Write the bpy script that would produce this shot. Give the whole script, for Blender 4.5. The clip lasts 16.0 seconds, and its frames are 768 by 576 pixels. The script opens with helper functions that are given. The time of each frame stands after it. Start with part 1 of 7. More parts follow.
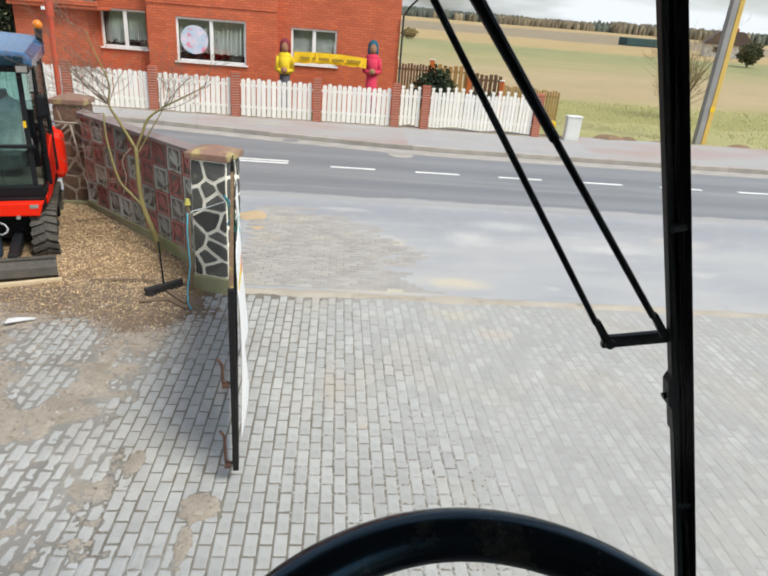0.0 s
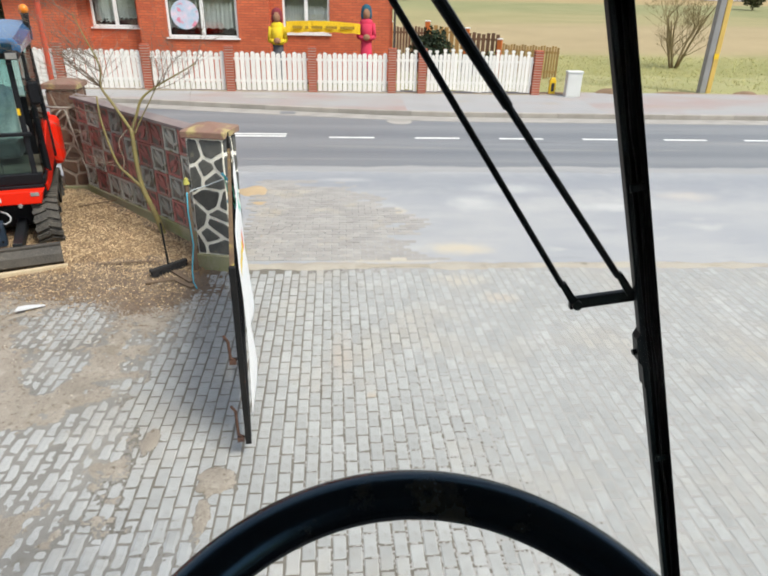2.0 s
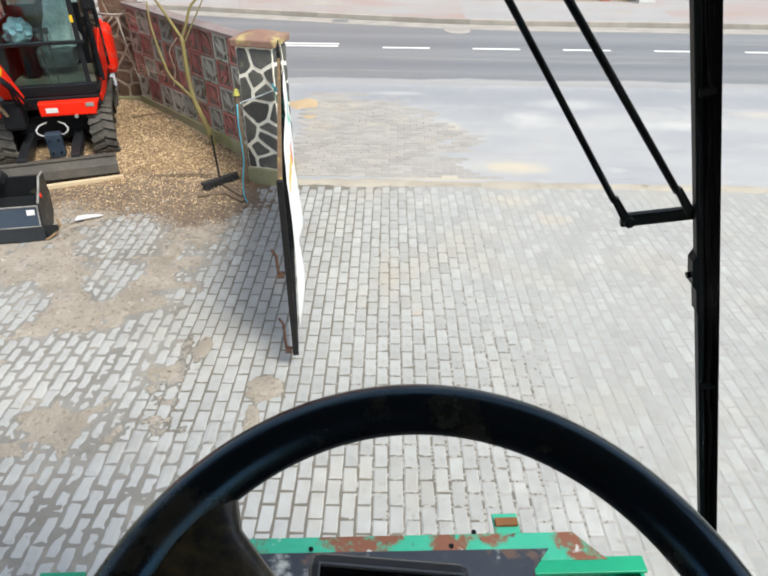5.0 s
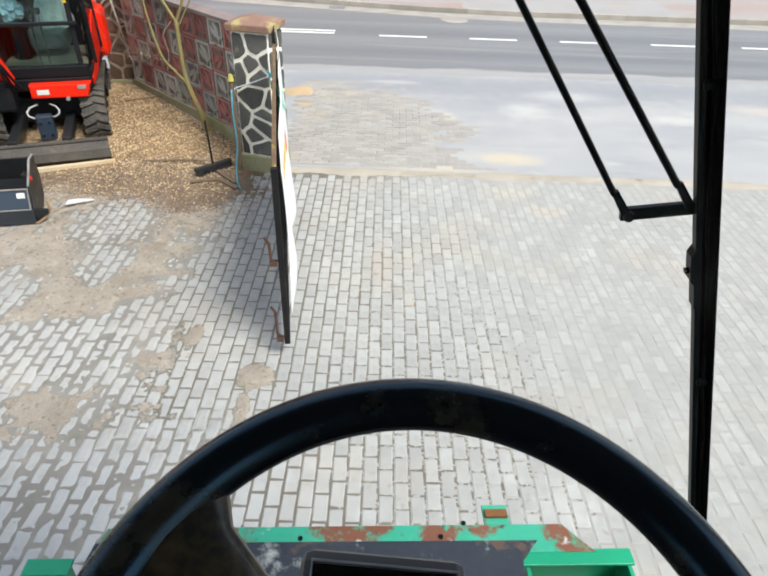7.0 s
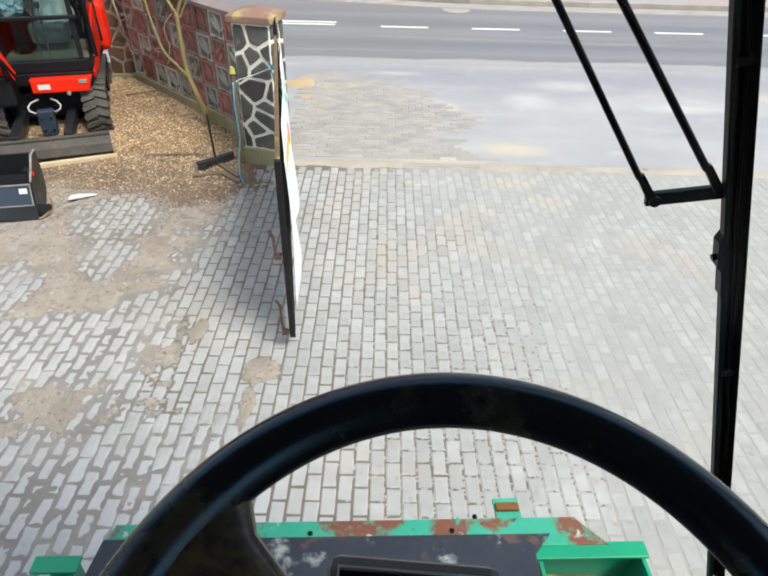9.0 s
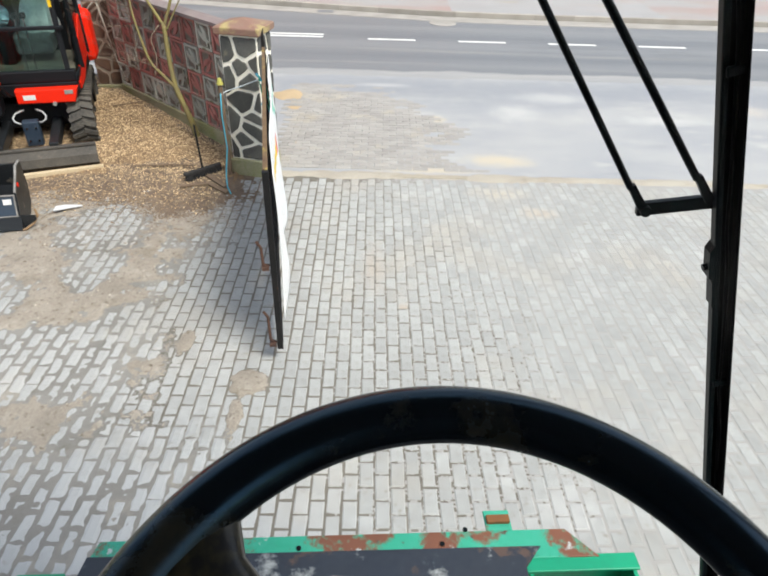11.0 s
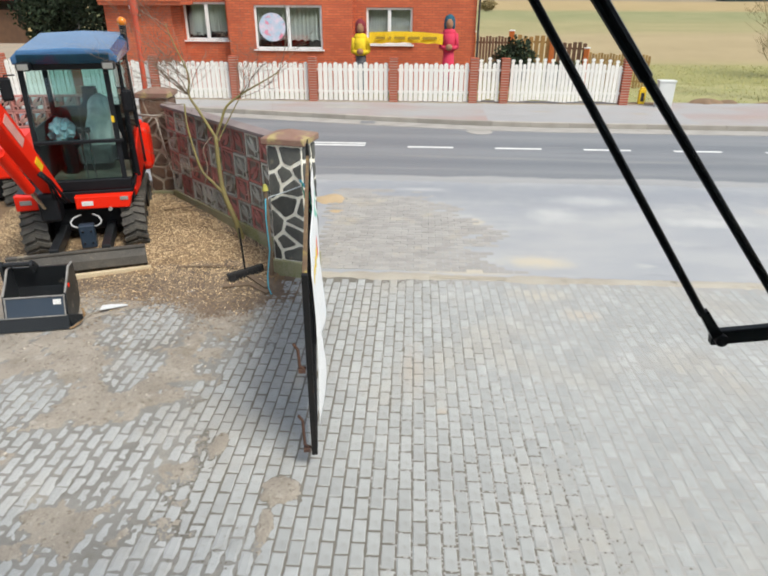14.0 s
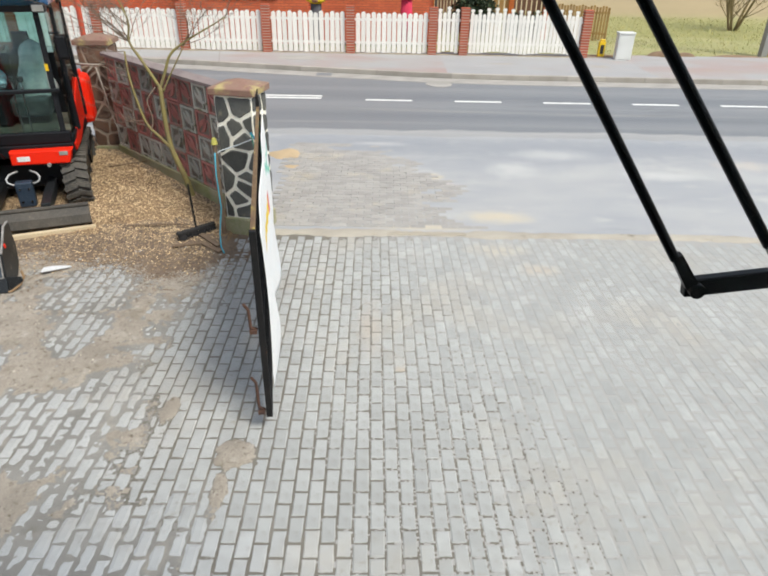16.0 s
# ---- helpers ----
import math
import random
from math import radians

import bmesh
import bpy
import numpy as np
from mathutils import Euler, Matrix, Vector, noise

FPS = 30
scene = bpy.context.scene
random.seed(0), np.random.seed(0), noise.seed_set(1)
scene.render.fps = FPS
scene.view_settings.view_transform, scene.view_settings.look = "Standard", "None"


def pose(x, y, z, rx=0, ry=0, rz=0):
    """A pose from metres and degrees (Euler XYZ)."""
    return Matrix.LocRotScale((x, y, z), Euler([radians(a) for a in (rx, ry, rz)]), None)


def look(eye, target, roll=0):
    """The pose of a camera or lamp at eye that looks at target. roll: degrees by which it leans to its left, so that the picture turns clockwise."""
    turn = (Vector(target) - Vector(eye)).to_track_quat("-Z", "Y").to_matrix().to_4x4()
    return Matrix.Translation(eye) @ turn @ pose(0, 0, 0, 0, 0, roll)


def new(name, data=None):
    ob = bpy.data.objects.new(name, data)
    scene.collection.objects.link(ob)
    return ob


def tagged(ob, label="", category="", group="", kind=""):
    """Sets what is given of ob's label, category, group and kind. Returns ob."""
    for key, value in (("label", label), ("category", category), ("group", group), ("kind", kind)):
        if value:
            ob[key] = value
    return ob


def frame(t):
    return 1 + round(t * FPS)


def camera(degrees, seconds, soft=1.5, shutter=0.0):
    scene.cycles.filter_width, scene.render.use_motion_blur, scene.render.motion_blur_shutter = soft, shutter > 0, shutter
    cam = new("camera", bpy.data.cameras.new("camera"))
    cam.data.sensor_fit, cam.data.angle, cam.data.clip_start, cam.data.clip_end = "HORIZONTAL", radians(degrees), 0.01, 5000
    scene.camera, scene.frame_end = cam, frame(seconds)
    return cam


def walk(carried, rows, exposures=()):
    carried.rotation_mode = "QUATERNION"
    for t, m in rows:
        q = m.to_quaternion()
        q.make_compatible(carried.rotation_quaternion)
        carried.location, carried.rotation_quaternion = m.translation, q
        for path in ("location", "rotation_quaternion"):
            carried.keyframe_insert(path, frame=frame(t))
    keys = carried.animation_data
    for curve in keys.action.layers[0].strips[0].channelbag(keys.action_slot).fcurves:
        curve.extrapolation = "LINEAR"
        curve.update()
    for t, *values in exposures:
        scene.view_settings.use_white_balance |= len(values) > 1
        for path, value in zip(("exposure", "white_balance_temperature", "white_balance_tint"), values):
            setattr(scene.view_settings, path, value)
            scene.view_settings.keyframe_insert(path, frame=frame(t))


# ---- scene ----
cam = camera(63.6, 16.0, soft=2.0)
ROWS = [
    (0, 0.146, 0.149, 3.313, -4.62, -23.65, 4.66),
    (0.5, 0.163, 0.136, 3.320, -1.08, -25.96, 1.37),
    (1, 0.204, 0.141, 3.315, -1.03, -27.12, -0.89),
    (1.5, 0.215, 0.141, 3.317, -3.03, -27.08, 0.01),
    (2, 0.200, 0.131, 3.329, -3.91, -26.58, 1.37),
    (2.5, 0.197, 0.135, 3.330, -3.68, -26.82, 2.36),
    (3, 0.202, 0.166, 3.302, 0.69, -31.55, 1.33),
    (3.5, 0.209, 0.171, 3.301, 2.45, -33.97, -0.05),
    (4, 0.214, 0.164, 3.304, 1.80, -34.01, -0.24),
    (6.5, 0.224, 0.153, 3.304, 0.65, -34.66, 1.56),
    (7, 0.216, 0.166, 3.298, 0.37, -35.04, 1.92),
    (7.5, 0.204, 0.182, 3.281, 0.09, -35.67, 2.31),
    (8, 0.193, 0.172, 3.282, 0.13, -36.03, 2.45),
    (8.5, 0.195, 0.178, 3.281, 0.41, -36.05, 1.99),
    (9, 0.199, 0.188, 3.278, 0.69, -35.71, 1.21),
    (11.5, 0.193, 0.197, 3.271, -1.41, -34.51, 2.36),
    (12, 0.181, 0.193, 3.269, -2.11, -34.20, 2.75),
    (12.5, 0.195, 0.212, 3.262, -2.17, -33.74, 2.61),
    (13, 0.189, 0.239, 3.255, -1.80, -33.76, 1.92),
    (13.5, 0.211, 0.247, 3.253, 0.74, -31.95, -0.11),
    (14, 0.194, 0.279, 3.265, 3.62, -25.71, 0.15),
    (14.5, 0.184, 0.283, 3.265, 3.15, -23.98, 2.49),
    (15, 0.239, 0.346, 3.242, 1.25, -25.03, 2.95),
    (15.5, 0.267, 0.411, 3.192, -0.04, -27.81, 1.61),
    (16, 0.246, 0.411, 3.188, -0.32, -29.55, 1.10),
]
EXPOSURES = [(0.0, 0.68), (1.5, 0.78), (2.5, 0.73), (3.5, 0.87), (6.5, 0.93), (8.5, 0.93), (9.0, 0.89), (13.0, 0.87), (13.5, 0.93), (14.0, 0.67), (14.5, 0.55), (15.2, 0.66), (16.0, 0.70)]
walk(cam, [(t, pose(x, y, z, 90 + pitch, 0, yaw) @ pose(0, 0, 0, 0, 0, roll)) for t, x, y, z, yaw, pitch, roll in ROWS], EXPOSURES)

# ---- light: a bright hazy sky, a veiled sun from the right ----
world = bpy.data.worlds.new("sky")
scene.world = world
world.use_nodes = True
wn, wl = world.node_tree.nodes, world.node_tree.links
sky = wn.new("ShaderNodeTexSky")
sky.sky_type, sky.sun_disc = "NISHITA", False
SUN_EL, SUN_AZ = radians(55), radians(130)
sky.sun_elevation, sky.sun_rotation = SUN_EL, SUN_AZ
sky.air_density, sky.dust_density, sky.ozone_density = 1.0, 2.5, 1.0
# thin clouds over the blue
tc = wn.new("ShaderNodeTexCoord")
mp = wn.new("ShaderNodeMapping")
mp.inputs["Scale"].default_value = (1.5, 1.5, 9.0)
cl = wn.new("ShaderNodeTexNoise")
cl.inputs["Scale"].default_value, cl.inputs["Detail"].default_value = 2.2, 5.0
cr = wn.new("ShaderNodeMapRange")
cr.inputs["From Min"].default_value, cr.inputs["From Max"].default_value = 0.38, 0.62
mx = wn.new("ShaderNodeMix")
mx.data_type = "RGBA"
mx.inputs["B"].default_value = (5.0, 5.25, 5.45, 1)
bg = wn["Background"]
bg.inputs["Strength"].default_value = 0.12
wl.new(tc.outputs["Generated"], mp.inputs["Vector"])
wl.new(mp.outputs["Vector"], cl.inputs["Vector"])
wl.new(cl.outputs["Fac"], cr.inputs["Value"])
wl.new(cr.outputs["Result"], mx.inputs["Factor"])
wl.new(sky.outputs["Color"], mx.inputs["A"])
wl.new(mx.outputs["Result"], bg.inputs["Color"])
sun = new("sun", bpy.data.lights.new("sun", "SUN"))
sun.data.energy, sun.data.angle, sun.data.color = 2.4, radians(19), (1.0, 0.965, 0.88)
sun.matrix_world = look((math.sin(SUN_AZ) * math.cos(SUN_EL) * 50, math.cos(SUN_AZ) * math.cos(SUN_EL) * 50, math.sin(SUN_EL) * 50), (0, 0, 0))


# ---- builders ----
def link(a, b):
    a.id_data.links.new(a, b)


def material(name, base, other=None, rough=0.7, metal=0.0, scale=6.0, grain=60.0, amount=0.5, bump=0.15, depth=0.004, per="", vary=0.12, spots=None, spot_scale=3.0, spot_at=0.6, coat=0.0, lo=0.35, hi=0.65, spot_rough=None, coords="Object", spot_soft=0.06, stretch=None, more=(), spec=0.5):
    """A paint, stone or cloth: two colours mixed by a coarse and a fine noise, worn spots, relief. per: 'object' or 'island' shifts each piece's value."""
    m = bpy.data.materials.new(name)
    m.use_nodes = True
    n, bsdf = m.node_tree.nodes, m.node_tree.nodes["Principled BSDF"]
    other = other or tuple(v * 0.7 for v in base)
    co = n.new("ShaderNodeTexCoord")
    if stretch:
        wide = n.new("ShaderNodeMapping")
        wide.inputs["Scale"].default_value = stretch
        link(co.outputs[coords], wide.inputs["Vector"])
    big, fine = n.new("ShaderNodeTexNoise"), n.new("ShaderNodeTexNoise")
    big.inputs["Scale"].default_value, big.inputs["Detail"].default_value = scale, 6
    fine.inputs["Scale"].default_value, fine.inputs["Detail"].default_value = grain, 4
    link(wide.outputs["Vector"] if stretch else co.outputs[coords], big.inputs["Vector"])
    link(co.outputs[coords], fine.inputs["Vector"])
    add = n.new("ShaderNodeMath")
    add.operation = "MULTIPLY_ADD"
    add.inputs[1].default_value = 0.45
    link(fine.outputs["Fac"], add.inputs[0])
    half = n.new("ShaderNodeMath")
    half.operation = "MULTIPLY"
    half.inputs[1].default_value = 0.55
    link(big.outputs["Fac"], half.inputs[0])
    link(half.outputs[0], add.inputs[2])
    rng = n.new("ShaderNodeMapRange")
    rng.inputs["From Min"].default_value, rng.inputs["From Max"].default_value = lo, hi
    rng.inputs["To Max"].default_value = amount * 2
    link(add.outputs[0], rng.inputs["Value"])
    mix = n.new("ShaderNodeMix")
    mix.data_type = "RGBA"
    mix.inputs["A"].default_value, mix.inputs["B"].default_value = (*base, 1), (*other, 1)
    link(rng.outputs["Result"], mix.inputs["Factor"])
    colour = mix.outputs["Result"]
    if spots:
        sp = n.new("ShaderNodeTexNoise")
        sp.inputs["Scale"].default_value, sp.inputs["Detail"].default_value, sp.inputs["Roughness"].default_value = spot_scale, 8, 0.65
        link(co.outputs[coords], sp.inputs["Vector"])
        sr = n.new("ShaderNodeMapRange")
        sr.inputs["From Min"].default_value, sr.inputs["From Max"].default_value = spot_at, spot_at + spot_soft
        link(sp.outputs["Fac"], sr.inputs["Value"])
        sm = n.new("ShaderNodeMix")
        sm.data_type = "RGBA"
        sm.inputs["B"].default_value = (*spots, 1)
        link(sr.outputs["Result"], sm.inputs["Factor"])
        link(colour, sm.inputs["A"])
        colour = sm.outputs["Result"]
        if spot_rough is not None:
            rm = n.new("ShaderNodeMapRange")
            rm.inputs["To Min"].default_value, rm.inputs["To Max"].default_value = rough, spot_rough
            link(sr.outputs["Result"], rm.inputs["Value"])
            link(rm.outputs["Result"], bsdf.inputs["Roughness"])
    for tone, s_scale, s_at, s_soft, s_stretch in more:
        sp, sr, sm, wide = n.new("ShaderNodeTexNoise"), n.new("ShaderNodeMapRange"), n.new("ShaderNodeMix"), n.new("ShaderNodeMapping")
        sp.inputs["Scale"].default_value, sp.inputs["Detail"].default_value, sp.inputs["Roughness"].default_value = s_scale, 9, 0.62
        wide.inputs["Scale"].default_value, wide.inputs["Location"].default_value = s_stretch, (s_scale * 3.1, s_at * 17, 0)
        link(co.outputs[coords], wide.inputs["Vector"])
        link(wide.outputs["Vector"], sp.inputs["Vector"])
        sr.inputs["From Min"].default_value, sr.inputs["From Max"].default_value = s_at, s_at + s_soft
        link(sp.outputs["Fac"], sr.inputs["Value"])
        sm.data_type = "RGBA"
        sm.inputs["B"].default_value = (*tone, 1)
        link(sr.outputs["Result"], sm.inputs["Factor"])
        link(colour, sm.inputs["A"])
        colour = sm.outputs["Result"]
    bsdf.inputs["Specular IOR Level"].default_value = spec
    if per:
        info = n.new("ShaderNodeObjectInfo" if per == "object" else "ShaderNodeNewGeometry")
        hsv = n.new("ShaderNodeHueSaturation")
        vr = n.new("ShaderNodeMapRange")
        vr.inputs["To Min"].default_value, vr.inputs["To Max"].default_value = 1 - vary, 1 + vary
        link(info.outputs["Random" if per == "object" else "Random Per Island"], vr.inputs["Value"])
        link(vr.outputs["Result"], hsv.inputs["Value"])
        link(colour, hsv.inputs["Color"])
        colour = hsv.outputs["Color"]
    link(colour, bsdf.inputs["Base Color"])
    if not (spots and spot_rough is not None):
        bsdf.inputs["Roughness"].default_value = rough
    bsdf.inputs["Metallic"].default_value = metal
    bsdf.inputs["Coat Weight"].default_value = coat
    if bump:
        bp = n.new("ShaderNodeBump")
        bp.inputs["Strength"].default_value, bp.inputs["Distance"].default_value = bump, depth
        link(add.outputs[0], bp.inputs["Height"])
        link(bp.outputs["Normal"], bsdf.inputs["Normal"])
    return m


def mesh_of(bm, name, mat, smooth=False):
    me = bpy.data.meshes.new(name)
    bm.to_mesh(me)
    bm.free()
    for m in mat if isinstance(mat, (list, tuple)) else [mat]:
        me.materials.append(m)
    if smooth:
        for p in me.polygons:
            p.use_smooth = True
    return me


def part(name, bm, mat, parent, label="", smooth=False):
    ob = new(name, mesh_of(bm, name, mat, smooth))
    ob.parent = parent
    if label:
        ob["label"] = label
    return ob


def thing(name, m, label, category, group="", kind=""):
    ob = new(name)
    ob.empty_display_size = 0.2
    ob.matrix_world = m
    return tagged(ob, label, category, group, kind)


def solid(name, bm, mat, label, category="", kind="", m=None, group="", smooth=False):
    ob = new(name, mesh_of(bm, name, mat, smooth))
    if m is not None:
        ob.matrix_world = m
    return tagged(ob, label, category, group, kind)


def box(bm, x0, x1, y0, y1, z0, z1, bevel=0.0, m=None, mat=0):
    vs = bmesh.ops.create_cube(bm, size=1)["verts"]
    bmesh.ops.transform(bm, verts=vs, matrix=Matrix.Translation(((x0 + x1) / 2, (y0 + y1) / 2, (z0 + z1) / 2)) @ Matrix.Diagonal((x1 - x0, y1 - y0, z1 - z0, 1)))
    if bevel:
        es = list({e for v in vs for e in v.link_edges})
        out = bmesh.ops.bevel(bm, geom=es, offset=bevel, segments=2, profile=0.5, affect="EDGES")
        vs = list({v for f in out["faces"] for v in f.verts} | {v for v in vs if v.is_valid})
    if m is not None:
        bmesh.ops.transform(bm, verts=vs, matrix=m)
    if mat:
        for f in {f for v in vs for f in v.link_faces}:
            f.material_index = mat
    return bm


def rod(bm, a, b, r0, r1=None, n=12, caps=True, mat=0):
    """A round bar from a to b."""
    a, b = Vector(a), Vector(b)
    turn = (b - a).to_track_quat("Z", "Y").to_matrix().to_4x4()
    out = bmesh.ops.create_cone(bm, cap_ends=caps, segments=n, radius1=r0, radius2=r0 if r1 is None else r1, depth=(b - a).length)
    bmesh.ops.transform(bm, verts=out["verts"], matrix=Matrix.Translation((a + b) / 2) @ turn)
    if mat:
        for f in {f for v in out["verts"] for f in v.link_faces}:
            f.material_index = mat
    return bm


def tube(bm, pts, radii, n=8, closed=False):
    """A bent pipe along points."""
    pts = [Vector(p) for p in pts]
    if not isinstance(radii, (list, tuple)):
        radii = [radii] * len(pts)
    rings, up = [], Vector((0.13, 0.2, 0.97))
    for i, p in enumerate(pts):
        a = pts[i - 1] if i or closed else p
        b = pts[(i + 1) % len(pts)] if i + 1 < len(pts) or closed else p
        d = (b - a).normalized()
        side = d.cross(up).normalized() if abs(d.dot(up)) < 0.99 else d.orthogonal().normalized()
        over = side.cross(d)
        up = over if not closed else up
        rings.append([bm.verts.new(p + radii[i] * (math.cos(2 * math.pi * k / n) * side + math.sin(2 * math.pi * k / n) * over)) for k in range(n)])
    for i in range(len(rings) - (0 if closed else 1)):
        q, w = rings[i], rings[(i + 1) % len(rings)]
        for k in range(n):
            bm.faces.new((q[k], q[(k + 1) % n], w[(k + 1) % n], w[k]))
    if not closed:
        bm.faces.new(rings[0][::-1])
        bm.faces.new(rings[-1])
    return bm


def prism(bm, outline, d0, d1, m=None, mat=0, bevel=0.0):
    """An outline in x and z, given depth along y."""
    a = [bm.verts.new((x, d0, z)) for x, z in outline]
    b = [bm.verts.new((x, d1, z)) for x, z in outline]
    fs = [bm.faces.new(a), bm.faces.new(b[::-1])]
    k = len(a)
    fs += [bm.faces.new((a[i], b[i], b[(i + 1) % k], a[(i + 1) % k])) for i in range(k)]
    bmesh.ops.recalc_face_normals(bm, faces=fs)
    vs = a + b
    if bevel:
        out = bmesh.ops.bevel(bm, geom=[e for f in fs[:2] for e in f.edges], offset=bevel, segments=2, profile=0.5, affect="EDGES")
        vs = list({v for f in out["faces"] for v in f.verts} | {v for v in vs if v.is_valid})
    if m is not None:
        bmesh.ops.transform(bm, verts=vs, matrix=m)
    if mat:
        for f in {f for v in vs for f in v.link_faces}:
            f.material_index = mat
    return bm


def sheet(name, x0, x1, y0, y1, nx, ny, height, mat, label, kind="structure", category=""):
    """A ground sheet whose height is given by a function."""
    xs, ys = np.linspace(x0, x1, nx + 1), np.linspace(y0, y1, ny + 1)
    vs = [(x, y, height(x, y)) for y in ys for x in xs]
    fs = [(j * (nx + 1) + i, j * (nx + 1) + i + 1, (j + 1) * (nx + 1) + i + 1, (j + 1) * (nx + 1) + i) for j in range(ny) for i in range(nx)]
    me = bpy.data.meshes.new(name)
    me.from_pydata(vs, [], fs)
    me.materials.append(mat)
    for p in me.polygons:
        p.use_smooth = True
    return tagged(new(name, me), label, category or name, "", kind)


def hum(x, y, s=1.0, o=4):
    return noise.fractal(Vector((x * s, y * s, 3.7)), 1.0, 2.0, o)


BM = bmesh.new

# ---- materials ----
M_PAVER = material("paver_concrete", (0.350, 0.357, 0.347), (0.282, 0.287, 0.276), rough=0.75, scale=9, grain=160, amount=0.5, bump=0.4, per="object", vary=0.085, spots=(0.235, 0.22, 0.19), spot_scale=16, spot_at=0.57, spot_soft=0.13, more=[((0.35, 0.325, 0.28), 0.9, 0.50, 0.25, (1, 1, 1)), ((0.42, 0.42, 0.41), 1.6, 0.56, 0.2, (1, 1, 1))])
M_PAVER2 = material("paver_concrete_rest", (0.350, 0.357, 0.347), (0.282, 0.287, 0.276), rough=0.75, scale=9, grain=160, amount=0.5, bump=0.4, per="island", vary=0.085, spots=(0.235, 0.22, 0.19), spot_scale=16, spot_at=0.57, spot_soft=0.13, more=[((0.35, 0.325, 0.28), 0.9, 0.50, 0.25, (1, 1, 1)), ((0.42, 0.42, 0.41), 1.6, 0.56, 0.2, (1, 1, 1))])
M_OLDPAVER = material("old_paver", (0.335, 0.322, 0.30), (0.275, 0.262, 0.245), rough=0.85, scale=4, grain=150, amount=0.5, bump=0.4, per="island", vary=0.10, spots=(0.38, 0.34, 0.27), spot_scale=1.3, spot_at=0.55, spot_soft=0.15)
M_JOINT = material("joint_sand", (0.20, 0.18, 0.15), (0.11, 0.10, 0.085), rough=0.95, scale=3, grain=220, bump=0.6)
M_DIRT = material("yard_dirt", (0.335, 0.297, 0.245), (0.215, 0.187, 0.153), rough=0.95, scale=3.0, grain=70, amount=0.5, bump=0.9, depth=0.012, spots=(0.20, 0.17, 0.13), spot_scale=3.2, spot_at=0.55, spot_soft=0.14, more=[((0.38, 0.345, 0.295), 6.0, 0.56, 0.16, (1, 1, 1)), ((0.15, 0.125, 0.095), 24.0, 0.57, 0.08, (1, 1, 1)), ((0.44, 0.41, 0.36), 55.0, 0.64, 0.05, (1, 1, 1))])
M_JOINTPALE = material("pale_joint_fill", (0.250, 0.240, 0.220), (0.165, 0.157, 0.142), rough=0.95, scale=2.6, grain=140, amount=0.5, bump=0.9, depth=0.008, more=[((0.32, 0.295, 0.25), 3.0, 0.55, 0.2, (1, 1, 1)), ((0.14, 0.127, 0.10), 2.0, 0.60, 0.14, (1, 1, 1))])
M_SOIL = material("brown_soil", (0.19, 0.14, 0.10), (0.11, 0.08, 0.058), rough=0.95, scale=4, grain=60, amount=0.5, bump=0.9, depth=0.012, more=[((0.30, 0.25, 0.18), 14.0, 0.6, 0.1, (1, 1, 1))])
M_JOINTDIRT = material("joint_dirt", (0.170, 0.155, 0.130), (0.120, 0.109, 0.092), rough=0.95, scale=2.0, grain=120, amount=0.5, bump=0.8, depth=0.008, more=[((0.225, 0.21, 0.185), 1.5, 0.54, 0.2, (1, 1, 1))])


def field_material():
    m = material("dry_field", (0.44, 0.35, 0.19), (0.19, 0.165, 0.07), rough=0.95, scale=0.16, grain=1.8, amount=0.5, bump=0.6, depth=0.12)
    n, bsdf = m.node_tree.nodes, m.node_tree.nodes["Principled BSDF"]
    old = bsdf.inputs["Base Color"].links[0].from_socket
    co, sep, no, add, rng = n.new("ShaderNodeTexCoord"), n.new("ShaderNodeSeparateXYZ"), n.new("ShaderNodeTexNoise"), n.new("ShaderNodeMath"), n.new("ShaderNodeMapRange")
    link(co.outputs["Object"], sep.inputs[0])
    link(co.outputs["Object"], no.inputs["Vector"])
    no.inputs["Scale"].default_value, no.inputs["Detail"].default_value = 0.03, 3
    add.operation = "MULTIPLY_ADD"
    add.inputs[1].default_value = 16.0
    link(no.outputs["Fac"], add.inputs[0])
    link(sep.outputs["Y"], add.inputs[2])
    rng.inputs["From Max"].default_value = 500.0
    link(add.outputs[0], rng.inputs["Value"])
    ramp = n.new("ShaderNodeValToRGB")
    stops = [(38, MEADOW), (42, MEADOW), (46, TAN), (64, TAN), (74, OLIVE), (94, OLIVE), (106, GREENF), (126, GREENF), (136, OCHRE), (188, OCHRE), (194, SOIL), (330, SOIL), (350, OCHRE), (498, OCHRE)]
    el = ramp.color_ramp.elements
    el[0].position, el[0].color = stops[0][0] / 500, (*stops[0][1], 1)
    el[1].position, el[1].color = stops[-1][0] / 500, (*stops[-1][1], 1)
    for y, c in stops[1:-1]:
        e = el.new(y / 500)
        e.color = (*c, 1)
    link(rng.outputs["Result"], ramp.inputs["Fac"])
    mix = n.new("ShaderNodeMix")
    mix.data_type, mix.blend_type = "RGBA", "MULTIPLY"
    mix.inputs["Factor"].default_value = 1.0
    sc = n.new("ShaderNodeMix")
    sc.data_type = "RGBA"
    sc.inputs["Factor"].default_value = 0.66
    link(ramp.outputs["Color"], sc.inputs["B"])
    link(old, sc.inputs["A"])
    link(sc.outputs["Result"], bsdf.inputs["Base Color"])
    n.remove(mix)
    return m


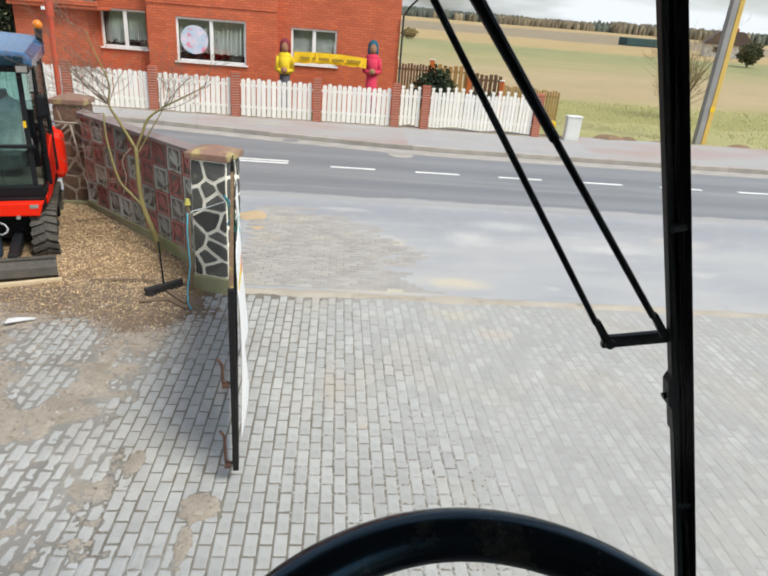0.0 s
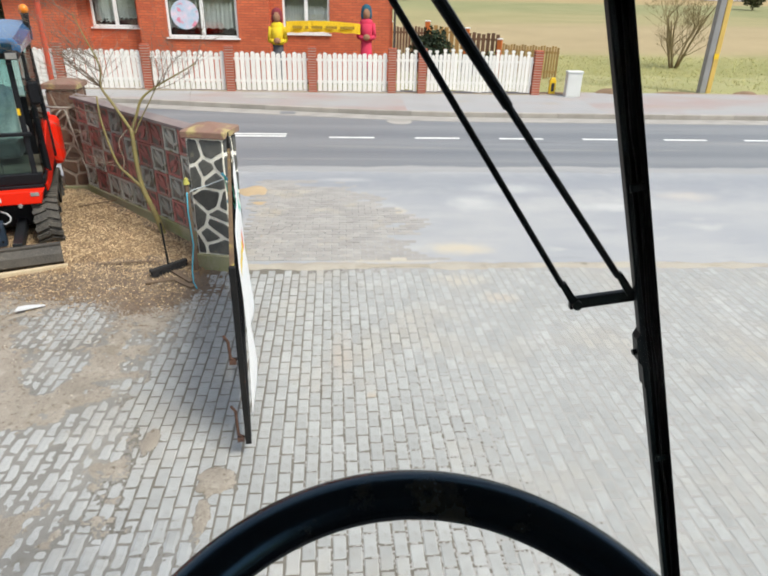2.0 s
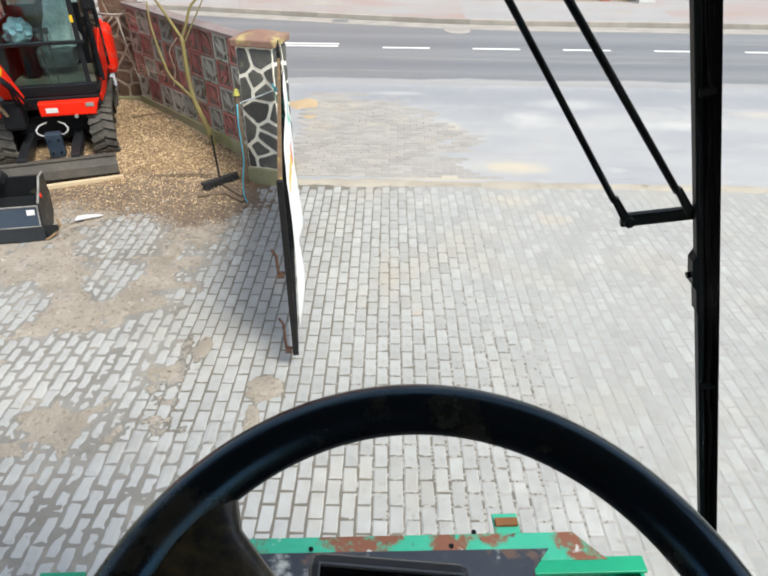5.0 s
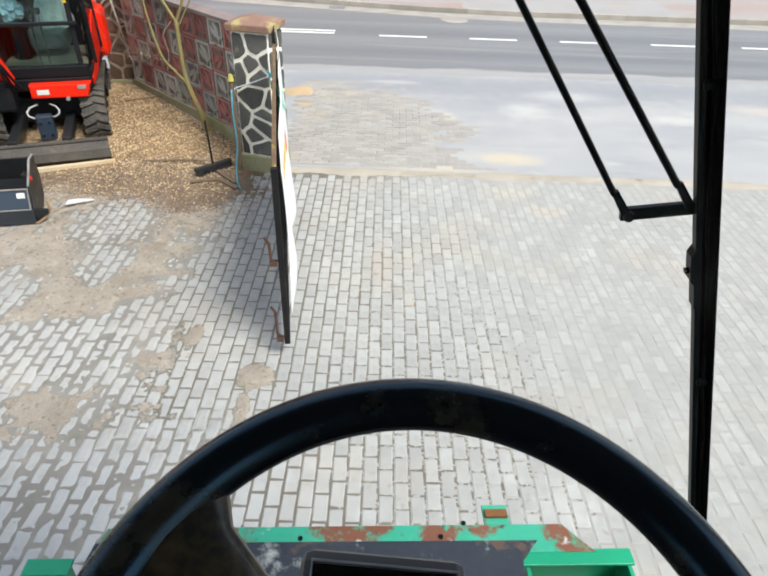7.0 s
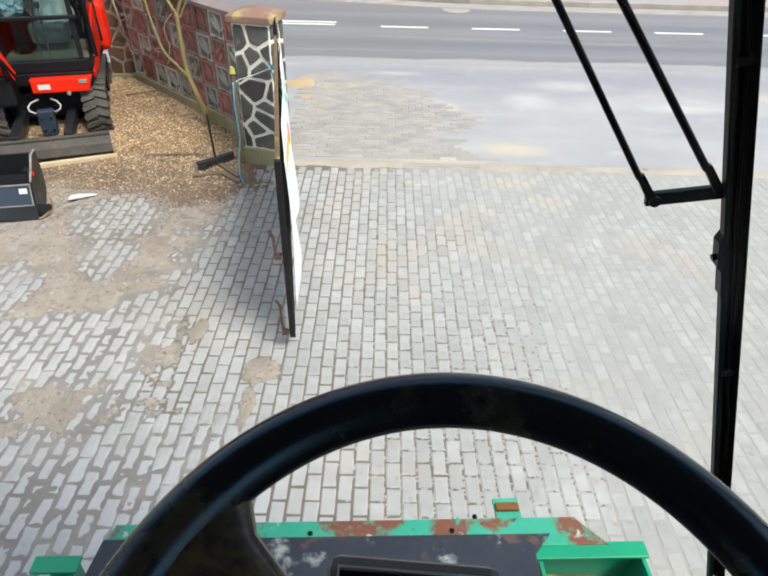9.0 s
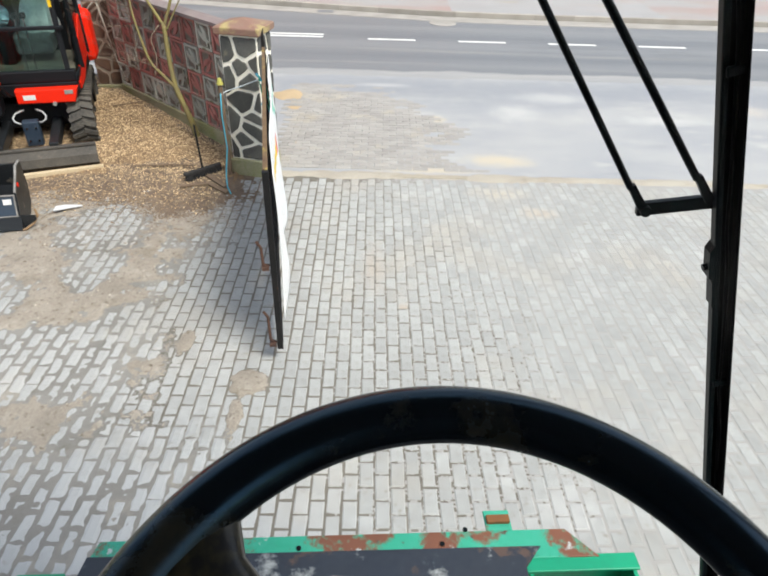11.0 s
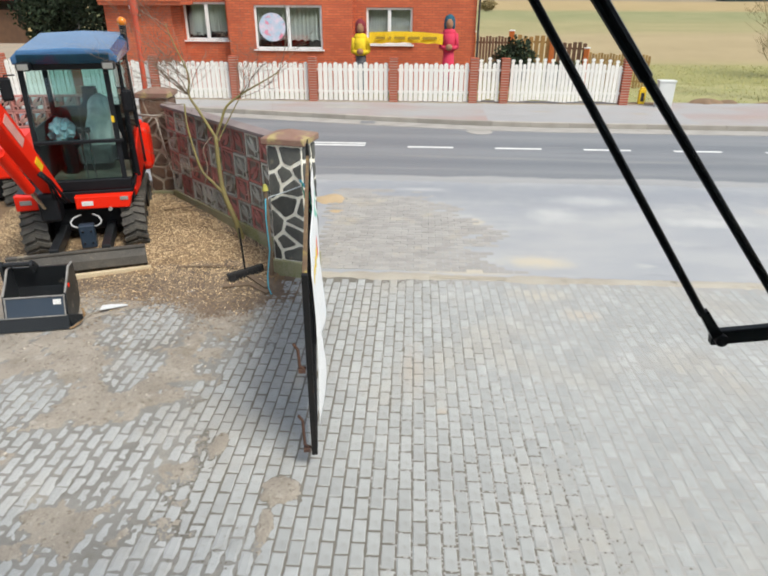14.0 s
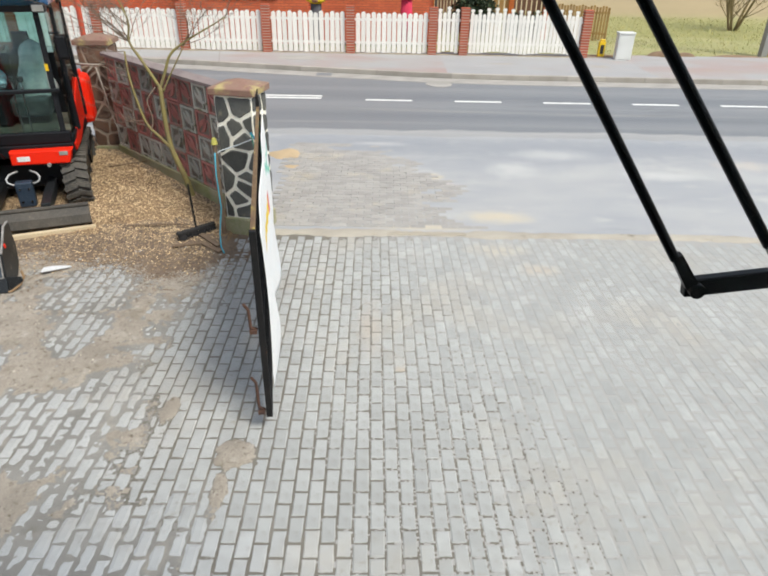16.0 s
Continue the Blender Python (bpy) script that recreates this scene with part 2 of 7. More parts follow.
TAN, OLIVE, GREENF, SOIL, OCHRE, MEADOW = (0.325, 0.245, 0.13), (0.245, 0.222, 0.088), (0.165, 0.19, 0.066), (0.175, 0.135, 0.10), (0.345, 0.24, 0.10), (0.22, 0.235, 0.068)
M_FIELD = field_material()
M_ASPHALT = material("asphalt", (0.122, 0.132, 0.148), (0.225, 0.23, 0.235), rough=0.65, scale=1.0, grain=240, amount=0.5, bump=0.3, depth=0.003, stretch=(0.025, 1.1, 1.0), more=[((0.25, 0.245, 0.235), 1.4, 0.57, 0.12, (0.05, 1.3, 1)), ((0.085, 0.09, 0.10), 1.1, 0.60, 0.15, (0.12, 1.0, 1))])
M_APRON = material("dusty_asphalt", (0.262, 0.274, 0.292), (0.335, 0.34, 0.345), rough=0.8, stretch=(0.5, 1.3, 1.0), scale=0.8, grain=160, amount=0.5, bump=0.3, depth=0.003, more=[((0.385, 0.382, 0.372), 0.7, 0.42, 0.34, (0.55, 1.1, 1)), ((0.43, 0.42, 0.40), 2.0, 0.56, 0.24, (0.7, 1.1, 1)), ((0.225, 0.235, 0.25), 1.6, 0.62, 0.2, (0.5, 1.5, 1))])


def lay_tones(mat, stains):
    """Lays uneven stains and patches of tone on a ground material: middle, half widths, colour and strength of each."""
    n, bsdf = mat.node_tree.nodes, mat.node_tree.nodes["Principled BSDF"]
    colour = bsdf.inputs["Base Color"].links[0].from_socket
    co, no = n.new("ShaderNodeTexCoord"), n.new("ShaderNodeTexNoise")
    no.inputs["Scale"].default_value, no.inputs["Detail"].default_value, no.inputs["Roughness"].default_value = 5.0, 9, 0.7
    link(co.outputs["Object"], no.inputs["Vector"])
    for cx, cy, rx, ry, tone, strength in stains:
        mp_, ln, ad, rg, mx_ = n.new("ShaderNodeMapping"), n.new("ShaderNodeVectorMath"), n.new("ShaderNodeMath"), n.new("ShaderNodeMapRange"), n.new("ShaderNodeMix")
        mp_.inputs["Scale"].default_value, mp_.inputs["Location"].default_value = (1 / rx, 1 / ry, 0), (-cx / rx, -cy / ry, 0)
        link(co.outputs["Object"], mp_.inputs["Vector"])
        ln.operation = "LENGTH"
        link(mp_.outputs["Vector"], ln.inputs[0])
        ad.operation = "MULTIPLY_ADD"
        ad.inputs[1].default_value = 2.4
        link(no.outputs["Fac"], ad.inputs[0])
        link(ln.outputs["Value"], ad.inputs[2])
        rg.inputs["From Min"].default_value, rg.inputs["From Max"].default_value = 1.5, 2.5
        rg.inputs["To Min"].default_value, rg.inputs["To Max"].default_value = strength, 0.0
        link(ad.outputs[0], rg.inputs["Value"])
        mx_.data_type = "RGBA"
        mx_.inputs["B"].default_value = (*tone, 1)
        link(rg.outputs["Result"], mx_.inputs["Factor"])
        link(colour, mx_.inputs["A"])
        colour = mx_.outputs["Result"]
    link(colour, bsdf.inputs["Base Color"])


SANDY, RUSTY, CHALK = (0.50, 0.42, 0.29), (0.44, 0.30, 0.17), (0.46, 0.455, 0.44)
# last two pale the near-left pavers by colour, the nearer against the harvester's shade
lay_tones(M_PAVER2, [(1.98, 6.49, 0.25, 0.14, (0.44, 0.37, 0.29), 0.55), (1.6, 7.0, 0.35, 0.16, (0.45, 0.39, 0.30), 0.5), (0.45, 4.55, 0.16, 0.13, (0.40, 0.33, 0.25), 0.7), (0.15, 5.3, 0.10, 0.5, (0.38, 0.32, 0.26), 0.4), (-1.3, 2.4, 1.2, 0.7, (0.44, 0.45, 0.455), 0.6), (-2.3, 3.7, 1.2, 0.7, (0.42, 0.42, 0.41), 0.45)])
lay_tones(M_APRON, [(3.0, 11.05, 9.0, 0.75, (0.215, 0.23, 0.255), 0.65), (1.77, 7.97, 0.42, 0.20, SANDY, 0.65), (1.0, 9.52, 0.15, 0.17, SANDY, 0.7), (0.7, 7.6, 0.7, 0.10, SANDY, 0.6), (3.1, 10.7, 0.7, 0.3, CHALK, 0.55), (2.3, 9.9, 0.35, 0.4, CHALK, 0.6), (1.2, 9.17, 0.14, 0.12, (0.42, 0.36, 0.32), 0.7), (4.6, 9.7, 0.6, 0.2, CHALK, 0.7), (6.2, 10.3, 0.5, 0.25, (0.46, 0.41, 0.36), 0.6), (0.2, 11.2, 0.5, 0.12, CHALK, 0.5)])
M_SHOULDER = material("sandy_shoulder", (0.335, 0.33, 0.32), (0.255, 0.26, 0.265), rough=0.9, stretch=(0.3, 2.0, 1.0), scale=1.2, grain=120, amount=0.5, bump=0.4)
M_LINE = material("road_paint", (0.75, 0.75, 0.73), (0.55, 0.55, 0.53), rough=0.7, scale=4, grain=120, bump=0.1)
M_KERB = material("kerb_concrete", (0.39, 0.36, 0.32), (0.29, 0.265, 0.225), rough=0.9, scale=3, grain=120, bump=0.4, per="object")
M_WALK = material("red_pavement", (0.325, 0.235, 0.215), (0.31, 0.275, 0.26), rough=0.9, scale=0.9, grain=90, amount=0.5, bump=0.3, more=[((0.315, 0.312, 0.308), 0.35, 0.42, 0.16, (0.6, 1.6, 1)), ((0.33, 0.28, 0.21), 1.4, 0.60, 0.12, (0.5, 1.5, 1))])
M_CONC = material("concrete", (0.38, 0.36, 0.33), (0.26, 0.245, 0.22), rough=0.9, scale=2.5, grain=90, amount=0.5, bump=0.5)


def brick_wall(name, c1, c2, mortar, w=0.25, h=0.075, m=0.012):
    m_ = bpy.data.materials.new(name)
    m_.use_nodes = True
    n, bsdf = m_.node_tree.nodes, m_.node_tree.nodes["Principled BSDF"]
    co = n.new("ShaderNodeTexCoord")
    sep, com, s = n.new("ShaderNodeSeparateXYZ"), n.new("ShaderNodeCombineXYZ"), n.new("ShaderNodeMath")
    link(co.outputs["Object"], sep.inputs[0])
    s.operation = "ADD"
    link(sep.outputs["X"], s.inputs[0])
    link(sep.outputs["Y"], s.inputs[1])
    link(s.outputs[0], com.inputs["X"])
    link(sep.outputs["Z"], com.inputs["Y"])
    br = n.new("ShaderNodeTexBrick")
    br.inputs["Scale"].default_value = 1.0
    br.inputs["Brick Width"].default_value, br.inputs["Row Height"].default_value = w, h
    br.inputs["Mortar Size"].default_value, br.inputs["Mortar Smooth"].default_value = m / 2, 0.3
    br.inputs["Color1"].default_value, br.inputs["Color2"].default_value, br.inputs["Mortar"].default_value = (*c1, 1), (*c2, 1), (*mortar, 1)
    link(com.outputs[0], br.inputs["Vector"])
    no = n.new("ShaderNodeTexNoise")
    no.inputs["Scale"].default_value, no.inputs["Detail"].default_value = 1.3, 6
    link(co.outputs["Object"], no.inputs["Vector"])
    hsv, r = n.new("ShaderNodeHueSaturation"), n.new("ShaderNodeMapRange")
    r.inputs["To Min"].default_value, r.inputs["To Max"].default_value = 0.75, 1.25
    link(no.outputs["Fac"], r.inputs["Value"])
    link(r.outputs["Result"], hsv.inputs["Value"])
    link(br.outputs["Color"], hsv.inputs["Color"])
    link(hsv.outputs["Color"], bsdf.inputs["Base Color"])
    bsdf.inputs["Roughness"].default_value = 0.8
    bp = n.new("ShaderNodeBump")
    bp.invert = True
    bp.inputs["Strength"].default_value, bp.inputs["Distance"].default_value = 0.7, 0.01
    link(br.outputs["Fac"], bp.inputs["Height"])
    link(bp.outputs["Normal"], bsdf.inputs["Normal"])
    return m_


M_BRICK = brick_wall("red_clinker", (0.60, 0.135, 0.053), (0.49, 0.102, 0.042), (0.24, 0.085, 0.05), 0.25, 0.083, 0.016)
M_POSTBRICK = material("post_brick", (0.44, 0.105, 0.052), (0.33, 0.08, 0.042), rough=0.85, scale=5, grain=80, bump=0.3, per="object")
M_MORTAR = material("mortar", (0.50, 0.45, 0.38), (0.38, 0.33, 0.27), rough=0.95, scale=4, grain=90, bump=0.5)
M_WHITE = material("white_fence_paint", (0.80, 0.78, 0.73), (0.66, 0.64, 0.58), rough=0.65, scale=5, grain=60, amount=0.35, bump=0.15, per="object", vary=0.06)
M_PVC = material("white_pvc", (0.82, 0.82, 0.81), (0.76, 0.76, 0.75), rough=0.4, bump=0.02)
M_STONE = material("dark_fieldstone", (0.055, 0.058, 0.056), (0.125, 0.122, 0.105), rough=0.75, scale=5, grain=60, amount=0.4, bump=0.6, depth=0.01, per="object", vary=0.35, spots=(0.16, 0.15, 0.11), spot_scale=7, spot_at=0.62)
M_POINTING = material("pale_pointing", (0.90, 0.88, 0.78), (0.76, 0.71, 0.58), rough=0.95, scale=5, grain=70, bump=0.5)
M_CAP = material("cap_concrete", (0.22, 0.11, 0.085), (0.24, 0.165, 0.12), rough=0.95, scale=4, grain=50, amount=0.5, bump=0.6, spots=(0.36, 0.29, 0.13), spot_scale=5, spot_at=0.54, spot_soft=0.12)
M_STONE2 = material("brown_fieldstone", (0.16, 0.085, 0.05), (0.09, 0.06, 0.045), rough=0.8, scale=5, grain=60, bump=0.6, depth=0.01, per="object", vary=0.35)
M_BLOCKRED = material("red_block", (0.44, 0.17, 0.145), (0.33, 0.15, 0.13), rough=0.95, scale=5, grain=60, bump=0.5, per="object", vary=0.22, spots=(0.30, 0.25, 0.20), spot_scale=5, spot_at=0.53, spot_soft=0.15, more=[((0.17, 0.12, 0.10), 6.0, 0.60, 0.1, (1, 1, 1))])
M_BLOCKGREY = material("grey_block", (0.46, 0.46, 0.41), (0.36, 0.355, 0.305), rough=0.95, scale=5, grain=60, bump=0.5, per="object", vary=0.2, spots=(0.16, 0.15, 0.09), spot_scale=4, spot_at=0.58, more=[((0.20, 0.18, 0.13), 7.0, 0.60, 0.1, (1, 1, 1))])
M_MOSS = material("mossy_plinth", (0.35, 0.32, 0.23), (0.21, 0.22, 0.085), rough=0.95, scale=3, grain=50, amount=0.5, bump=0.6)

# ---- ground, road, pavements ----
def field_height(x, y):
    d = math.hypot(x, y)
    z = -0.08 if -4 < y < 26 and abs(x) < 40 else -0.08 + 0.5 * hum(x, y, 0.02, 3) * min(1, max(0, (d - 30) / 60))
    return z - 0.006 * max(0, min(y - 25, 60)) + 0.0119 * max(0, min(y - 85, 420))


def ground_sheet():
    ring = [0, 6, 12, 18, 24, 30, 38, 48, 60, 80, 110, 150, 200, 280, 380, 520, 700, 1000, 1500, 2400]
    ax = sorted({-v for v in ring} | set(ring))
    me = bpy.data.meshes.new("ground")
    vs = [(x, y + 10, field_height(x, y + 10)) for y in ax for x in ax]
    k = len(ax)
    me.from_pydata(vs, [], [(j * k + i, j * k + i + 1, (j + 1) * k + i + 1, (j + 1) * k + i) for j in range(k - 1) for i in range(k - 1)])
    me.materials.append(M_FIELD)
    for p in me.polygons:
        p.use_smooth = True
    return tagged(new("ground", me), "dry straw-coloured meadow and fields to the horizon", "ground", "", "structure")


ground_sheet()
KERB = [(-60.0, 24.0), (-30.0, 21.2), (-14.0, 19.75), (-9.0, 19.0), (-5.1, 18.45), (-2.6, 17.95), (-0.8, 17.6), (1.2, 17.25), (3.2, 17.08), (8.2, 17.03), (60.0, 17.0)]


def kerb_y(x):
    return float(np.interp(x, [k[0] for k in KERB], [k[1] for k in KERB]))


def strip(name, xs, y0, y1, z0, z1, mat, label, category, kind="structure", parent=None):
    """A slab between two lines along the road, each a function of x."""
    bm = BM()
    cols = [[bm.verts.new((x, f(x), z)) for f, z in ((y0, z0), (y1, z0), (y1, z1), (y0, z1))] for x in xs]
    for a, b in zip(cols, cols[1:]):
        for k in range(4):
            bm.faces.new((a[k], b[k], b[(k + 1) % 4], a[(k + 1) % 4]))
    bm.faces.new(cols[0])
    bm.faces.new(cols[-1][::-1])
    bmesh.ops.recalc_face_normals(bm, faces=bm.faces)
    if parent:
        return part(name, bm, mat, parent, label)
    return solid(name, bm, mat, label, category, kind)


XS = [-60, -45, -30, -22, -14, -11, -9, -7, -5.1, -3.8, -2.6, -1.7, -0.8, 0.2, 1.2, 2.2, 3.2, 5, 8.2, 14, 20, 40, 60]
road = strip("road", XS, lambda x: 11.85, lambda x: kerb_y(x) - 0.02, -0.3, 0.0, M_ASPHALT, "grey asphalt road with white broken centre line", "road")
strip("gutter", XS, lambda x: kerb_y(x) - 0.62, lambda x: kerb_y(x) - 0.03, -0.1, 0.006, M_CONC, "pale sandy gutter along the road edge", "gutter")
def shoulder_height(x, y):
    return 0.009 - 0.030 * ((y - 11.9 - 0.10 * hum(x, 2, 0.25)) / 0.42) ** 2 + 0.007 * hum(x, y, 1.1) + 0.004 * hum(x, y, 5.0, 3)


sheet("shoulder", -14, 26, 11.3, 12.5, 500, 40, shoulder_height, M_SHOULDER, "pale sandy edge of the road", category="shoulder")
M_WALKGREY = material("grey_pavement", (0.335, 0.335, 0.34), (0.285, 0.28, 0.275), rough=0.9, scale=0.9, grain=90, amount=0.5, bump=0.3, more=[((0.345, 0.29, 0.265), 0.5, 0.56, 0.2, (0.6, 1.6, 1)), ((0.33, 0.29, 0.23), 1.4, 0.60, 0.12, (0.5, 1.5, 1))])
for x0, x1, mat, label in ((-60, 1.9, M_WALK, "dusty red paved footway"), (1.9, 7.4, M_WALKGREY, "grey patched stretch of the footway"), (7.4, 60, M_WALK, "dusty red paved footway")):
    strip("pavement", [x0] + [x for x in XS if x0 < x < x1] + [x1], lambda x: kerb_y(x) + 0.12, lambda x: 20.75 + max(0, kerb_y(x) - 18.4), -0.1, 0.115, mat, label, "pavement")
M_FENCEFOOT = material("leafy_soil", (0.20, 0.155, 0.105), (0.30, 0.26, 0.20), rough=0.95, scale=5, grain=40, amount=0.5, bump=0.8, depth=0.01)


def fence_foot(x, y):
    edge = 20.22 + max(0.0, -x - 3.3) * 0.02
    return 0.131 - 0.9 * (y - edge) ** 2 + 0.012 * hum(x, y, 1.7) + 0.012 * hum(x, y, 7.0, 3)


sheet("fence_foot", -9.0, 7.0, 19.8, 20.75, 320, 50, fence_foot, M_FENCEFOOT, "strip of brown leafy soil along the fence foot", category="soil")
kerb = thing("kerb", pose(0, 0, 0), "long concrete kerb between road and footway", "kerb", kind="structure")
kx = -20.0
while kx < 16:
    bm = BM()
    a, b = Vector((kx, kerb_y(kx), 0)), Vector((kx + 0.99, kerb_y(kx + 0.99), 0))
    box(bm, 0, (b - a).length + 0.006, 0, 0.13, -0.1, 0.12, 0.006)
    ob = part("kerb_stone", bm, M_KERB, kerb)
    ob.matrix_local = Matrix.Translation(a) @ pose(0, 0, 0, 0, 0, math.degrees(math.atan2(b.y - a.y, b.x - a.x)))
    kx += 1.0
# painted lines
for i in range(16):
    x = -0.17 + 2.0 * i
    solid("road_line", box(BM(), x, x + 1.05, 14.52, 14.64, 0.0, 0.004), M_LINE, "white dash of the broken centre line", "road marking", group="centre line dashes", kind="structure")
for y in (14.66, 14.88):
    solid("road_line", box(BM(), -40, -1.17, y - 0.06, y + 0.06, 0.0, 0.004), M_LINE, "long white line of the double centre marking", "road marking", kind="structure")
solid("manhole_cover", rod(BM(), (1.61, 16.4, -0.05), (1.61, 16.4, 0.008), 0.33, n=32), M_CONC, "round pale concrete manhole cover in the road", "manhole cover")
solid("drain_grate", box(BM(), -1.55, -1.15, 17.25, 17.55, -0.05, 0.012), M_ASPHALT, "dark iron drain grate by the kerb", "drain")
solid("pavement_slab", box(BM(), -2.8, -1.5, 18.95, 19.5, 0.05, 0.121), M_CONC, "pale concrete plate let into the footway", "slab", "structure")
# apron between yard and road
apron = sheet("apron", -9, 40, 7.42, 11.75, 60, 20, lambda x, y: 0.004 + 0.005 * hum(x, y, 0.6), M_APRON, "dusty grey asphalt apron with pale sand stains")

# ---- yard paving: brick-shaped concrete pavers, dirt over the left part ----
yard = solid("yard", box(BM(), -30, 40, -25, 7.40, -0.35, -0.012), M_JOINT, "sandy bed of the paved yard", "ground", "structure")
# patches of trodden dirt over the pavers, and islands of bare pavers in the large dirty corner: middle and half sizes
DIRT = [(-2.05, 3.17, 0.60, 0.32), (-1.60, 3.90, 0.17, 0.38), (-0.75, 3.62, 0.11, 0.10), (-0.80, 3.25, 0.05, 0.20), (-3.0, 3.0, 0.30, 0.16), (-1.36, 4.10, 0.07, 0.16)]
ISLANDS = [(-2.70, 5.88, 0.30, 0.44), (-2.52, 5.12, 0.17, 0.30), (-3.32, 4.58, 0.26, 0.30), (-2.90, 4.00, 0.22, 0.12)]


def wall_x(y):
    """Where the middle of the garden wall runs."""
    return -1.60 - (y - 7.87) * 1.022


def dusty(x, y):
    """0 where the pavers are swept clean, 1 where trodden dirt fills the joints."""
    # limit set left so the dark joints also widen the gate's shadow
    clean = -1.60 if y > 3.9 else -1.60 + 0.55 * (3.9 - y)
    return min(1.0, max(0.0, (clean - x + 0.35 * hum(x, y, 1.2)) / 0.5 + 0.5))


def dirt_height(x, y):
    """How far the trodden dirt stands over the paver tops: in the joints, over them in patches, a bank by the wall."""
    v = -1.0
    for cx, cy, rx, ry in DIRT:
        v = max(v, min(0.42 if rx < 0.4 else 0.75, 1.0 - math.hypot((x - cx) / (rx * 1.25), (y - cy) / (ry * 1.25))))
    corner = min(-1.78 + 0.13 * (y - 4.58) - x, 0.82 * (y - 4.52 - 0.66 * (x + 1.8)))
    for cx, cy, rx, ry in ISLANDS:
        corner = min(corner, (math.hypot((x - cx) / rx, (y - cy) / ry) - 1.0) * 0.28 + 0.02)
    edge = 6.42 + 0.12 * math.sin(x * 2.3) if x > -3.3 else 6.0
    v = max(v, min(0.9, (y - edge) * 1.6), min(0.9, corner * 2.8 + 0.14))
    if y > 3.7:
        v = min(v, 2.0 * (-0.75 - 0.19 * (y - 3.87) - x) + 0.2)
    left = dusty(x, y)
    base = -0.0038 + 0.0032 * left + 0.0012 * min(1.0, max(0.0, x - 0.8))
    fine = hum(x, y, 21.0, 3)
    s = min(1.0, max(0.0, (v + 0.20 + 0.36 * hum(x, y, 1.9) + 0.50 * hum(x, y, 5.5, 4) + 0.22 * hum(x, y, 15.0, 2)) / 1.2))
    rise = 0.15 * min(1.0, max(0.0, (y - 6.8) / 2.5)) if x < -1.6 else 0.0
    patchy = -0.03 if s <= 0 else -0.0065 + 0.019 * s
    return max(base, patchy) + rise + (0.0010 + 0.0028 * left) * hum(x, y, 6.0, 3) + (0.0022 + 0.0020 * left) * fine


M_DUST = material("joint_dust", (0.335, 0.328, 0.312), (0.285, 0.278, 0.262), rough=0.95, scale=2, grain=150, amount=0.5, bump=0.4)
yard_dirt = sheet("yard_dirt", -5.6, 3.9, 1.4, 7.40, 640, 400, dirt_height, M_DIRT, "pale trodden dirt spread over the old pavers")
yard_dirt.data.materials.append(M_JOINTDIRT)
yard_dirt.data.materials.append(M_DUST)
yard_dirt.data.materials.append(M_SOIL)
yard_dirt.data.materials.append(M_JOINTPALE)
dither = random.Random(8)
for p in yard_dirt.data.polygons:
    x, y, z = p.center
    if x < -1.25 and y > 6.05 + 0.5 * hum(x, y, 1.1) + 0.35 * dither.random() and (x > -3.0 or y > 6.5):
        p.material_index = 3
    elif z < 0.0050 and dusty(x, y) > 0.45 + dither.uniform(-0.3, 0.3):
        p.material_index = 4
    elif z < 0.001:
        p.material_index = 2 if x + 0.22 * max(0, y - 5.0) + 0.7 * hum(x, y, 0.6) + dither.uniform(-0.9, 0.9) > 0.75 else 1
sheet("bank_dirt", -8.0, -0.9, 7.40, 12.6, 160, 140, lambda x, y: dirt_height(x, y) if x < wall_x(y) else -0.2, M_SOIL, "bank of brown soil along the garden wall")
sheet("side_dirt", -9.0, -5.6, 1.4, 7.40, 60, 90, dirt_height, M_DIRT, "dry dirt at the side of the yard")


def paver_mesh(w, l, h, c, d=None):
    d = d or c
    a, b = w / 2, l / 2
    vs = [(-a, -b, -h), (a, -b, -h), (a, b, -h), (-a, b, -h), (-a, -b, -d), (a, -b, -d), (a, b, -d), (-a, b, -d), (-a + c, -b + c, 0), (a - c, -b + c, 0), (a - c, b - c, 0), (-a + c, b - c, 0)]
    fs = [(8, 9, 10, 11)]
    for k in range(4):
        q = (k + 1) % 4
        fs += [(k, q, 4 + q, 4 + k), (4 + k, 4 + q, 8 + q, 8 + k)]
    return vs, fs


sheet("joint_dust", 3.9, 9.5, 2.0, 7.36, 180, 170, dirt_height, M_DUST, "pale sand swept into the paver joints")
paving = thing("yard_paving", pose(0, 0, 0), "grey brick-shaped concrete pavers in running bond", "paving", kind="structure")
PV, PF = paver_mesh(0.096, 0.195, 0.05, 0.012, 0.007)
paver_me = bpy.data.meshes.new("paver")
paver_me.from_pydata(PV, [], PF)
paver_me.materials.append(M_PAVER)
CV, _ = paver_mesh(0.096, 0.195, 0.05, 0.026, 0.0085)
PW, PL, TURN = 0.1, 0.2, radians(1.0)
rest_v, rest_f, made = [], [], 0
rng = np.random.default_rng(4)
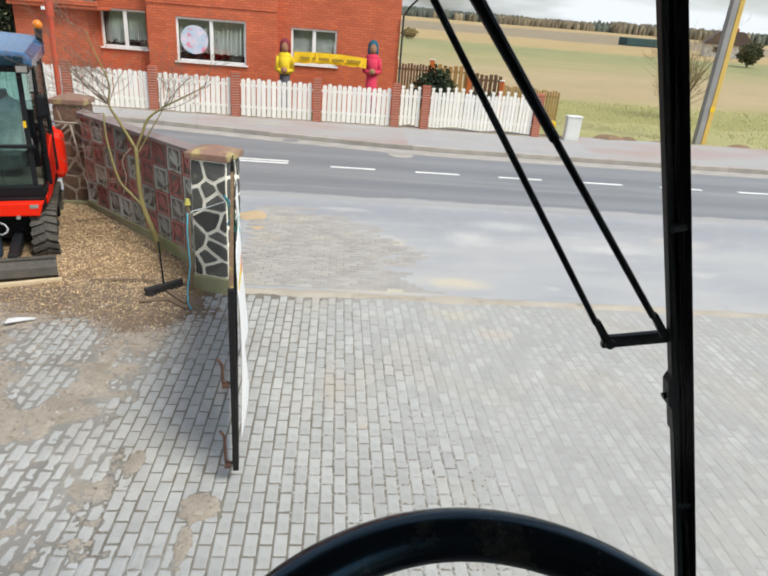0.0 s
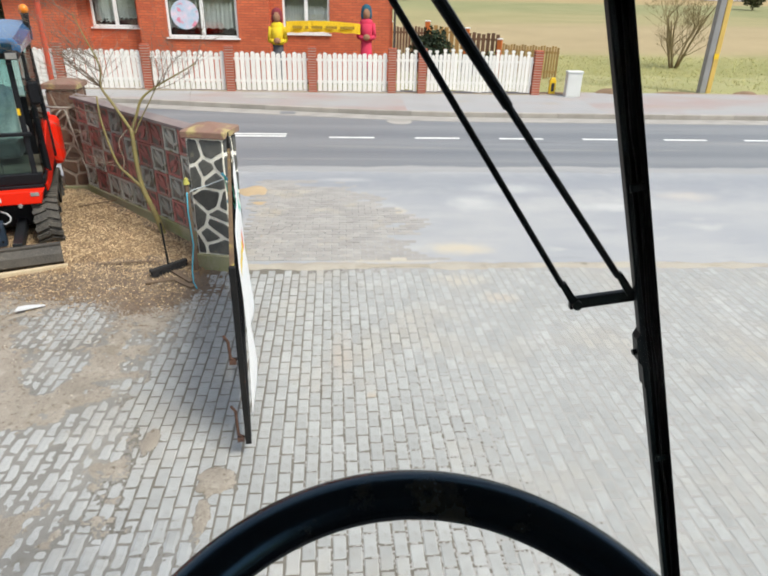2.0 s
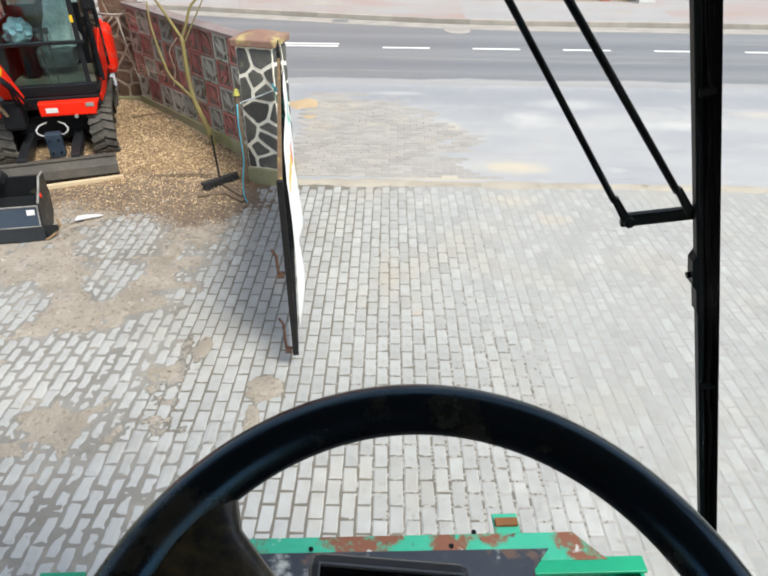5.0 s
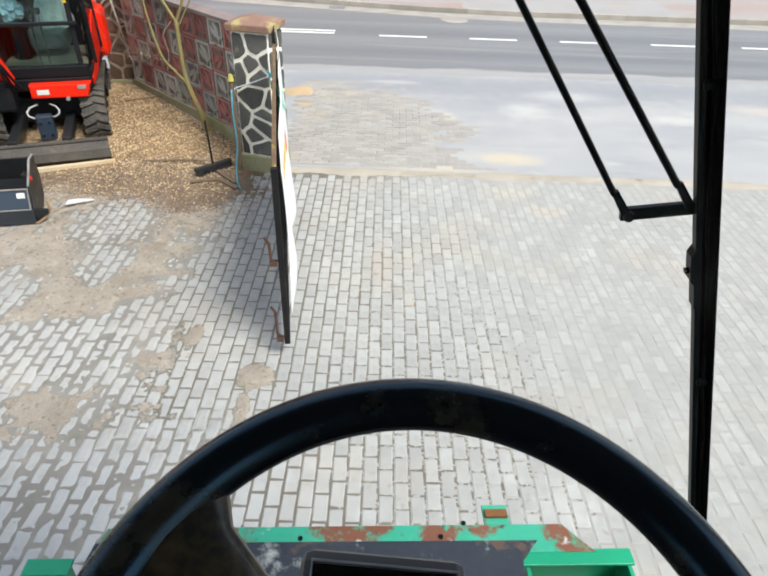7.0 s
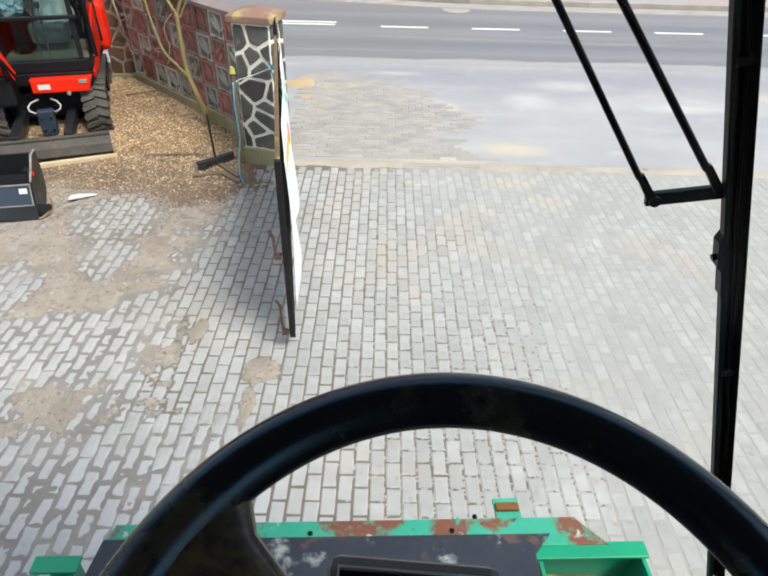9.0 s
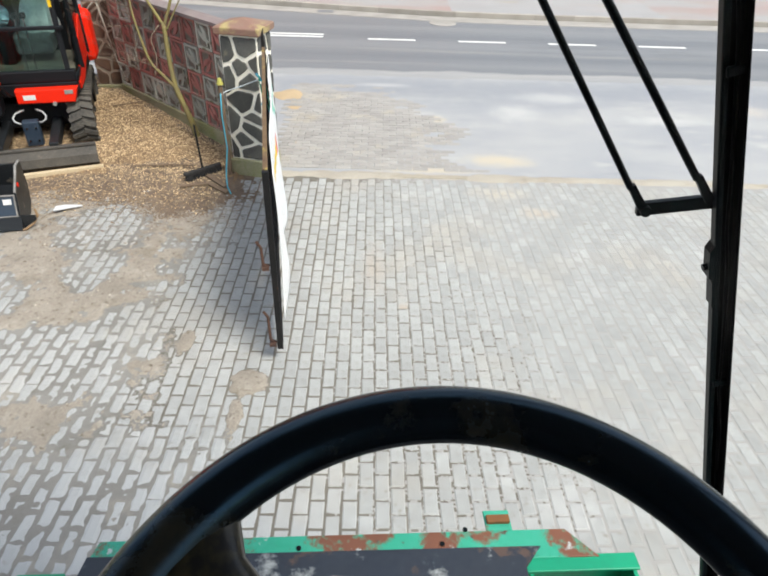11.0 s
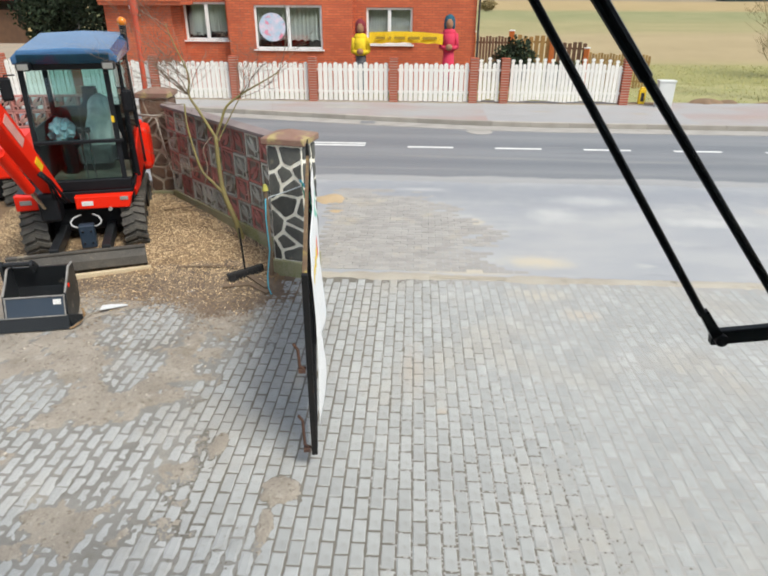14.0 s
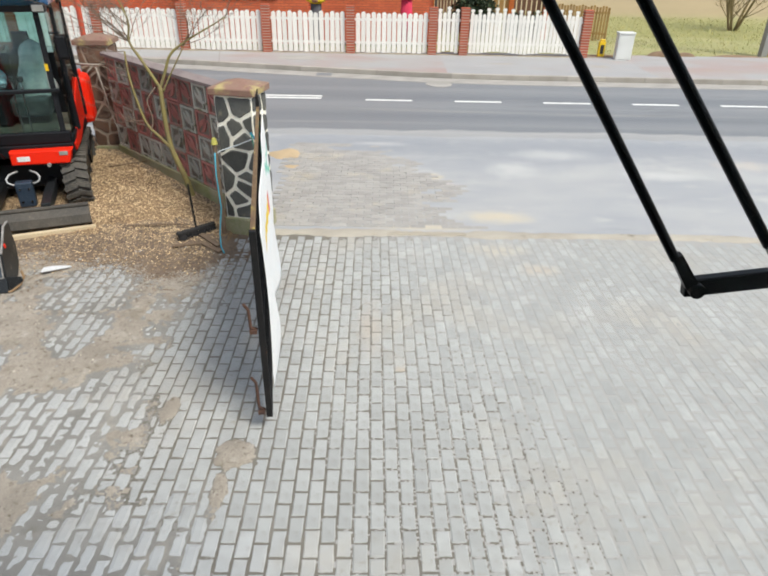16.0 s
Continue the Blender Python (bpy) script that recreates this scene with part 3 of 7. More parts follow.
for i in range(-52, 82):
    for j in range(-40, 38):
        u, v = i * PW, j * PL + (0.5 * PL if i % 2 else 0.0)
        x, y = u * math.cos(TURN) - v * math.sin(TURN), u * math.sin(TURN) + v * math.cos(TURN)
        if y > 7.26:
            continue
        r = rng.random(5)
        z = -0.0012 + 0.0024 * r[0]
        worn = dusty(x, y) > 0.5
        if worn:
            z = 0.0005 + 0.0050 * r[0]
        turn = TURN + (r[1] - 0.5) * 0.045
        tip, lean = (r[2] - 0.5) * 0.015, (r[3] - 0.5) * 0.025
        m = Matrix.Translation((x + (r[4] - 0.5) * 0.004, y, z)) @ Euler((tip, lean, turn)).to_matrix().to_4x4()
        if abs(x - 0.1) < 0.85 and 2.95 < y < 4.65:
            ob = new("paver", paver_me)
            ob.matrix_local = m
            ob.parent = paving
            made += 1
        else:
            k = len(rest_v)
            rest_v += [tuple(m @ Vector(p)) for p in (CV if worn else PV)]
            rest_f += [tuple(k + q for q in f) for f in PF]
me = bpy.data.meshes.new("paver_field")
me.from_pydata(rest_v, [], rest_f)
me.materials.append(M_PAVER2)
ob = new("paver_field", me)
ob.parent = paving
tagged(ob, kind="stuff")
# old smaller pavers on the apron, fading under dust
old_v, old_f = [], []
OV, OF = paver_mesh(0.19, 0.094, 0.03, 0.006)
for j in range(0, 36):
    for i in range(-9, 17):
        x, y = -0.5 + i * 0.2 + (0.1 if j % 2 else 0), 7.62 + j * 0.1
        fade = (x - 0.1 + 0.5 * hum(x, y, 0.8)) / 1.1 + max(0, (y - 9.5)) * 0.5
        if x < -1.2 - 0.05 * (y - 7.5) or fade + 0.9 * hum(x, y, 2.0) > 0.85:
            continue
        r = rng.random(3)
        m = Matrix.Translation((x, y, 0.014 - 0.012 * min(1, max(0, fade)) + 0.003 * r[0] + 0.007 * hum(x, y, 1.5))) @ Euler(((r[1] - .5) * .03, (r[2] - .5) * .03, (r[0] - .5) * .08)).to_matrix().to_4x4()
        k = len(old_v)
        old_v += [tuple(m @ Vector(p)) for p in OV]
        old_f += [tuple(k + q for q in f) for f in OF]
me = bpy.data.meshes.new("driveway_pavers")
me.from_pydata(old_v, [], old_f)
me.materials.append(M_OLDPAVER)
tagged(new("driveway_pavers", me), "worn grey pavers of the old driveway under dust", "paving", "", "stuff")
# edging strip between yard and apron
edging = thing("edging", pose(0, 0, 0), "flush concrete edging strip half buried in sand", "edging", kind="structure")
M_EDGE = material("edging_concrete", (0.40, 0.36, 0.29), (0.27, 0.24, 0.19), rough=0.95, scale=3, grain=90, bump=0.5, per="object")
for i in range(-2, 12):
    bm = box(BM(), -0.49, 0.49, -0.045, 0.045, -0.2, 0.008, 0.012)
    ob = part("edging_stone", bm, M_EDGE, edging)
    ob.matrix_local = pose(-0.2 + i, 7.40 + 0.008 * math.sin(i * 2.1), 0.004 * math.sin(i * 1.7), 0, 0, 0.5 * math.sin(i * 3))
M_BERM = material("sandy_berm", (0.40, 0.37, 0.31), (0.30, 0.27, 0.225), rough=0.95, scale=2.5, grain=90, amount=0.5, bump=0.7, depth=0.01, spots=(0.16, 0.14, 0.11), spot_scale=2.2, spot_at=0.6, spot_soft=0.1)


def berm(x, y):
    w = 0.15 + 0.05 * hum(x, 0, 0.9)
    return -0.020 + 0.006 * hum(x, 9, 0.7) + 0.034 * max(0.0, 1 - ((y - 7.42 - 0.03 * hum(x, 5, 0.8)) / w) ** 2) + 0.011 * hum(x, y, 3.0) + 0.006 * hum(x, y, 11.0, 2)


sheet("sandy_berm", -1.2, 14.0, 7.12, 7.74, 420, 26, berm, M_BERM, "ridge of sand swept along the edging")
M_SAND = material("spilt_sand", (0.46, 0.34, 0.20), (0.36, 0.28, 0.18), rough=0.95, scale=3, grain=120, bump=0.5)


def patch(cx, cy, rx, ry, h, seed, z0=0.0):
    """A thin uneven heap of sand on the ground."""
    bm, rings = BM(), []
    for k, s in enumerate((1.0, 0.72, 0.4, 0.0)):
        n = 28 if s else 1
        row = []
        for q in range(n):
            a = 2 * math.pi * q / n
            wob = 1 + 0.45 * noise.noise(Vector((math.cos(a) * 1.6 + seed, math.sin(a) * 1.6, seed)))
            x, y = cx + rx * s * wob * math.cos(a), cy + ry * s * wob * math.sin(a)
            row.append(bm.verts.new((x, y, z0 - 0.012 + (h + 0.012) * (1 - s * s) ** 0.7)))
        rings.append(row)
    for a, b in zip(rings, rings[1:]):
        for q in range(28):
            if len(b) > 1:
                bm.faces.new((a[q], a[(q + 1) % 28], b[(q + 1) % 28], b[q]))
            else:
                bm.faces.new((a[q], a[(q + 1) % 28], b[0]))
    return solid("sand_patch", bm, M_SAND, "thin pale patch of spilt sand", "sand", group="sand on the drive", smooth=True, kind="stuff")


for s, (cx, cy, rx, ry, h) in enumerate(((-1.35, 10.5, 0.34, 0.28, 0.05), (-1.2, 9.85, 0.2, 0.14, 0.025), (-0.97, 8.43, 0.12, 0.09, 0.012))):
    patch(cx, cy, rx, ry, h, s * 3.1)

# wood chips and gravel round the digger
M_CHIP = material("wood_chips", (0.64, 0.49, 0.30), (0.38, 0.26, 0.14), rough=0.95, scale=8, grain=60, per="island", vary=0.5, bump=0.2)
M_CHIPBED = material("chip_bed", (0.25, 0.165, 0.09), (0.13, 0.085, 0.05), rough=0.95, scale=5, grain=45, amount=0.5, bump=0.8, depth=0.015)


def bed(x, y):
    if x > wall_x(y) - 0.03:
        return -0.2
    inside = min((y - 6.75 - 0.25 * math.sin(2 * x)) * 1.2, (wall_x(y) - 0.05 - x) * 3)
    s = min(1.0, max(0.0, inside + 0.35 * hum(x, y, 2.5)))
    return dirt_height(x, y) - 0.03 + 0.045 * s + 0.004 * hum(x, y, 16, 2)


sheet("chip_bed", -6.6, -1.5, 6.5, 11.4, 150, 150, bed, M_CHIPBED, "bed of brown wood chips and gravel under the digger")
cv, cf = [], []
k = 0
while k < 42000:
    x, y = rng.uniform(-6.2, -1.55), rng.uniform(6.2, 11.2)
    if x > min(wall_x(y) - 0.11, -1.68) or (y < 7.3 and rng.random() > (y - 6.2) * 0.7):
        continue
    k += 1
    s, a = rng.uniform(0.003, 0.0095), rng.uniform(0, 6.28)
    m = Matrix.Translation((x, y, max(dirt_height(x, y), bed(x, y)) + 0.003)) @ Euler((rng.uniform(-.5, .5), rng.uniform(-.5, .5), a)).to_matrix().to_4x4()
    q = len(cv)
    cv += [tuple(m @ Vector(p)) for p in ((-s * 1.6, -s * .6, 0), (s * 1.6, -s * .5, 0), (s * 1.4, s * .6, 0), (-s * 1.5, s * .5, 0), (-s, 0, s * .6), (s, 0, s * .5))]
    cf += [(q, q + 1, q + 5, q + 4), (q + 2, q + 3, q + 4, q + 5), (q + 1, q + 2, q + 5), (q + 3, q, q + 4)]
me = bpy.data.meshes.new("wood_chips")
me.from_pydata(cv, [], cf)
me.materials.append(M_CHIP)
tagged(new("wood_chips", me), "tan wood chips and gravel scattered over the dirt", "wood chips", "", "stuff")
M_PEBBLE = material("pebbles", (0.45, 0.41, 0.35), (0.25, 0.22, 0.18), rough=0.9, scale=8, per="island", vary=0.4)
cv, cf = [], []
for k in range(1300):
    x, y = rng.uniform(-5.5, -0.9), rng.uniform(2.6, 6.9)
    if dirt_height(x, y) < 0.004:
        continue
    s = rng.uniform(0.003, 0.012) * (1.5 if rng.random() > .9 else 1)
    q, z = len(cv), dirt_height(x, y)
    cv += [(x - s, y, z), (x, y - s, z), (x + s, y, z), (x, y + s, z), (x, y, z + s)]
    cf += [(q, q + 1, q + 4), (q + 1, q + 2, q + 4), (q + 2, q + 3, q + 4), (q + 3, q, q + 4)]
me = bpy.data.meshes.new("pebbles")
me.from_pydata(cv, [], cf)
me.materials.append(M_PEBBLE)
tagged(new("pebbles", me), "small pale stones and crumbs lying on the dirt", "pebbles", "", "stuff")


M_LITTER = material("leaf_litter", (0.13, 0.085, 0.05), (0.24, 0.17, 0.10), rough=0.95, scale=9, per="island", vary=0.5, bump=0)
cv, cf = [], []
for k in range(2600):
    x, y = rng.uniform(-4.2, -1.25), rng.normal(6.55, 0.45)
    if not 5.2 < y < 7.4 or x > -1.2:
        continue
    l, a, w = rng.uniform(0.006, 0.03), rng.uniform(0, 6.28), rng.uniform(0.002, 0.006)
    c, s_, z = math.cos(a), math.sin(a), max(dirt_height(x, y), 0.0) + 0.004
    q = len(cv)
    cv += [(x - l * c, y - l * s_, z), (x + w * s_, y - w * c, z + 0.002), (x + l * c, y + l * s_, z + 0.003), (x - w * s_, y + w * c, z), (x, y, z + w)]
    cf += [(q, q + 1, q + 4), (q + 1, q + 2, q + 4), (q + 2, q + 3, q + 4), (q + 3, q, q + 4)]
me = bpy.data.meshes.new("leaf_litter")
me.from_pydata(cv, [], cf)
me.materials.append(M_LITTER)
tagged(new("leaf_litter", me), "brown bits of leaf and twig on the soil", "leaf litter", "", "stuff")


# ---- stone gatepost, block wall ----
def clip_poly(poly, n, d):
    out = []
    for a, b in zip(poly, poly[1:] + poly[:1]):
        da, db = a.dot(n) - d, b.dot(n) - d
        if da <= 0:
            out.append(a)
        if da * db < 0:
            out.append(a.lerp(b, da / (da - db)))
    return out


def stones(w, h, nx, nz, seed, gap):
    """Uneven stone outlines that fill a face, with pointing between them."""
    r = random.Random(seed)
    pts = [Vector(((i + 0.5 + (0.3 if j % 2 else -0.3) + r.uniform(-.42, .42)) * w / nx, (j + 0.5 + r.uniform(-.46, .46)) * h / nz)) for j in range(nz) for i in range(nx)]
    for p in pts:
        poly = [Vector(q) for q in ((0.012, 0.012), (w - 0.012, 0.012), (w - 0.012, h - 0.012), (0.012, h - 0.012))]
        for q in pts:
            if q is not p and poly:
                n = (q - p).normalized()
                poly = clip_poly(poly, n, ((p + q) / 2).dot(n) - gap * r.uniform(0.7, 1.4))
        if len(poly) > 2:
            yield poly


def stone_face(parent, m, w, h, nx, nz, seed, gap=0.0175, mat=None):
    rj = random.Random(seed * 7)
    for poly in stones(w, h, nx, nz, seed, gap):
        bm = BM()
        c = sum(poly, Vector((0, 0))) / len(poly)
        ring = []
        for a, b in zip(poly, poly[1:] + poly[:1]):
            ring += [a.lerp(b, 0.10), a.lerp(b, 0.36) + (a.lerp(b, .4) - c).normalized() * rj.uniform(-0.006, 0.005), a.lerp(b, 0.66) + (a.lerp(b, .6) - c).normalized() * rj.uniform(-0.006, 0.005), a.lerp(b, 0.90)]
        lo = [bm.verts.new((p.x, 0.02, p.y)) for p in ring]
        hi = [bm.verts.new((p.x, -0.002, p.y)) for p in ring]
        top = [bm.verts.new((c.x + (p.x - c.x) * 0.90, -0.008 - rj.uniform(0, 0.006), c.y + (p.y - c.y) * 0.90)) for p in ring]
        k = len(ring)
        for q in range(k):
            bm.faces.new((lo[q], lo[(q + 1) % k], hi[(q + 1) % k], hi[q]))
            bm.faces.new((hi[q], hi[(q + 1) % k], top[(q + 1) % k], top[q]))
        bm.faces.new(top)
        bmesh.ops.recalc_face_normals(bm, faces=bm.faces)
        ob = part("stone", bm, mat or M_STONE, parent)
        ob.matrix_local = m


def gatepost(m, w, d, h, label, seed, mat=None, mortar=None):
    post = thing("stone_post", m, label, "gatepost", "stone posts of the wall")
    part("core", box(BM(), 0, w, 0, d, 0.2, h, 0.01), mortar or M_POINTING, post, "pale mortar pointing" if not mortar else "weathered brown mortar pointing")
    part("plinth", box(BM(), -0.02, w + 0.02, -0.03, d + 0.02, -0.05, 0.21, 0.015), M_MOSS, post, "mossy concrete plinth")
    stone_face(post, pose(0, 0, 0.21), w, h - 0.22, 2, 7, seed, mat=mat)
    stone_face(post, pose(w, 0, 0.21, 0, 0, 90), d, h - 0.22, 2, 6, seed + 1, mat=mat)
    stone_face(post, pose(0, d, 0.21, 0, 0, -90), d, h - 0.22, 2, 6, seed + 2, mat=mat)
    bm = BM()
    o = 0.045
    b = [bm.verts.new(p) for p in ((-o, -o, h), (w + o, -o, h), (w + o, d + o, h), (-o, d + o, h))]
    t = [bm.verts.new((v.co.x, v.co.y, h + 0.075)) for v in b]
    apex = bm.verts.new((w / 2, d / 2, h + 0.15))
    bm.faces.new(b[::-1])
    for k in range(4):
        bm.faces.new((b[k], b[(k + 1) % 4], t[(k + 1) % 4], t[k]))
        bm.faces.new((t[k], t[(k + 1) % 4], apex))
    bmesh.ops.bevel(bm, geom=bm.edges[:], offset=0.008, segments=1, affect="EDGES")
    part("cap", bm, M_CAP, post, "weathered reddish concrete cap with lichen")
    return post


gatepost(pose(-1.63, 7.36, 0, 0, 0, -12), 0.44, 0.40, 1.655, "gatepost of dark fieldstone with white pointing", 3)
gatepost(pose(-4.32, 10.12, 0, 0, 0, 4), 0.44, 0.42, 1.72, "corner post of brown fieldstone behind the digger", 11, M_STONE2, material("brown_pointing", (0.30, 0.24, 0.18), (0.42, 0.36, 0.29), rough=0.95, scale=5, grain=60, bump=0.5))

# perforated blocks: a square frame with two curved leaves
# core toned dark: the shade of the block recesses is in its colour
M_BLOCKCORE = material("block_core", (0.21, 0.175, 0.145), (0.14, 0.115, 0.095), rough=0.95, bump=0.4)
A0, A1 = Vector((-1.60, 7.87, 0)), Vector((-3.86, 10.08, 0))
WALL_L, WALL_TURN = (A1 - A0).length, math.degrees(math.atan2(A1.y - A0.y, A1.x - A0.x))
wall = thing("block_wall", Matrix.Translation(A0) @ pose(0, 0, 0, 0, 0, WALL_TURN), "garden wall of red and grey ornamental concrete blocks", "wall", kind="structure")
part("plinth", box(BM(), 0, WALL_L, -0.1, 0.1, -0.1, 0.27, 0.01), M_MOSS, wall, "mossy concrete plinth of the wall")
part("core", box(BM(), 0.01, WALL_L - 0.01, -0.048, 0.048, 0.27, 1.60), M_BLOCKCORE, wall, "mortar core behind the blocks, dark for their shaded recesses")
bm = BM()
prism(bm, [(-0.115, 1.60), (0.115, 1.60), (0.115, 1.64), (0, 1.675), (-0.115, 1.64)], 0, WALL_L, m=pose(0, 0, 0, 0, 0, -90))
M_COPING = material("coping", (0.20, 0.15, 0.15), (0.28, 0.24, 0.22), rough=0.95, scale=3, grain=60, bump=0.5)
part("coping", bm, M_COPING, wall, "dark weathered coping slab")
BS = 0.332


def block_bm():
    bm = BM()
    a, f, d = BS / 2 - 0.006, 0.030, 0.075
    for x0, x1, z0, z1 in ((-a, a, -a, -a + f), (-a, a, a - f, a), (-a, -a + f, -a + f, a - f), (a - f, a, -a + f, a - f)):
        box(bm, x0, x1, -d, d, z0, z1)
    for s in (1, -1):
        pts = []
        for k in range(9):
            u = -1 + k / 4
            pts.append((u * (a - f) * 0.95, s * (a - f) * 0.9 * (0.55 - 0.5 * u * u) + u * 0.04 * s))
        low = [(x, z - 0.075 * s * (1.1 - abs(x) / a)) for x, z in pts]
        prism(bm, pts + low[::-1], -d * 0.9, d * 0.9, m=Euler((0, radians(-45), 0)).to_matrix().to_4x4())
    return bm


me_red = mesh_of(block_bm(), "block", M_BLOCKRED)
me_grey = mesh_of(block_bm(), "block", M_BLOCKGREY)
nb = int(WALL_L / BS)
rb = random.Random(5)
for i in range(nb):
    for j in range(4):
        ob = new("block", me_red if (i + j + (1 if rb.random() > 0.93 else 0)) % 2 and (j > 0 or rb.random() > 0.5) else me_grey)
        ob.parent = wall
        ob.matrix_local = pose((i + 0.5) * WALL_L / nb, rb.uniform(-.006, .006), 0.27 + (j + 0.5) * BS, 0, rb.choice((0, 90, 180)), 0)
# a length of the same wall beyond the digger
wall2 = thing("block_wall", pose(-9.6, 13.0, 0, 0, 0, 8), "low red ornamental block wall along the yard", "wall", kind="structure")
part("plinth", box(BM(), -3, 3.2, -0.1, 0.1, -0.1, 0.27, 0.01), M_MOSS, wall2)
for i in range(-8, 9):
    for j in range(3):
        ob = new("block", me_red)
        ob.parent = wall2
        ob.matrix_local = pose(i * BS, 0, 0.27 + (j + 0.5) * BS)

# ---- glass ----
def glass(name, tint=(0.9, 0.95, 0.95), gloss=1.0):
    m = bpy.data.materials.new(name)
    m.use_nodes = True
    n = m.node_tree.nodes
    n.remove(n["Principled BSDF"])
    tr, gl, mixs, fr, sc = n.new("ShaderNodeBsdfTransparent"), n.new("ShaderNodeBsdfGlossy"), n.new("ShaderNodeMixShader"), n.new("ShaderNodeFresnel"), n.new("ShaderNodeMath")
    tr.inputs["Color"].default_value = (*tint, 1)
    gl.inputs["Roughness"].default_value = 0.02
    fr.inputs["IOR"].default_value = 1.5
    sc.operation = "MULTIPLY"
    sc.inputs[1].default_value = gloss
    link(fr.outputs[0], sc.inputs[0])
    link(sc.outputs[0], mixs.inputs[0])
    link(tr.outputs[0], mixs.inputs[1])
    link(gl.outputs[0], mixs.inputs[2])
    link(mixs.outputs[0], n["Material Output"].inputs["Surface"])
    return m


M_GLASS = glass("window_glass", (0.75, 0.8, 0.8), 2.0)
M_LACE = material("lace_curtain", (0.85, 0.85, 0.83), (0.55, 0.55, 0.54), rough=0.95, scale=14, grain=70, amount=0.5, bump=0.1)
M_DARK = material("dark_interior", (0.05, 0.045, 0.04), (0.03, 0.03, 0.03), rough=0.9, bump=0)
M_ZINC = material("dark_gutter", (0.06, 0.05, 0.05), (0.04, 0.035, 0.035), rough=0.5, metal=0.3, bump=0.05)
M_ROOF = material("roof_tile", (0.22, 0.07, 0.05), (0.16, 0.05, 0.04), rough=0.8, scale=2, grain=30, bump=0.4)


# ---- house across the road ----
def wall_with_openings(bm, x0, x1, z0, z1, y0, y1, openings):
    xs = sorted({x0, x1, *[v for o in openings for v in o[:2]]})
    for a, b in zip(xs, xs[1:]):
        cuts = sorted((o[2], o[3]) for o in openings if o[0] <= a and o[1] >= b)
        z = z0
        for c0, c1 in cuts + [(z1, z1)]:
            if c0 > z:
                box(bm, a, b, y0, y1, z, c0)
            z = c1
    return bm


def house_window(house, x0, x1, z0, z1, y, seed):
    win = part("window", BM(), M_PVC, house)
    bm, f = BM(), 0.07
    for a, b, c, d in ((x0, x1, z0, z0 + f), (x0, x1, z1 - f, z1), (x0, x0 + f, z0 + f, z1 - f), (x1 - f, x1, z0 + f, z1 - f)):
        box(bm, a, b, y + 0.06, y + 0.14, c, d, 0.006)
    mid = (x0 + x1) / 2
    box(bm, mid - 0.055, mid + 0.055, y + 0.055, y + 0.145, z0 + f, z1 - f, 0.006)
    me_old = win.data
    win.data = mesh_of(bm, "window", M_PVC)
    bpy.data.meshes.remove(me_old)
    for a, b in ((x0 + f, mid - 0.055), (mid + 0.055, x1 - f)):
        p = part("pane", box(BM(), a, b, y + 0.095, y + 0.105, z0 + f, z1 - f), M_GLASS, win)
        p.visible_shadow = False
    part("sill", box(BM(), x0 - 0.06, x1 + 0.06, y - 0.06, y + 0.06, z0 - 0.05, z0, 0.008), M_PVC, win, "white window sill")
    r = random.Random(seed)
    for a, b in ((x0 + f, mid - 0.05), (mid + 0.05, x1 - f)):
        bm, n = BM(), 24
        low = z0 + r.uniform(0.1, 0.25)
        top = [bm.verts.new((a + (b - a) * k / n, y + 0.19 + 0.025 * math.sin(k * 1.9 + seed), z1 - 0.02)) for k in range(n + 1)]
        bot = [bm.verts.new((a + (b - a) * k / n, y + 0.19 + 0.03 * math.sin(k * 1.9 + seed + .3), low + 0.06 * abs(math.sin(k * 0.55)))) for k in range(n + 1)]
        for k in range(n):
            bm.faces.new((top[k], top[k + 1], bot[k + 1], bot[k]))
        bmesh.ops.solidify(bm, geom=bm.faces[:], thickness=0.004)
        solid("curtain", bm, M_LACE, "white lace net curtain behind the window", "curtain", group="lace curtains of the house", smooth=True)
    return win


house = thing("house", pose(0, 0, 0), "two-storey red clinker brick house with white windows", "house")
W1, W2, W3 = (-8.12, -6.6, 1.68, 2.88), (-5.60, -3.31, 1.43, 2.80), (-1.86, -0.3, 1.58, 2.73)
FY, FB = 22.9, 22.55
part("wall", wall_with_openings(BM(), -2.3, 1.82, 0.0, 6.0, FY, FY + 0.3, [W3]), M_BRICK, house, "recessed brick wall")
part("wall", wall_with_openings(BM(), -6.5, -2.3, 0.0, 6.0, FB, FB + 0.3, [W2]), M_BRICK, house, "projecting brick bay")
part("wall", wall_with_openings(BM(), -8.2, -6.5, 0.0, 6.0, FY, FY + 0.3, [(W1[0], W1[1] - .1 + .05, W1[2], W1[3])]), M_BRICK, house)
part("wall", box(BM(), -10.45, -8.2, 22.0, 23.2, 0.0, 2.86), M_BRICK, house, "brick porch under the balcony")
part("wall", box(BM(), 1.52, 1.82, FY + 0.3, 31.5, 0, 6), M_BRICK, house, "gable wall")
part("wall", box(BM(), -10.45, 1.82, 31.5, 31.8, 0, 6), M_BRICK, house)
part("wall", box(BM(), -10.45, -10.15, 23.2, 31.5, 0, 6), M_BRICK, house)
part("wall", box(BM(), -10.45, -8.2, 23.2, 23.5, 2.86, 6), M_BRICK, house)
part("wall", box(BM(), -6.5, -6.2, FB + 0.3, FY + 0.3, 0, 6), M_BRICK, house)
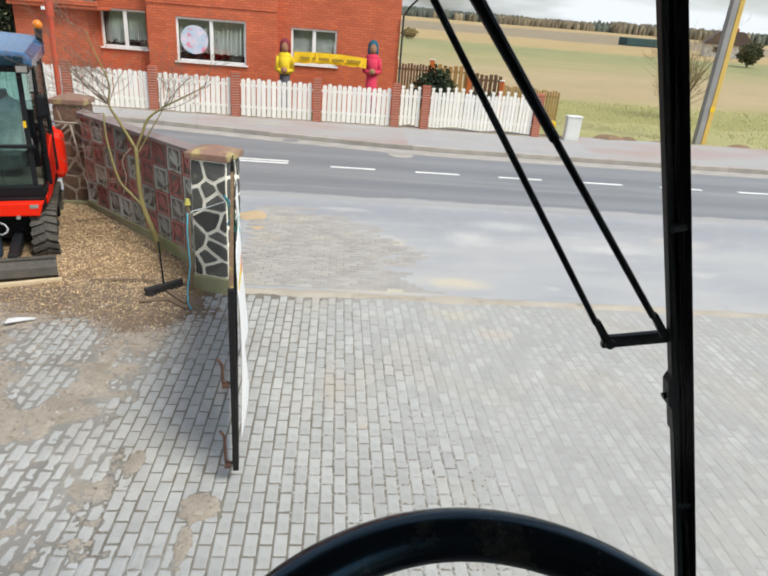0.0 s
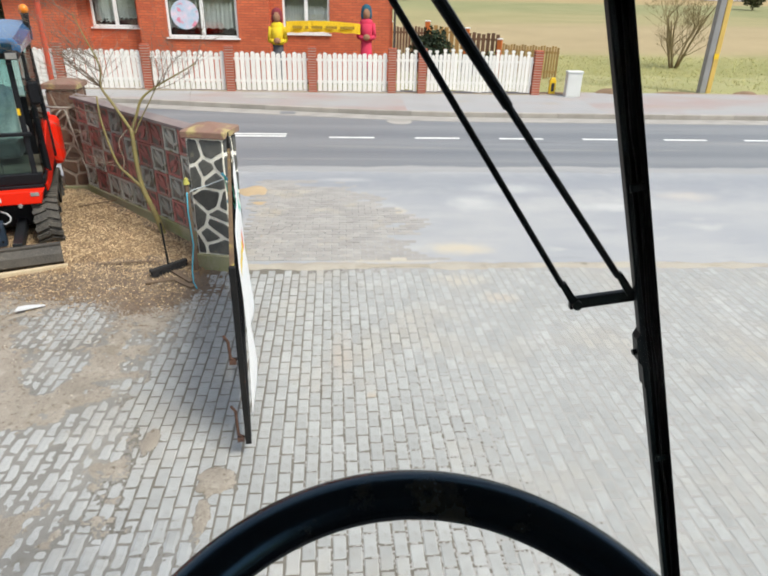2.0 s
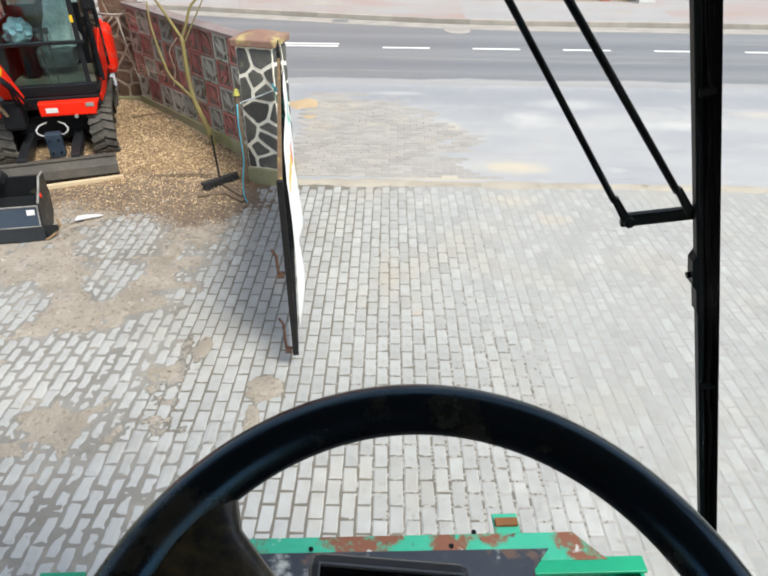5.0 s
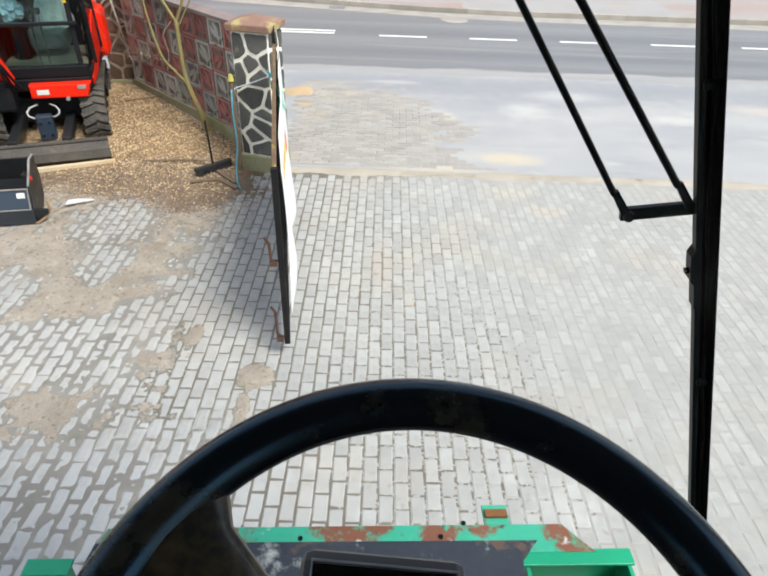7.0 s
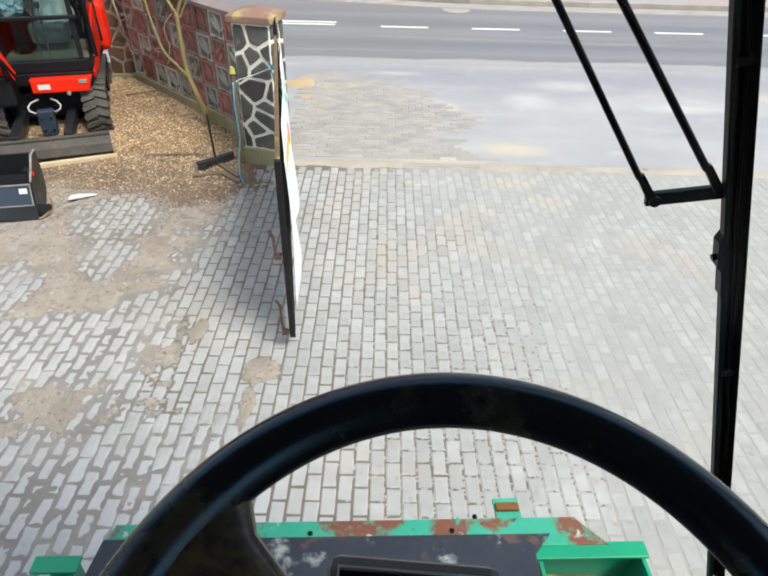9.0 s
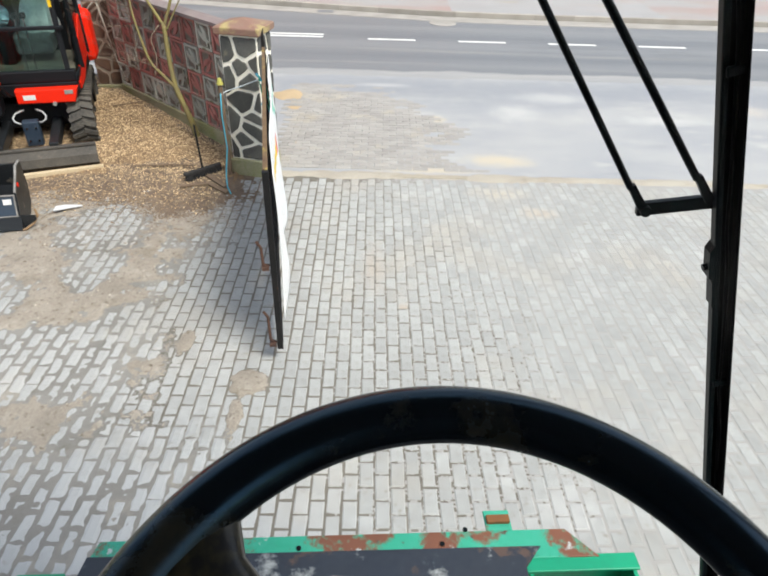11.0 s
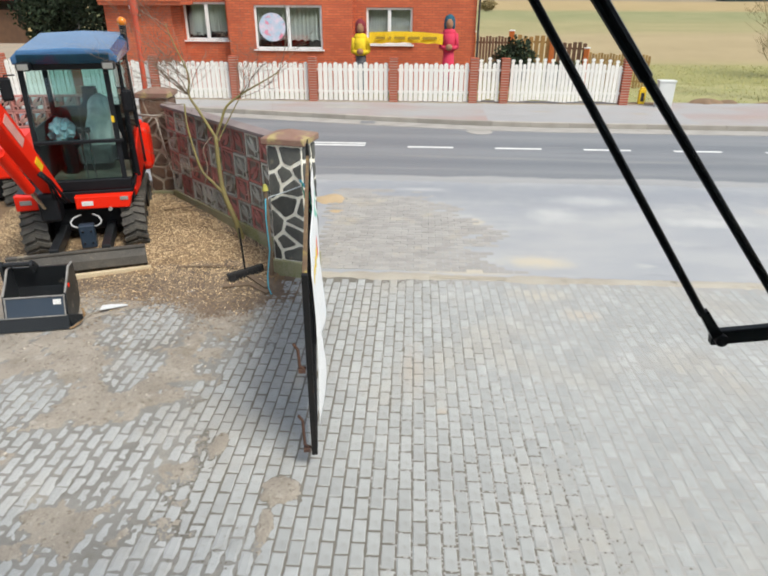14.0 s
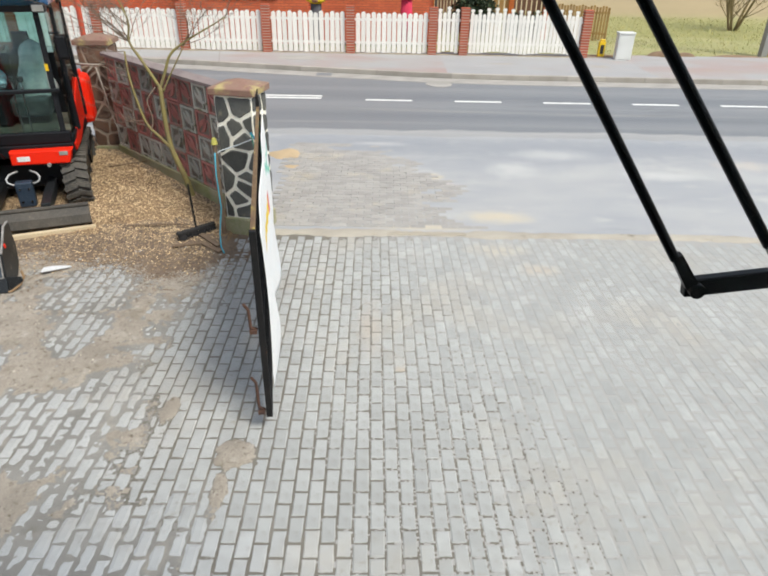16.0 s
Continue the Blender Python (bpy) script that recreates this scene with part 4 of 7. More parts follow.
part("wall", box(BM(), -2.6, -2.3, FB + 0.3, FY + 0.3, 0, 6), M_BRICK, house)
# near-black room surfaces: the unlit inside is put into their colour
part("floor_slab", box(BM(), -10.1, 1.5, FY + 0.4, 31.4, 0.05, 0.2), M_DARK, house)
part("inner_wall", box(BM(), -10.1, 1.5, FY + 1.6, FY + 1.7, 0.2, 5.9), M_DARK, house, "inner wall of the rooms, near-black for their dimness")
bm = BM()
prism(bm, [(22.2, 5.95), (32.1, 5.95), (27.1, 9.2)], -10.7, 2.1, m=pose(0, 0, 0, 0, 0, 90) @ Matrix.Diagonal((1, -1, 1, 1)))
part("roof", bm, M_ROOF, house, "red tiled pitched roof")
M_BALC = material("balcony_panel", (0.10, 0.11, 0.10), (0.15, 0.16, 0.15), rough=0.25, scale=2, bump=0.05)
balcony = part("balcony", box(BM(), -10.5, -7.75, 21.75, 22.9, 2.80, 2.90, 0.01), M_BRICK, house, "brick balcony ledge")
part("balcony_frame", box(BM(), -10.5, -7.75, 21.72, 21.80, 2.90, 3.05, 0.01), M_BRICK, balcony)
part("balcony_panel", box(BM(), -10.35, -7.85, 21.74, 21.78, 3.05, 3.9), M_BALC, balcony, "dark framed balcony panel")
house_window(house, *W1[:1], -6.56, *W1[2:], FY, 1)
house_window(house, *W2, FB, 2)
house_window(house, *W3, FY, 3)
part("brick_band", box(BM(), -6.52, -2.28, FB - 0.02, FB, 3.15, 3.30), M_BRICK, house)
bm = BM()
tube(bm, [(1.90, 22.82, 0.1), (1.90, 22.82, 3.35), (2.05, 22.7, 3.62), (2.3, 22.35, 3.9)], 0.035, 8)
part("downpipe", bm, M_ZINC, house, "thin dark rainwater downpipe")
part("house_lamp", box(BM(), -9.45, -9.2, 21.68, 21.75, 2.70, 2.80, 0.01), M_PVC, house, "small white lamp under the balcony")
# round picture in the middle window
M_DISC = material("round_picture", (0.75, 0.62, 0.72), (0.30, 0.55, 0.70), rough=0.5, scale=3.5, grain=9, amount=0.5, bump=0, spots=(0.75, 0.25, 0.35), spot_scale=3.0, spot_at=0.55)
bm = BM()
rod(bm, (-5.02, FB + 0.085, 2.12), (-5.02, FB + 0.093, 2.12), 0.45, n=40)
solid("round_picture", bm, M_DISC, "round pastel pink and blue picture stuck inside the window", "picture")
for x in (-7.75, -6.95, -4.1, -1.55, -0.75):
    bm = BM()
    y = FB if x == -4.1 else FY
    rod(bm, (x, y + 0.2, 1.71 if x < -6 else (1.43 if x == -4.1 else 1.61)), (x, y + 0.2, 1.83 if x < -6 else (1.55 if x == -4.1 else 1.73)), 0.05, 0.07, 10)
    for k in range(9):
        a = k * 2.4
        z0 = bm.verts[-1].co.z if False else (1.83 if x < -6 else (1.55 if x == -4.1 else 1.73))
        tube(bm, [(x, y + .2, z0 - 0.02), (x + .05 * math.cos(a), y + .2 + .03 * math.sin(a), z0 + .08), (x + .1 * math.cos(a), y + .2 + .04 * math.sin(a), z0 + 0.1)], [0.012, 0.018, 0.004], 5)
    solid("pot_plant", bm, M_DARK, "dark pot plant on the window ledge", "pot plant", group="plants on the window ledges")

# ---- fence: brick posts, white pickets ----
POSTS = [-15.9, -13.4, -10.9, -8.35, -5.78, -3.29, -0.79, 1.66, 2.60, 6.22]
FENCE_Y = 20.25


def fence_y(x):
    return FENCE_Y + max(0.0, -x - 3.3) * 0.02


course_me = mesh_of(box(BM(), -0.125, 0.125, -0.125, 0.125, -0.0275, 0.0275, 0.005), "brick", M_POSTBRICK)
for x in POSTS:
    post = thing("fence_post", pose(x, fence_y(x), 0.08), "square red brick fence post with pale joints", "fence post", "brick fence posts")
    part("mortar_core", box(BM(), -0.117, 0.117, -0.117, 0.117, -0.1, 1.31), M_MORTAR, post)
    for k in range(17):
        ob = new("brick", course_me)
        ob.parent = post
        ob.matrix_local = pose(0, 0, 0.045 + k * 0.0765)
    part("cap", box(BM(), -0.13, 0.13, -0.13, 0.13, 1.315, 1.34, 0.008), M_POSTBRICK, post)


def picket_me(h, w, knob):
    bm = BM()
    if knob:
        out = [(-w / 2, 0), (w / 2, 0), (w / 2, h - 0.13), (w * 0.28, h - 0.1)]
        out += [(w * 0.62 * math.cos(a), h - 0.045 + 0.045 * math.sin(a)) for a in np.linspace(-0.9, math.pi + 0.9, 9)]
        out += [(-w * 0.28, h - 0.1), (-w / 2, h - 0.13)]
    else:
        out = [(-w / 2, 0), (w / 2, 0), (w / 2, h - 0.04), (w * 0.25, h - 0.008), (0, h), (-w * 0.25, h - 0.008), (-w / 2, h - 0.04)]
    prism(bm, out, -0.011, 0.011)
    return mesh_of(bm, "picket", M_WHITE)


rail_m = M_WHITE
PLAIN, LOW = picket_me(1.13, 0.128, False), picket_me(1.095, 0.128, False)
GATE_A, GATE_B = picket_me(1.22, 0.100, True), picket_me(1.08, 0.100, False)
rp = random.Random(8)
for a, b in zip(POSTS, POSTS[1:]):
    gate = a > 1.6
    x0, x1 = a + 0.15, b - 0.15
    n = max(4, round((x1 - x0) / (0.118 if gate else 0.152)))
    panel = thing("picket_gate" if gate else "picket_fence", pose((x0 + x1) / 2, fence_y((a + b) / 2) - 0.03, 0.16 + (0.02 if gate else 0)), "white wooden gate with round-topped pickets" if gate else "white wooden picket fence between brick posts", "gate" if gate else "fence", "picket gates" if gate else "white picket fences")
    half = (x1 - x0) / 2
    for z in (0.22, 0.86):
        part("rail", box(BM(), -half - 0.03, half + 0.03, 0.014, 0.055, z, z + 0.07, 0.004), M_WHITE, panel)
    for k in range(n):
        u = (k + 0.5) / n
        knob = gate and (k % 2 == 0)
        ob = new("picket", (GATE_A if knob else GATE_B) if gate else (PLAIN if k % 2 else LOW))
        ob.parent = panel
        lift = 0.06 * math.sin(u * math.pi * (2 if b > 5 else 1)) ** 2 if gate else 0.0
        ob.matrix_local = pose(-half + u * 2 * half, rp.uniform(-.003, .003), lift - 0.02 + rp.uniform(-.01, .01), 0, rp.uniform(-.7, .7), rp.uniform(-1.5, 1.5))


# ---- straw figures with a banner ----
def doll(m, coat, head, legs, skirt, label):
    mats = [material("doll_coat", coat, rough=0.9, scale=5, grain=40, bump=0.3), material("doll_head", (0.38, 0.20, 0.11), (0.24, 0.12, 0.07), rough=0.9, scale=8), material("doll_hair", head, rough=0.95, scale=8, bump=0.4), material("doll_legs", legs, rough=0.9)]
    bm = BM()

    def blob(c, r, mat, seg=12):
        out = bmesh.ops.create_uvsphere(bm, u_segments=seg, v_segments=8, radius=1)
        bmesh.ops.transform(bm, verts=out["verts"], matrix=Matrix.Translation(c) @ Matrix.Diagonal((*r, 1)))
        for f in {f for v in out["verts"] for f in v.link_faces}:
            f.material_index = mat

    rod(bm, (0, 0, 0.0), (0, 0, 1.24), 0.26 if skirt else 0.19, 0.20, 14, mat=0 if skirt else 3)
    rod(bm, (0, 0, 1.22), (0, 0, 1.75), 0.23, 0.22, 14)
    blob((0, 0, 1.76), (0.25, 0.17, 0.16), 0)
    rod(bm, (-0.24, 0, 1.75), (-0.30, -0.05, 1.32), 0.085, 0.075, 10)
    rod(bm, (0.24, 0, 1.75), (0.30, -0.05, 1.32), 0.085, 0.075, 10)
    rod(bm, (-0.30, -0.05, 1.34), (-0.06, -0.26, 1.30), 0.075, 0.06, 10)
    rod(bm, (0.30, -0.05, 1.34), (0.08, -0.26, 1.30), 0.075, 0.06, 10)
    blob((0, -0.27, 1.34), (0.13, 0.08, 0.10), 1)
    blob((0, -0.02, 2.05), (0.145, 0.15, 0.19), 1)
    blob((0, 0.04, 2.12), (0.20, 0.17, 0.21), 2)
    blob((-0.13, 0.03, 2.0), (0.08, 0.1, 0.17), 2)
    blob((0.13, 0.03, 2.0), (0.08, 0.1, 0.17), 2)
    return solid("straw_figure", bm, mats, label, "straw figure", m=m @ Matrix.Diagonal((0.86, 0.88, 0.97, 1)), smooth=True)


doll(pose(-1.92, 21.5, 0.18), (0.78, 0.56, 0.02), (0.22, 0.03, 0.04), (0.08, 0.08, 0.09), False, "life-size straw figure in a yellow jumper and maroon cap")
doll(pose(0.90, 21.5, 0.33), (0.60, 0.035, 0.085), (0.02, 0.10, 0.15), (0.60, 0.045, 0.10), True, "life-size straw figure in a red dress with blue hair")
M_BANNER = material("yellow_banner", (0.82, 0.58, 0.01), (0.70, 0.48, 0.01), rough=0.7, scale=3, grain=40, bump=0.1)
bm, n = BM(), 30
top = [bm.verts.new((-1.62 + 2.32 * k / n, 21.28 + 0.02 * math.sin(k * .7), 2.02 + 0.05 * math.sin(k / n * 3.14) + 0.04 * (1 - k / n))) for k in range(n + 1)]
bot = [bm.verts.new((-1.62 + 2.32 * k / n, 21.27 + 0.025 * math.sin(k * .7 + .5), 1.72 + 0.04 * math.sin(k / n * 3.14) + 0.01 * math.sin(k))) for k in range(n + 1)]
for k in range(n):
    bm.faces.new((top[k], top[k + 1], bot[k + 1], bot[k]))
bmesh.ops.solidify(bm, geom=bm.faces[:], thickness=0.012)
banner = solid("banner", bm, M_BANNER, "long yellow cloth banner held by two straw figures", "banner", smooth=True)
M_INK = material("banner_ink", (0.40, 0.26, 0.02), rough=0.8, bump=0)
x = -1.42
for w in (0.30, 0.09, 0.34, 0.36, 0.44):
    part("text_bar", box(BM(), x, x + w, 21.225, 21.235, 1.87 - 0.01, 1.95 - 0.01), M_INK, banner, "faded dark lettering bar")
    x += w + 0.1

# ---- verge, pole, far things ----
M_GRASS = material("verge_grass", (0.30, 0.31, 0.095), (0.42, 0.38, 0.18), rough=0.95, scale=1.2, grain=30, amount=0.5, per="island", vary=0.18, bump=0)
M_VERGE = material("verge_soil", (0.24, 0.25, 0.09), (0.34, 0.31, 0.15), rough=0.95, scale=0.9, grain=14, amount=0.5, bump=0.6, depth=0.03)


sheet("verge", 6.4, 70, 20.3, 27.5, 120, 24, lambda x, y: 0.05 + 0.05 * hum(x, y, 0.7) - 0.035 * max(0, y - 22.5) , M_VERGE, "short greenish grass verge beside the footway")
# grass tufts on the verge
gv, gf = [], []
rg = np.random.default_rng(9)
for k in range(14000):
    x, y = rg.uniform(6.5, 30), rg.uniform(20.5, 34)
    if y < 20.8 and rg.random() > 0.3:
        continue
    h, a, w = rg.uniform(0.03, 0.11), rg.uniform(0, 6.28), rg.uniform(0.008, 0.02)
    z = 0.03 - 0.012 * max(0, y - 23)
    q = len(gv)
    gv += [(x - w * math.cos(a), y - w * math.sin(a), z), (x + w * math.cos(a), y + w * math.sin(a), z), (x + 0.07 * math.sin(a), y + 0.05 * math.cos(a * 2), z + h)]
    gf.append((q, q + 1, q + 2))
me = bpy.data.meshes.new("grass")
me.from_pydata(gv, [], gf)
me.materials.append(M_GRASS)
tagged(new("grass", me), "short tufts of green and dry grass", "grass", "", "stuff")
M_EARTH = material("dug_earth", (0.26, 0.17, 0.10), (0.16, 0.11, 0.07), rough=0.95, scale=4, grain=60, bump=0.6)
for s, (cx, cy, rx, ry, h) in enumerate(((7.0, 20.45, 1.0, 0.35, 0.05), (8.9, 20.75, 0.5, 0.25, 0.16), (9.6, 20.8, 0.35, 0.2, 0.12), (13.6, 20.9, 0.5, 0.2, 0.1), (11.2, 20.85, 0.8, 0.2, 0.06))):
    p = patch(cx, cy, rx, ry, h, 40 + s * 2.3, 0.1)
    p.data.materials.clear()
    p.data.materials.append(M_EARTH)
    p.name = "earth_heap"
    tagged(p, "low heap of brown earth beside the footway", "earth heap", "earth beside the footway", "stuff")
M_YELLOW = material("yellow_plastic", (0.80, 0.52, 0.01), (0.70, 0.45, 0.01), rough=0.45, bump=0.05)
bollard = thing("marker_post", pose(6.80, 20.33, 0.06), "short yellow plastic marker post by the gate", "marker post")
part("body", box(BM(), -0.10, 0.10, -0.06, 0.06, 0, 0.50, 0.02), M_YELLOW, bollard)
part("cap", box(BM(), -0.075, 0.075, -0.05, 0.05, 0.50, 0.56, 0.02), M_YELLOW, bollard)
part("label_bar", box(BM(), -0.05, 0.05, -0.064, -0.061, 0.15, 0.4), M_DARK, bollard, "dark printed bar")
M_CABINET = material("cabinet_grey", (0.66, 0.67, 0.64), (0.56, 0.57, 0.54), rough=0.6, scale=4, bump=0.1)
cab_box = thing("utility_cabinet", pose(7.33, 19.95, 0.08), "pale grey plastic utility cabinet on the verge", "utility cabinet")
part("body", box(BM(), -0.23, 0.23, -0.12, 0.12, 0, 0.74, 0.012), M_CABINET, cab_box)
part("lid", box(BM(), -0.25, 0.25, -0.14, 0.14, 0.74, 0.80, 0.015), M_CABINET, cab_box)
part("door", box(BM(), -0.2, 0.2, -0.128, -0.122, 0.05, 0.7, 0.002), M_CABINET, cab_box)
M_POLE = material("pole_concrete", (0.30, 0.30, 0.29), (0.22, 0.22, 0.21), rough=0.9, scale=2, grain=40, bump=0.3)
# ochre puts the sunlight on the pole's right side into its colour
M_POLESUN = material("pole_sunlit_side", (0.62, 0.42, 0.10), (0.50, 0.34, 0.09), rough=0.8, scale=2, grain=40, bump=0.3)
pole = thing("utility_pole", pose(12.45, 21.45, 0.0), "tall concrete utility pole, its sunlit side coloured ochre", "utility pole")
part("shaft", box(BM(), -0.19, 0.02, -0.12, 0.12, -0.2, 9.0, 0.02), M_POLE, pole, "grey concrete web of the pole")
part("flange", box(BM(), 0.02, 0.19, -0.14, 0.14, -0.2, 9.0, 0.02), M_POLESUN, pole, "flange of the pole, ochre for its sunlit side")
part("sign", box(BM(), 0.0, 0.16, -0.15, -0.142, 1.15, 1.32, 0.003), M_YELLOW, pole, "small yellow plate")


def bare_tree(m, label, trunks, seed, height, mat, spread, lean=(0, 0), levels=4, r0=0.09, kind_name="bare_tree"):
    rt = random.Random(seed)
    tree = thing(kind_name, m, label, "tree")
    bm_t, bm_b = BM(), BM()

    def grow(p, d, length, r, level):
        pts, rad = [p], [r]
        for k in range(4):
            d = (d + Vector((rt.uniform(-.16, .16), rt.uniform(-.16, .16), rt.uniform(-.03, .12)))).normalized()
            p = p + d * length / 4
            pts.append(p)
            rad.append(r * (1 - 0.45 * (k + 1) / 4))
        tube(bm_t if level == 0 else bm_b, pts, rad, 6 if level < 2 else 4)
        if level < levels:
            for k in range(rt.randint(3, 4) if level else rt.randint(4, 6)):
                q = pts[rt.randint(1, 4)]
                side = Vector((rt.uniform(-1, 1), rt.uniform(-1, 1), rt.uniform(-0.1, 0.5))).normalized()
                grow(q, (d * 0.6 + side * spread).normalized(), length * rt.uniform(0.45, 0.7), max(rad[-1] * 0.55, 0.0038), level + 1)

    for k in range(trunks):
        a = 2 * math.pi * k / max(1, trunks) + seed
        o = 0.12 if trunks > 1 else 0
        grow(Vector((o * math.cos(a), o * math.sin(a), -0.1)), Vector((0.3 * math.cos(a) * (trunks > 1) + lean[0], 0.3 * math.sin(a) * (trunks > 1) + lean[1], 1)).normalized(), height * rt.uniform(0.4, 0.5), r0, 0)
    part("trunk", bm_t, mat, tree, smooth=True)
    part("branches", bm_b, mat, tree, smooth=True)
    return tree


M_BARK = material("bark_olive", (0.26, 0.20, 0.09), (0.17, 0.13, 0.07), rough=0.95, scale=6, grain=50, bump=0.5)
M_BARKG = material("bark_green", (0.27, 0.235, 0.07), (0.19, 0.15, 0.08), rough=0.95, scale=5, grain=60, bump=0.4)
bare_tree(pose(15.3, 29.4, -0.1), "bare many-stemmed willow on the meadow", 7, 4, 5.4, M_BARK, 0.8, levels=4, r0=0.055)


def needles(bm, c, r, n, rt, size):
    for k in range(n):
        while True:
            v = Vector((rt.uniform(-1, 1), rt.uniform(-1, 1), rt.uniform(-1, 1)))
            if 0.25 < v.length < 1:
                break
        v = Vector((v.x * r[0], v.y * r[1], v.z * r[2])) * (0.75 + 0.3 * noise.noise(v * 2.2))
        d = Vector((rt.uniform(-1, 1), rt.uniform(-1, 1), rt.uniform(-.3, 1))).normalized() * size
        s = d.cross(Vector((rt.uniform(-1, 1), rt.uniform(-1, 1), rt.uniform(-1, 1)))).normalized() * size * 0.45
        p = Vector(c) + v
        bm.faces.new([bm.verts.new(p - s), bm.verts.new(p + s), bm.verts.new(p + d + s * .3), bm.verts.new(p + d - s * .3)])
    return bm


M_CONIFER = material("conifer_green", (0.018, 0.034, 0.018), (0.032, 0.048, 0.018), rough=0.9, scale=2, per="island", vary=0.5, bump=0)


def bush(name, m, r, n, size, label, seed, category="bush", mat=None):
    rt = random.Random(seed)
    b = thing(name, m, label, category)
    bm = BM()
    rod(bm, (0, 0, -0.1), (0, 0, r[2]), 0.05 + 0.04 * r[0], 0.02, 8)
    part("trunk", bm, M_BARK, b)
    part("crown", needles(BM(), (0, 0, r[2] * 1.02), r, n, rt, size), mat or M_CONIFER, b)
    return b


bush("evergreen_tree", pose(-17.2, 30.5, -0.1), (2.0, 1.8, 2.9), 7000, 0.15, "dark dense evergreen tree beside the house", 1, "tree")
bush("evergreen_tree", pose(-14.2, 29.5, -0.1), (1.7, 1.6, 3.4), 7000, 0.15, "dark dense evergreen tree beside the house", 2, "tree")
bush("evergreen_bush", pose(3.3, 23.6, 0), (0.95, 0.7, 0.98), 2600, 0.10, "dark green conifer bush behind the fence", 3)
bush("evergreen_bush", pose(4.75, 23.9, 0), (0.4, 0.4, 0.55), 700, 0.09, "small green conifer behind the fence", 4)
bush("evergreen_bush", pose(5.5, 24.0, 0), (0.35, 0.35, 0.55), 600, 0.09, "small green conifer behind the fence", 5)
M_HEDGE = material("far_foliage", (0.07, 0.085, 0.035), (0.11, 0.10, 0.05), rough=0.95, scale=1, per="island", vary=0.4, bump=0)
bush("round_bush", pose(68.4, 110.0, -0.3), (2.6, 2.2, 2.3), 2200, 0.35, "dark rounded shrub by the far farmhouse", 6, mat=M_HEDGE)
M_REED = material("dry_reeds", (0.36, 0.28, 0.13), (0.28, 0.21, 0.10), rough=0.95, scale=1, per="island", vary=0.4, bump=0)
bush("dry_shrub", pose(10.5, 118.0, -0.2), (2.0, 1.6, 1.1), 3000, 0.16, "tan leafless shrub in the meadow", 7, mat=M_REED)
# garden behind the gate: plank fence, orange posts
M_PLANK = material("brown_planks", (0.16, 0.085, 0.045), (0.10, 0.055, 0.035), rough=0.85, scale=3, grain=40, bump=0.3, per="object", vary=0.25)
M_ORANGE = material("orange_post", (0.55, 0.16, 0.03), (0.45, 0.12, 0.03), rough=0.8, scale=4, bump=0.2)
M_TANWOOD = material("tan_planks", (0.45, 0.29, 0.10), (0.34, 0.21, 0.08), rough=0.85, scale=4, bump=0.2, per="object", vary=0.2)
garden = [((2.0, 26.3), (3.4, 26.2), M_PLANK, 1.75, 0.09, "dark brown picket fence of the garden"), ((3.45, 26.2), (4.9, 25.8), M_TANWOOD, 1.80, 0.16, "orange-brown board fence of the garden"), ((4.95, 25.8), (6.2, 25.5), M_PLANK, 1.60, 0.14, "dark brown board fence of the garden"), ((6.2, 25.5), (8.3, 24.6), M_TANWOOD, 1.25, 0.08, "low tan picket fence of the garden")]
for (ax_, ay_), (bx_, by_), mat, h, w, label in garden:
    d = Vector((bx_ - ax_, by_ - ay_))
    g = thing("garden_fence", pose(ax_, ay_, -0.1, 0, 0, math.degrees(math.atan2(d.y, d.x))), label, "fence", "garden fences")
    n = int(d.length / (w * 1.25))
    pm = mesh_of(box(BM(), -w / 2, w / 2, -0.012, 0.012, 0.1, h, 0.004), "board", mat)
    for z in (0.3, h - 0.25):
        part("rail", box(BM(), 0, d.length, 0.012, 0.05, z, z + 0.07), mat, g)
    for k in range(n):
        ob = new("board", pm)
        ob.parent = g
        ob.matrix_local = pose((k + 0.5) * d.length / n, 0, 0.03 * math.sin(k * 1.7))
    part("post", box(BM(), -0.09, 0.09, -0.09, 0.09, 0, h + 0.15, 0.01), M_ORANGE, g, "orange square post")
    part("post_cap", box(BM(), -0.1, 0.1, -0.1, 0.1, h + 0.15, h + 0.19, 0.01), M_PVC, g, "pale post cap")

# shed and carport at the far left, lane before them
M_SHEDRED = material("red_roof", (0.30, 0.03, 0.05), (0.22, 0.03, 0.04), rough=0.7, scale=1, bump=0.2)
M_CREAM = material("cream_wall", (0.62, 0.46, 0.22), (0.52, 0.38, 0.18), rough=0.9, scale=1.5, bump=0.2)
shed = thing("shed", pose(-29.2, 44.0, -0.3), "open-fronted farm shed with a dark red roof", "shed")
part("wall", box(BM(), -5, 4.2, 4, 4.2, 0, 3.0), M_DARK, shed)
part("side_wall", box(BM(), 3.9, 4.2, 0, 4, 0, 3.0), M_DARK, shed)
for x in (-4.6, -0.4, 2.6, 4.1):
    part("post", box(BM(), x - 0.12, x + 0.12, -0.1, 0.1, 0, 2.9), M_CREAM, shed, "cream timber post")
part("gate", box(BM(), -0.2, 2.4, 0.1, 0.16, 0.1, 2.3), M_PLANK, shed, "dark plank gate")
part("roof", prism(BM(), [(-5.5, 2.9), (4.8, 2.9), (4.6, 4.6), (-5.3, 4.6)], -0.5, 4.5), M_SHEDRED, shed, "dark red sheet roof")
